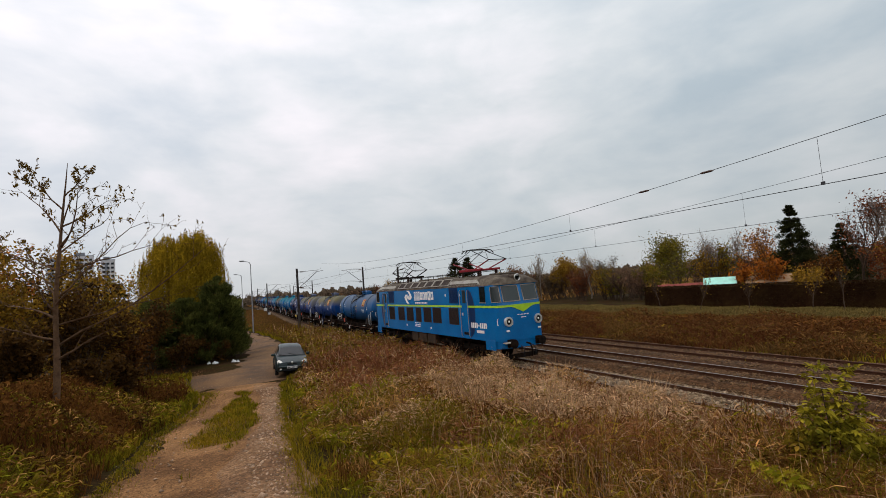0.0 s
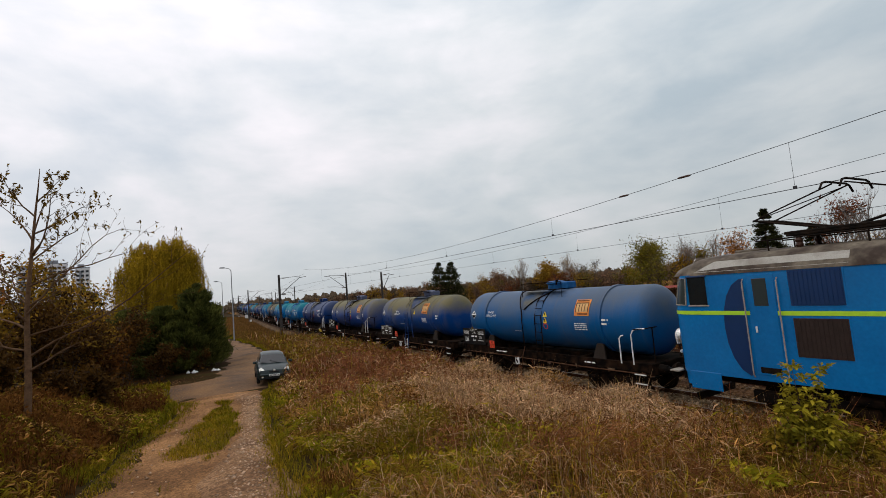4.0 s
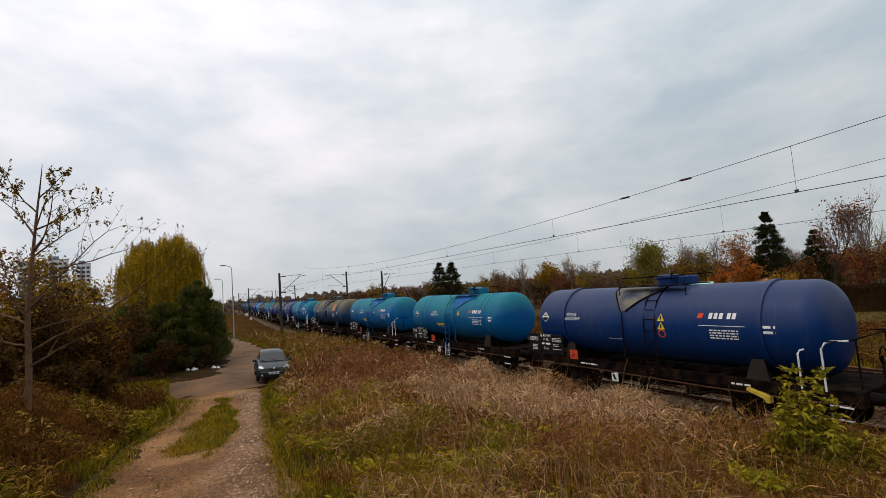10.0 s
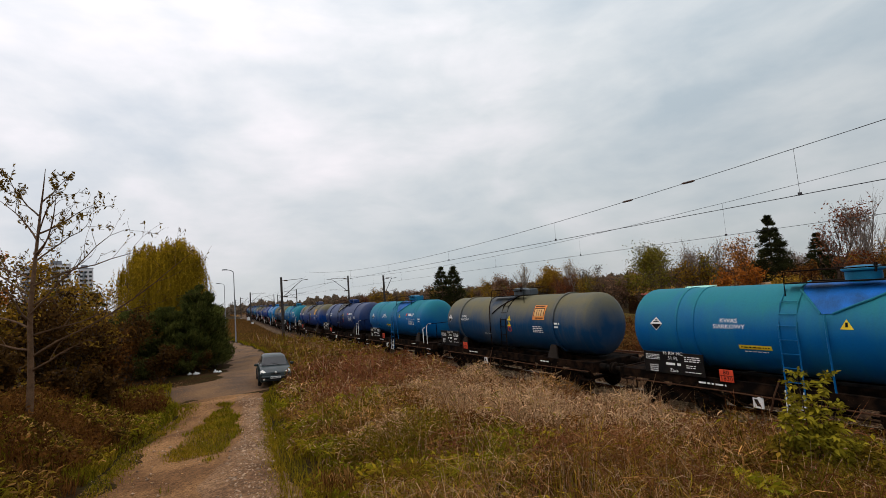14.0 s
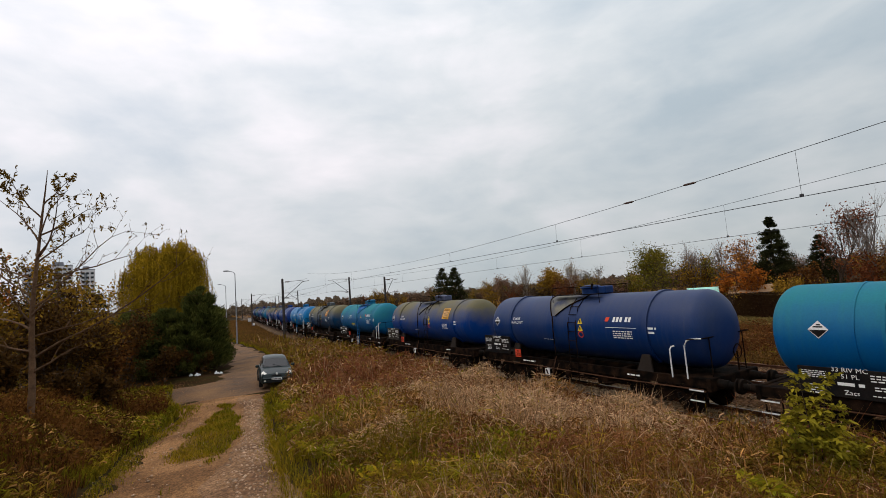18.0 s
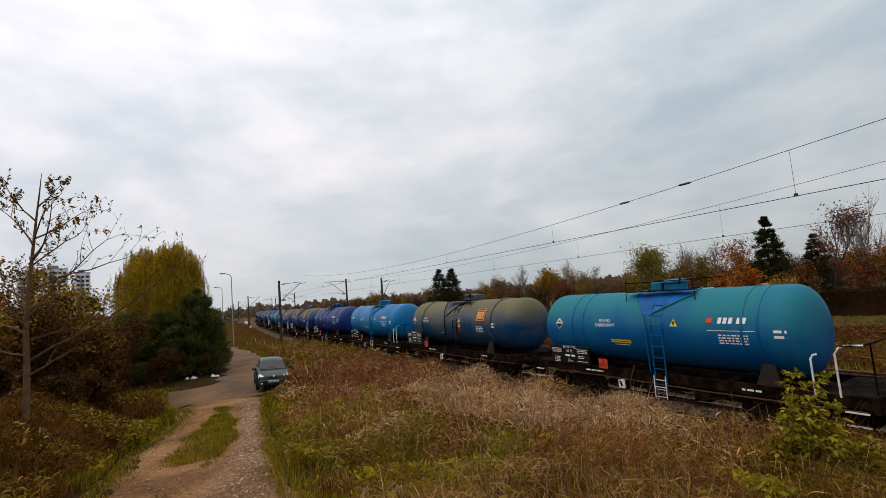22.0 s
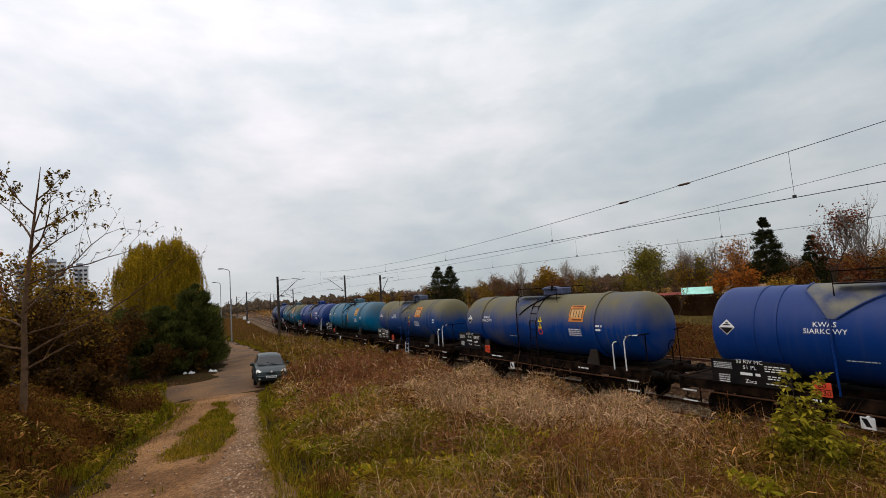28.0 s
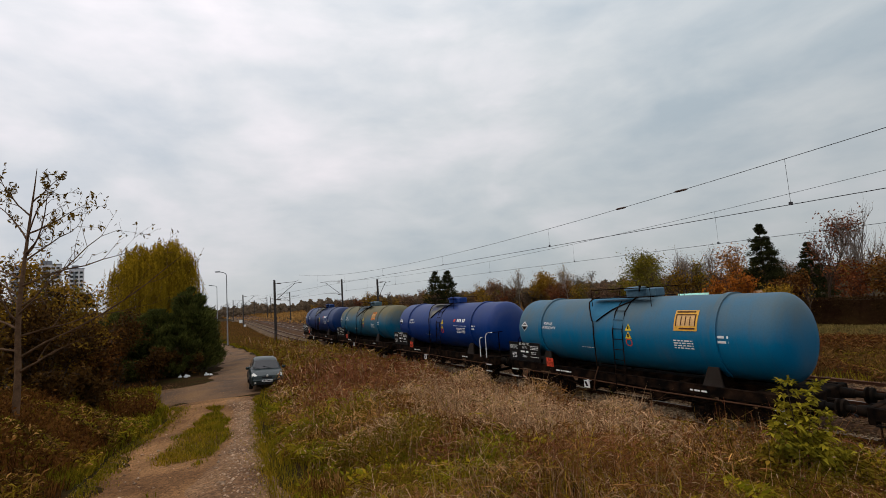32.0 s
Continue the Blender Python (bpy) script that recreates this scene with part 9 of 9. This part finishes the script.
pine(*spot(69.0, 68), 7.5, 2.7, 12, "spruce_needle", "spruce_tree", "smaller dark spruce behind the hedge", 0.17, 20000, "spruces")
tree("cherry_tree", spot(70.0, 60), "tree with dark red-brown remaining leaves", "tree", 10.2, 0.42, 3, (14, 6, 5), 0.12, "cherry_leaf", 0.12, 1.1, 33, scatter=0.4, first=0.2, rise=0.9)
tree("poplar_tree", spot(73.0, 56), "bare slender tree with upright twigs", "tree", 10.6, 0.5, 3, (15, 6, 5), 0.13, "scrub_twig", 0.05, 0.4, 34, bark="bark_grey", scatter=0.3, first=0.22, rise=1.1, twig=1.05)
tree("poplar_tree", spot(76.5, 58), "bare slender tree with upright twigs", "tree", 10.0, 0.5, 3, (14, 6, 5), 0.13, "scrub_twig", 0.05, 0.4, 35, bark="bark_grey", scatter=0.3, first=0.22, rise=1.1, twig=1.05)
tree("plum_tree", spot(59.2, 66), "slender bare grey-brown tree behind the hedge", "tree", 8.4, 0.5, 3, (11, 6, 4), 0.09, "scrub_twig", 0.07, 0.6, 36, bark="bark_grey", scatter=0.4, first=0.15, rise=0.9, twig=1.1)
tree("plum_tree", spot(57.6, 69), "slender bare grey-brown tree behind the hedge", "tree", 7.6, 0.5, 3, (11, 6, 4), 0.09, "scrub_twig", 0.07, 0.6, 46, bark="bark_grey", scatter=0.4, first=0.15, rise=0.9, twig=1.5)
tree("plum_tree", spot(60.6, 70), "slender bare grey-brown tree behind the hedge", "tree", 8.6, 0.5, 3, (11, 6, 4), 0.09, "scrub_twig", 0.07, 0.5, 47, bark="bark_grey", scatter=0.4, first=0.15, rise=1.0, twig=1.5)
tree("birch_tree", spot(45.6, 76), "bare pale birch with fine twigs", "tree", 8.0, 0.55, 3, (14, 6, 4), 0.12, "ochre_leaf", 0.08, 0.6, 37, bark="bark_pale", scatter=0.4, first=0.25, rise=0.9, twig=1.3)
tree("birch_tree", spot(39.8, 84), "bare pale birch with fine twigs", "tree", 8.2, 0.5, 3, (13, 6, 4), 0.11, "ochre_leaf", 0.08, 0.3, 38, bark="bark_pale", scatter=0.4, first=0.25, rise=1.0, twig=1.3)
tree("apple_tree", spot(48.8, 66), "low spreading bare apple tree", "tree", 4.9, 0.9, 3, (12, 6, 4), 0.13, "scrub_twig", 0.06, 1, 39, bark="bark_dark", scatter=0.3, first=0.3, rise=0.5, twig=1.4)
tree("oak_tree", spot(42.6, 80), "ochre-leaved bushy tree beyond the line", "tree", 7.0, 0.8, 3, (13, 5, 4), 0.14, "ochre_leaf", 0.15, 5, 41, scatter=0.5, first=0.1, rise=0.6)
tree("oak_tree", spot(36.8, 92), "ochre-leaved bushy tree beyond the line", "tree", 6.4, 0.8, 3, (13, 5, 4), 0.13, "scrub_twig", 0.13, 4, 42, scatter=0.5, first=0.1, rise=0.6)
pine(*spot(29.7, 80), 8.3, 3.9, 13, "spruce_needle", "spruce_tree", "dark spruce standing alone beyond the line", 0.34, 3600, "spruces", low=0.12)
pine(*spot(31.2, 81), 8.3, 3.7, 14, "spruce_needle", "spruce_tree", "dark spruce standing alone beyond the line", 0.34, 3600, "spruces", low=0.12)
for i, (az, rg, h, r, mt) in enumerate([(63.2, 56, 4.4, 2.2, "orange_leaf"), (60.8, 57, 3.6, 1.8, "orange_leaf"), (67.6, 55, 4.0, 2.0, "dark_weed"), (71.5, 54, 4.6, 2.2, "maroon_leaf"), (74.5, 53, 5.2, 2.4, "dark_weed"), (78.0, 53, 5.0, 2.4, "maroon_leaf"),
                                        (65.8, 50, 3.3, 1.4, "ochre_leaf"), (57.4, 80, 5.0, 2.4, "scrub_twig"), (52.0, 66, 4.6, 2.3, "green_leaf"), (58.5, 74, 5.6, 2.4, "scrub_twig")]):
    shrub("garden_bush", *spot(az, rg), h, r, mt, 120 + i, "autumn-coloured garden bush behind the hedge", 0.13, 2600, 240, group="garden bushes")
for i, (az, rg) in enumerate([(56.6, 47.5), (61.0, 46.2), (66.2, 45.0), (68.5, 44.6), (52.8, 49.5)]):
    tree("garden_sapling", spot(az, rg), "young bare sapling before the hedge", "tree", 3.4, 0.5, 2, (10, 5), 0.035, "ochre_leaf", 0.08, 0.3 if i != 2 else 2, 150 + i, scatter=0.25, first=0.25, rise=0.9, group="saplings by the hedge", twig=1.3)

# scrub along the far side: five forms, copied
forms = [shrub("scrub_bush", *spot(50.0, 64), 4.2, 2.4, "scrub_twig", 201, "brown leafless scrub beyond the line", 0.10, 1700, 620, group="scrub beyond the line"),
         shrub("scrub_bush", *spot(47.0, 70), 4.8, 2.6, "ochre_leaf", 202, "ochre autumn scrub beyond the line", 0.11, 2000, 480, group="scrub beyond the line"),
         shrub("scrub_bush", *spot(44.0, 74), 4.4, 2.5, "maroon_leaf", 203, "reddish brown scrub beyond the line", 0.10, 1700, 560, group="scrub beyond the line"),
         shrub("scrub_bush", *spot(41.0, 80), 4.6, 2.6, "far_wood", 204, "brown scrub beyond the line", 0.10, 1900, 600, group="scrub beyond the line"),
         shrub("scrub_bush", *spot(38.5, 86), 4.4, 2.5, "green_leaf", 205, "greenish scrub beyond the line", 0.10, 1700, 560, group="scrub beyond the line")]
rs = random.Random(11)
for k in range(64):
    az = 14 + 37.5 * (k + rs.random()) / 64
    rg = np.interp(az, [14, 24, 34, 51], [190, 125, 92, 64]) * rs.uniform(0.95, 1.25)
    x, y = spot(az, rg)
    if x < 28 + float(bend(y)):
        continue
    c = copy_thing(rs.choice(forms if az > 33 else forms[:4]), pose(x, y, float(ground_z(x, y)) - 0.05, 0, 0, rs.uniform(0, 360)))
    s = rs.uniform(0.75, 1.25)
    c.scale = (s, s, s * rs.uniform(0.85, 1.15))
for k in range(16):
    az = 52 + 28 * (k + rs.random()) / 16
    x, y = spot(az, rs.uniform(62, 88))
    c = copy_thing(rs.choice(forms), pose(x, y, float(ground_z(x, y)) - 0.05, 0, 0, rs.uniform(0, 360)))
    s = rs.uniform(0.95, 1.3)
    c.scale = (s, s, s * 1.1)
for k in range(14):
    az = rs.uniform(5.8, 10.0)
    x, y = spot(az, rs.uniform(110, 220))
    x = min(x, 10)
    c = copy_thing(rs.choice(forms), pose(x - 8, y, float(ground_z(x, y)) - 0.05, 0, 0, rs.uniform(0, 360)))


def far_wood():
    n = 42000
    az = GEN.uniform(-60, 110, n)
    line_ = 5.6 + 1.2 * np.sin(az * 0.9) + 0.9 * np.sin(az * 2.3 + 1) + 1.0 * np.sin(az * 6.1) + 0.6 * np.sin(az * 13.0)
    rg = GEN.uniform(270, 420, n)
    x, y = rg * np.sin(np.radians(az)), rg * np.cos(np.radians(az))
    h = line_ * 0.8 * GEN.random(n) ** 0.6 * (rg / 330)
    tagged(new("far_woods", soup("far_woods", *leaves(np.stack([x, y, h + 0.3], 1), 1.3, 0.6), M["far_wood"])), "brown autumn woods along the horizon", "woods", kind="stuff")


far_wood()

# ---- movement of the train ----
TRAVEL = [(0.0, 0.0), (4.0, 28.13), (8.0, 56.45), (12.0, 85.55), (16.0, 115.15), (20.0, 144.05), (24.0, 172.9), (28.0, 202.5), (32.0, 231.98)]


def travelled(t):
    """Distance run since the start, eased through the rows of TRAVEL."""
    k = min(int(t / 4.0), len(TRAVEL) - 2)
    p = [TRAVEL[min(max(k + i, 0), len(TRAVEL) - 1)][1] for i in (-1, 0, 1, 2)]
    m0 = (p[2] - p[0]) / 2 if k > 0 else p[2] - p[1]
    m1 = (p[3] - p[1]) / 2 if k < len(TRAVEL) - 2 else p[2] - p[1]
    u = t / 4.0 - k
    return (2 * u ** 3 - 3 * u ** 2 + 1) * p[1] + (u ** 3 - 2 * u ** 2 + u) * m0 + (3 * u ** 2 - 2 * u ** 3) * p[2] + (u ** 3 - u ** 2) * m1


def on_line(y):
    return pose(RAIL_X + float(bend(y)), y, 0, 0, 0, bend_turn(y))


def motions():
    for ob, y in [(LOCO, 36.8)] + [(w, FIRST + PITCH * k) for k, w in enumerate(WAGONS)]:
        walk(ob, [(0.5 * i, on_line(y - travelled(0.5 * i))) for i in range(65)])
    for ob, radius in WHEELS:
        at = ob.matrix_basis.translation.copy()
        rows = []
        for i in range(0, 481):
            t = i * 2 / 30
            rows.append((t, Matrix.Translation(at) @ Matrix.Rotation(travelled(t) / radius, 4, "X")))
        walk(ob, rows)


motions()
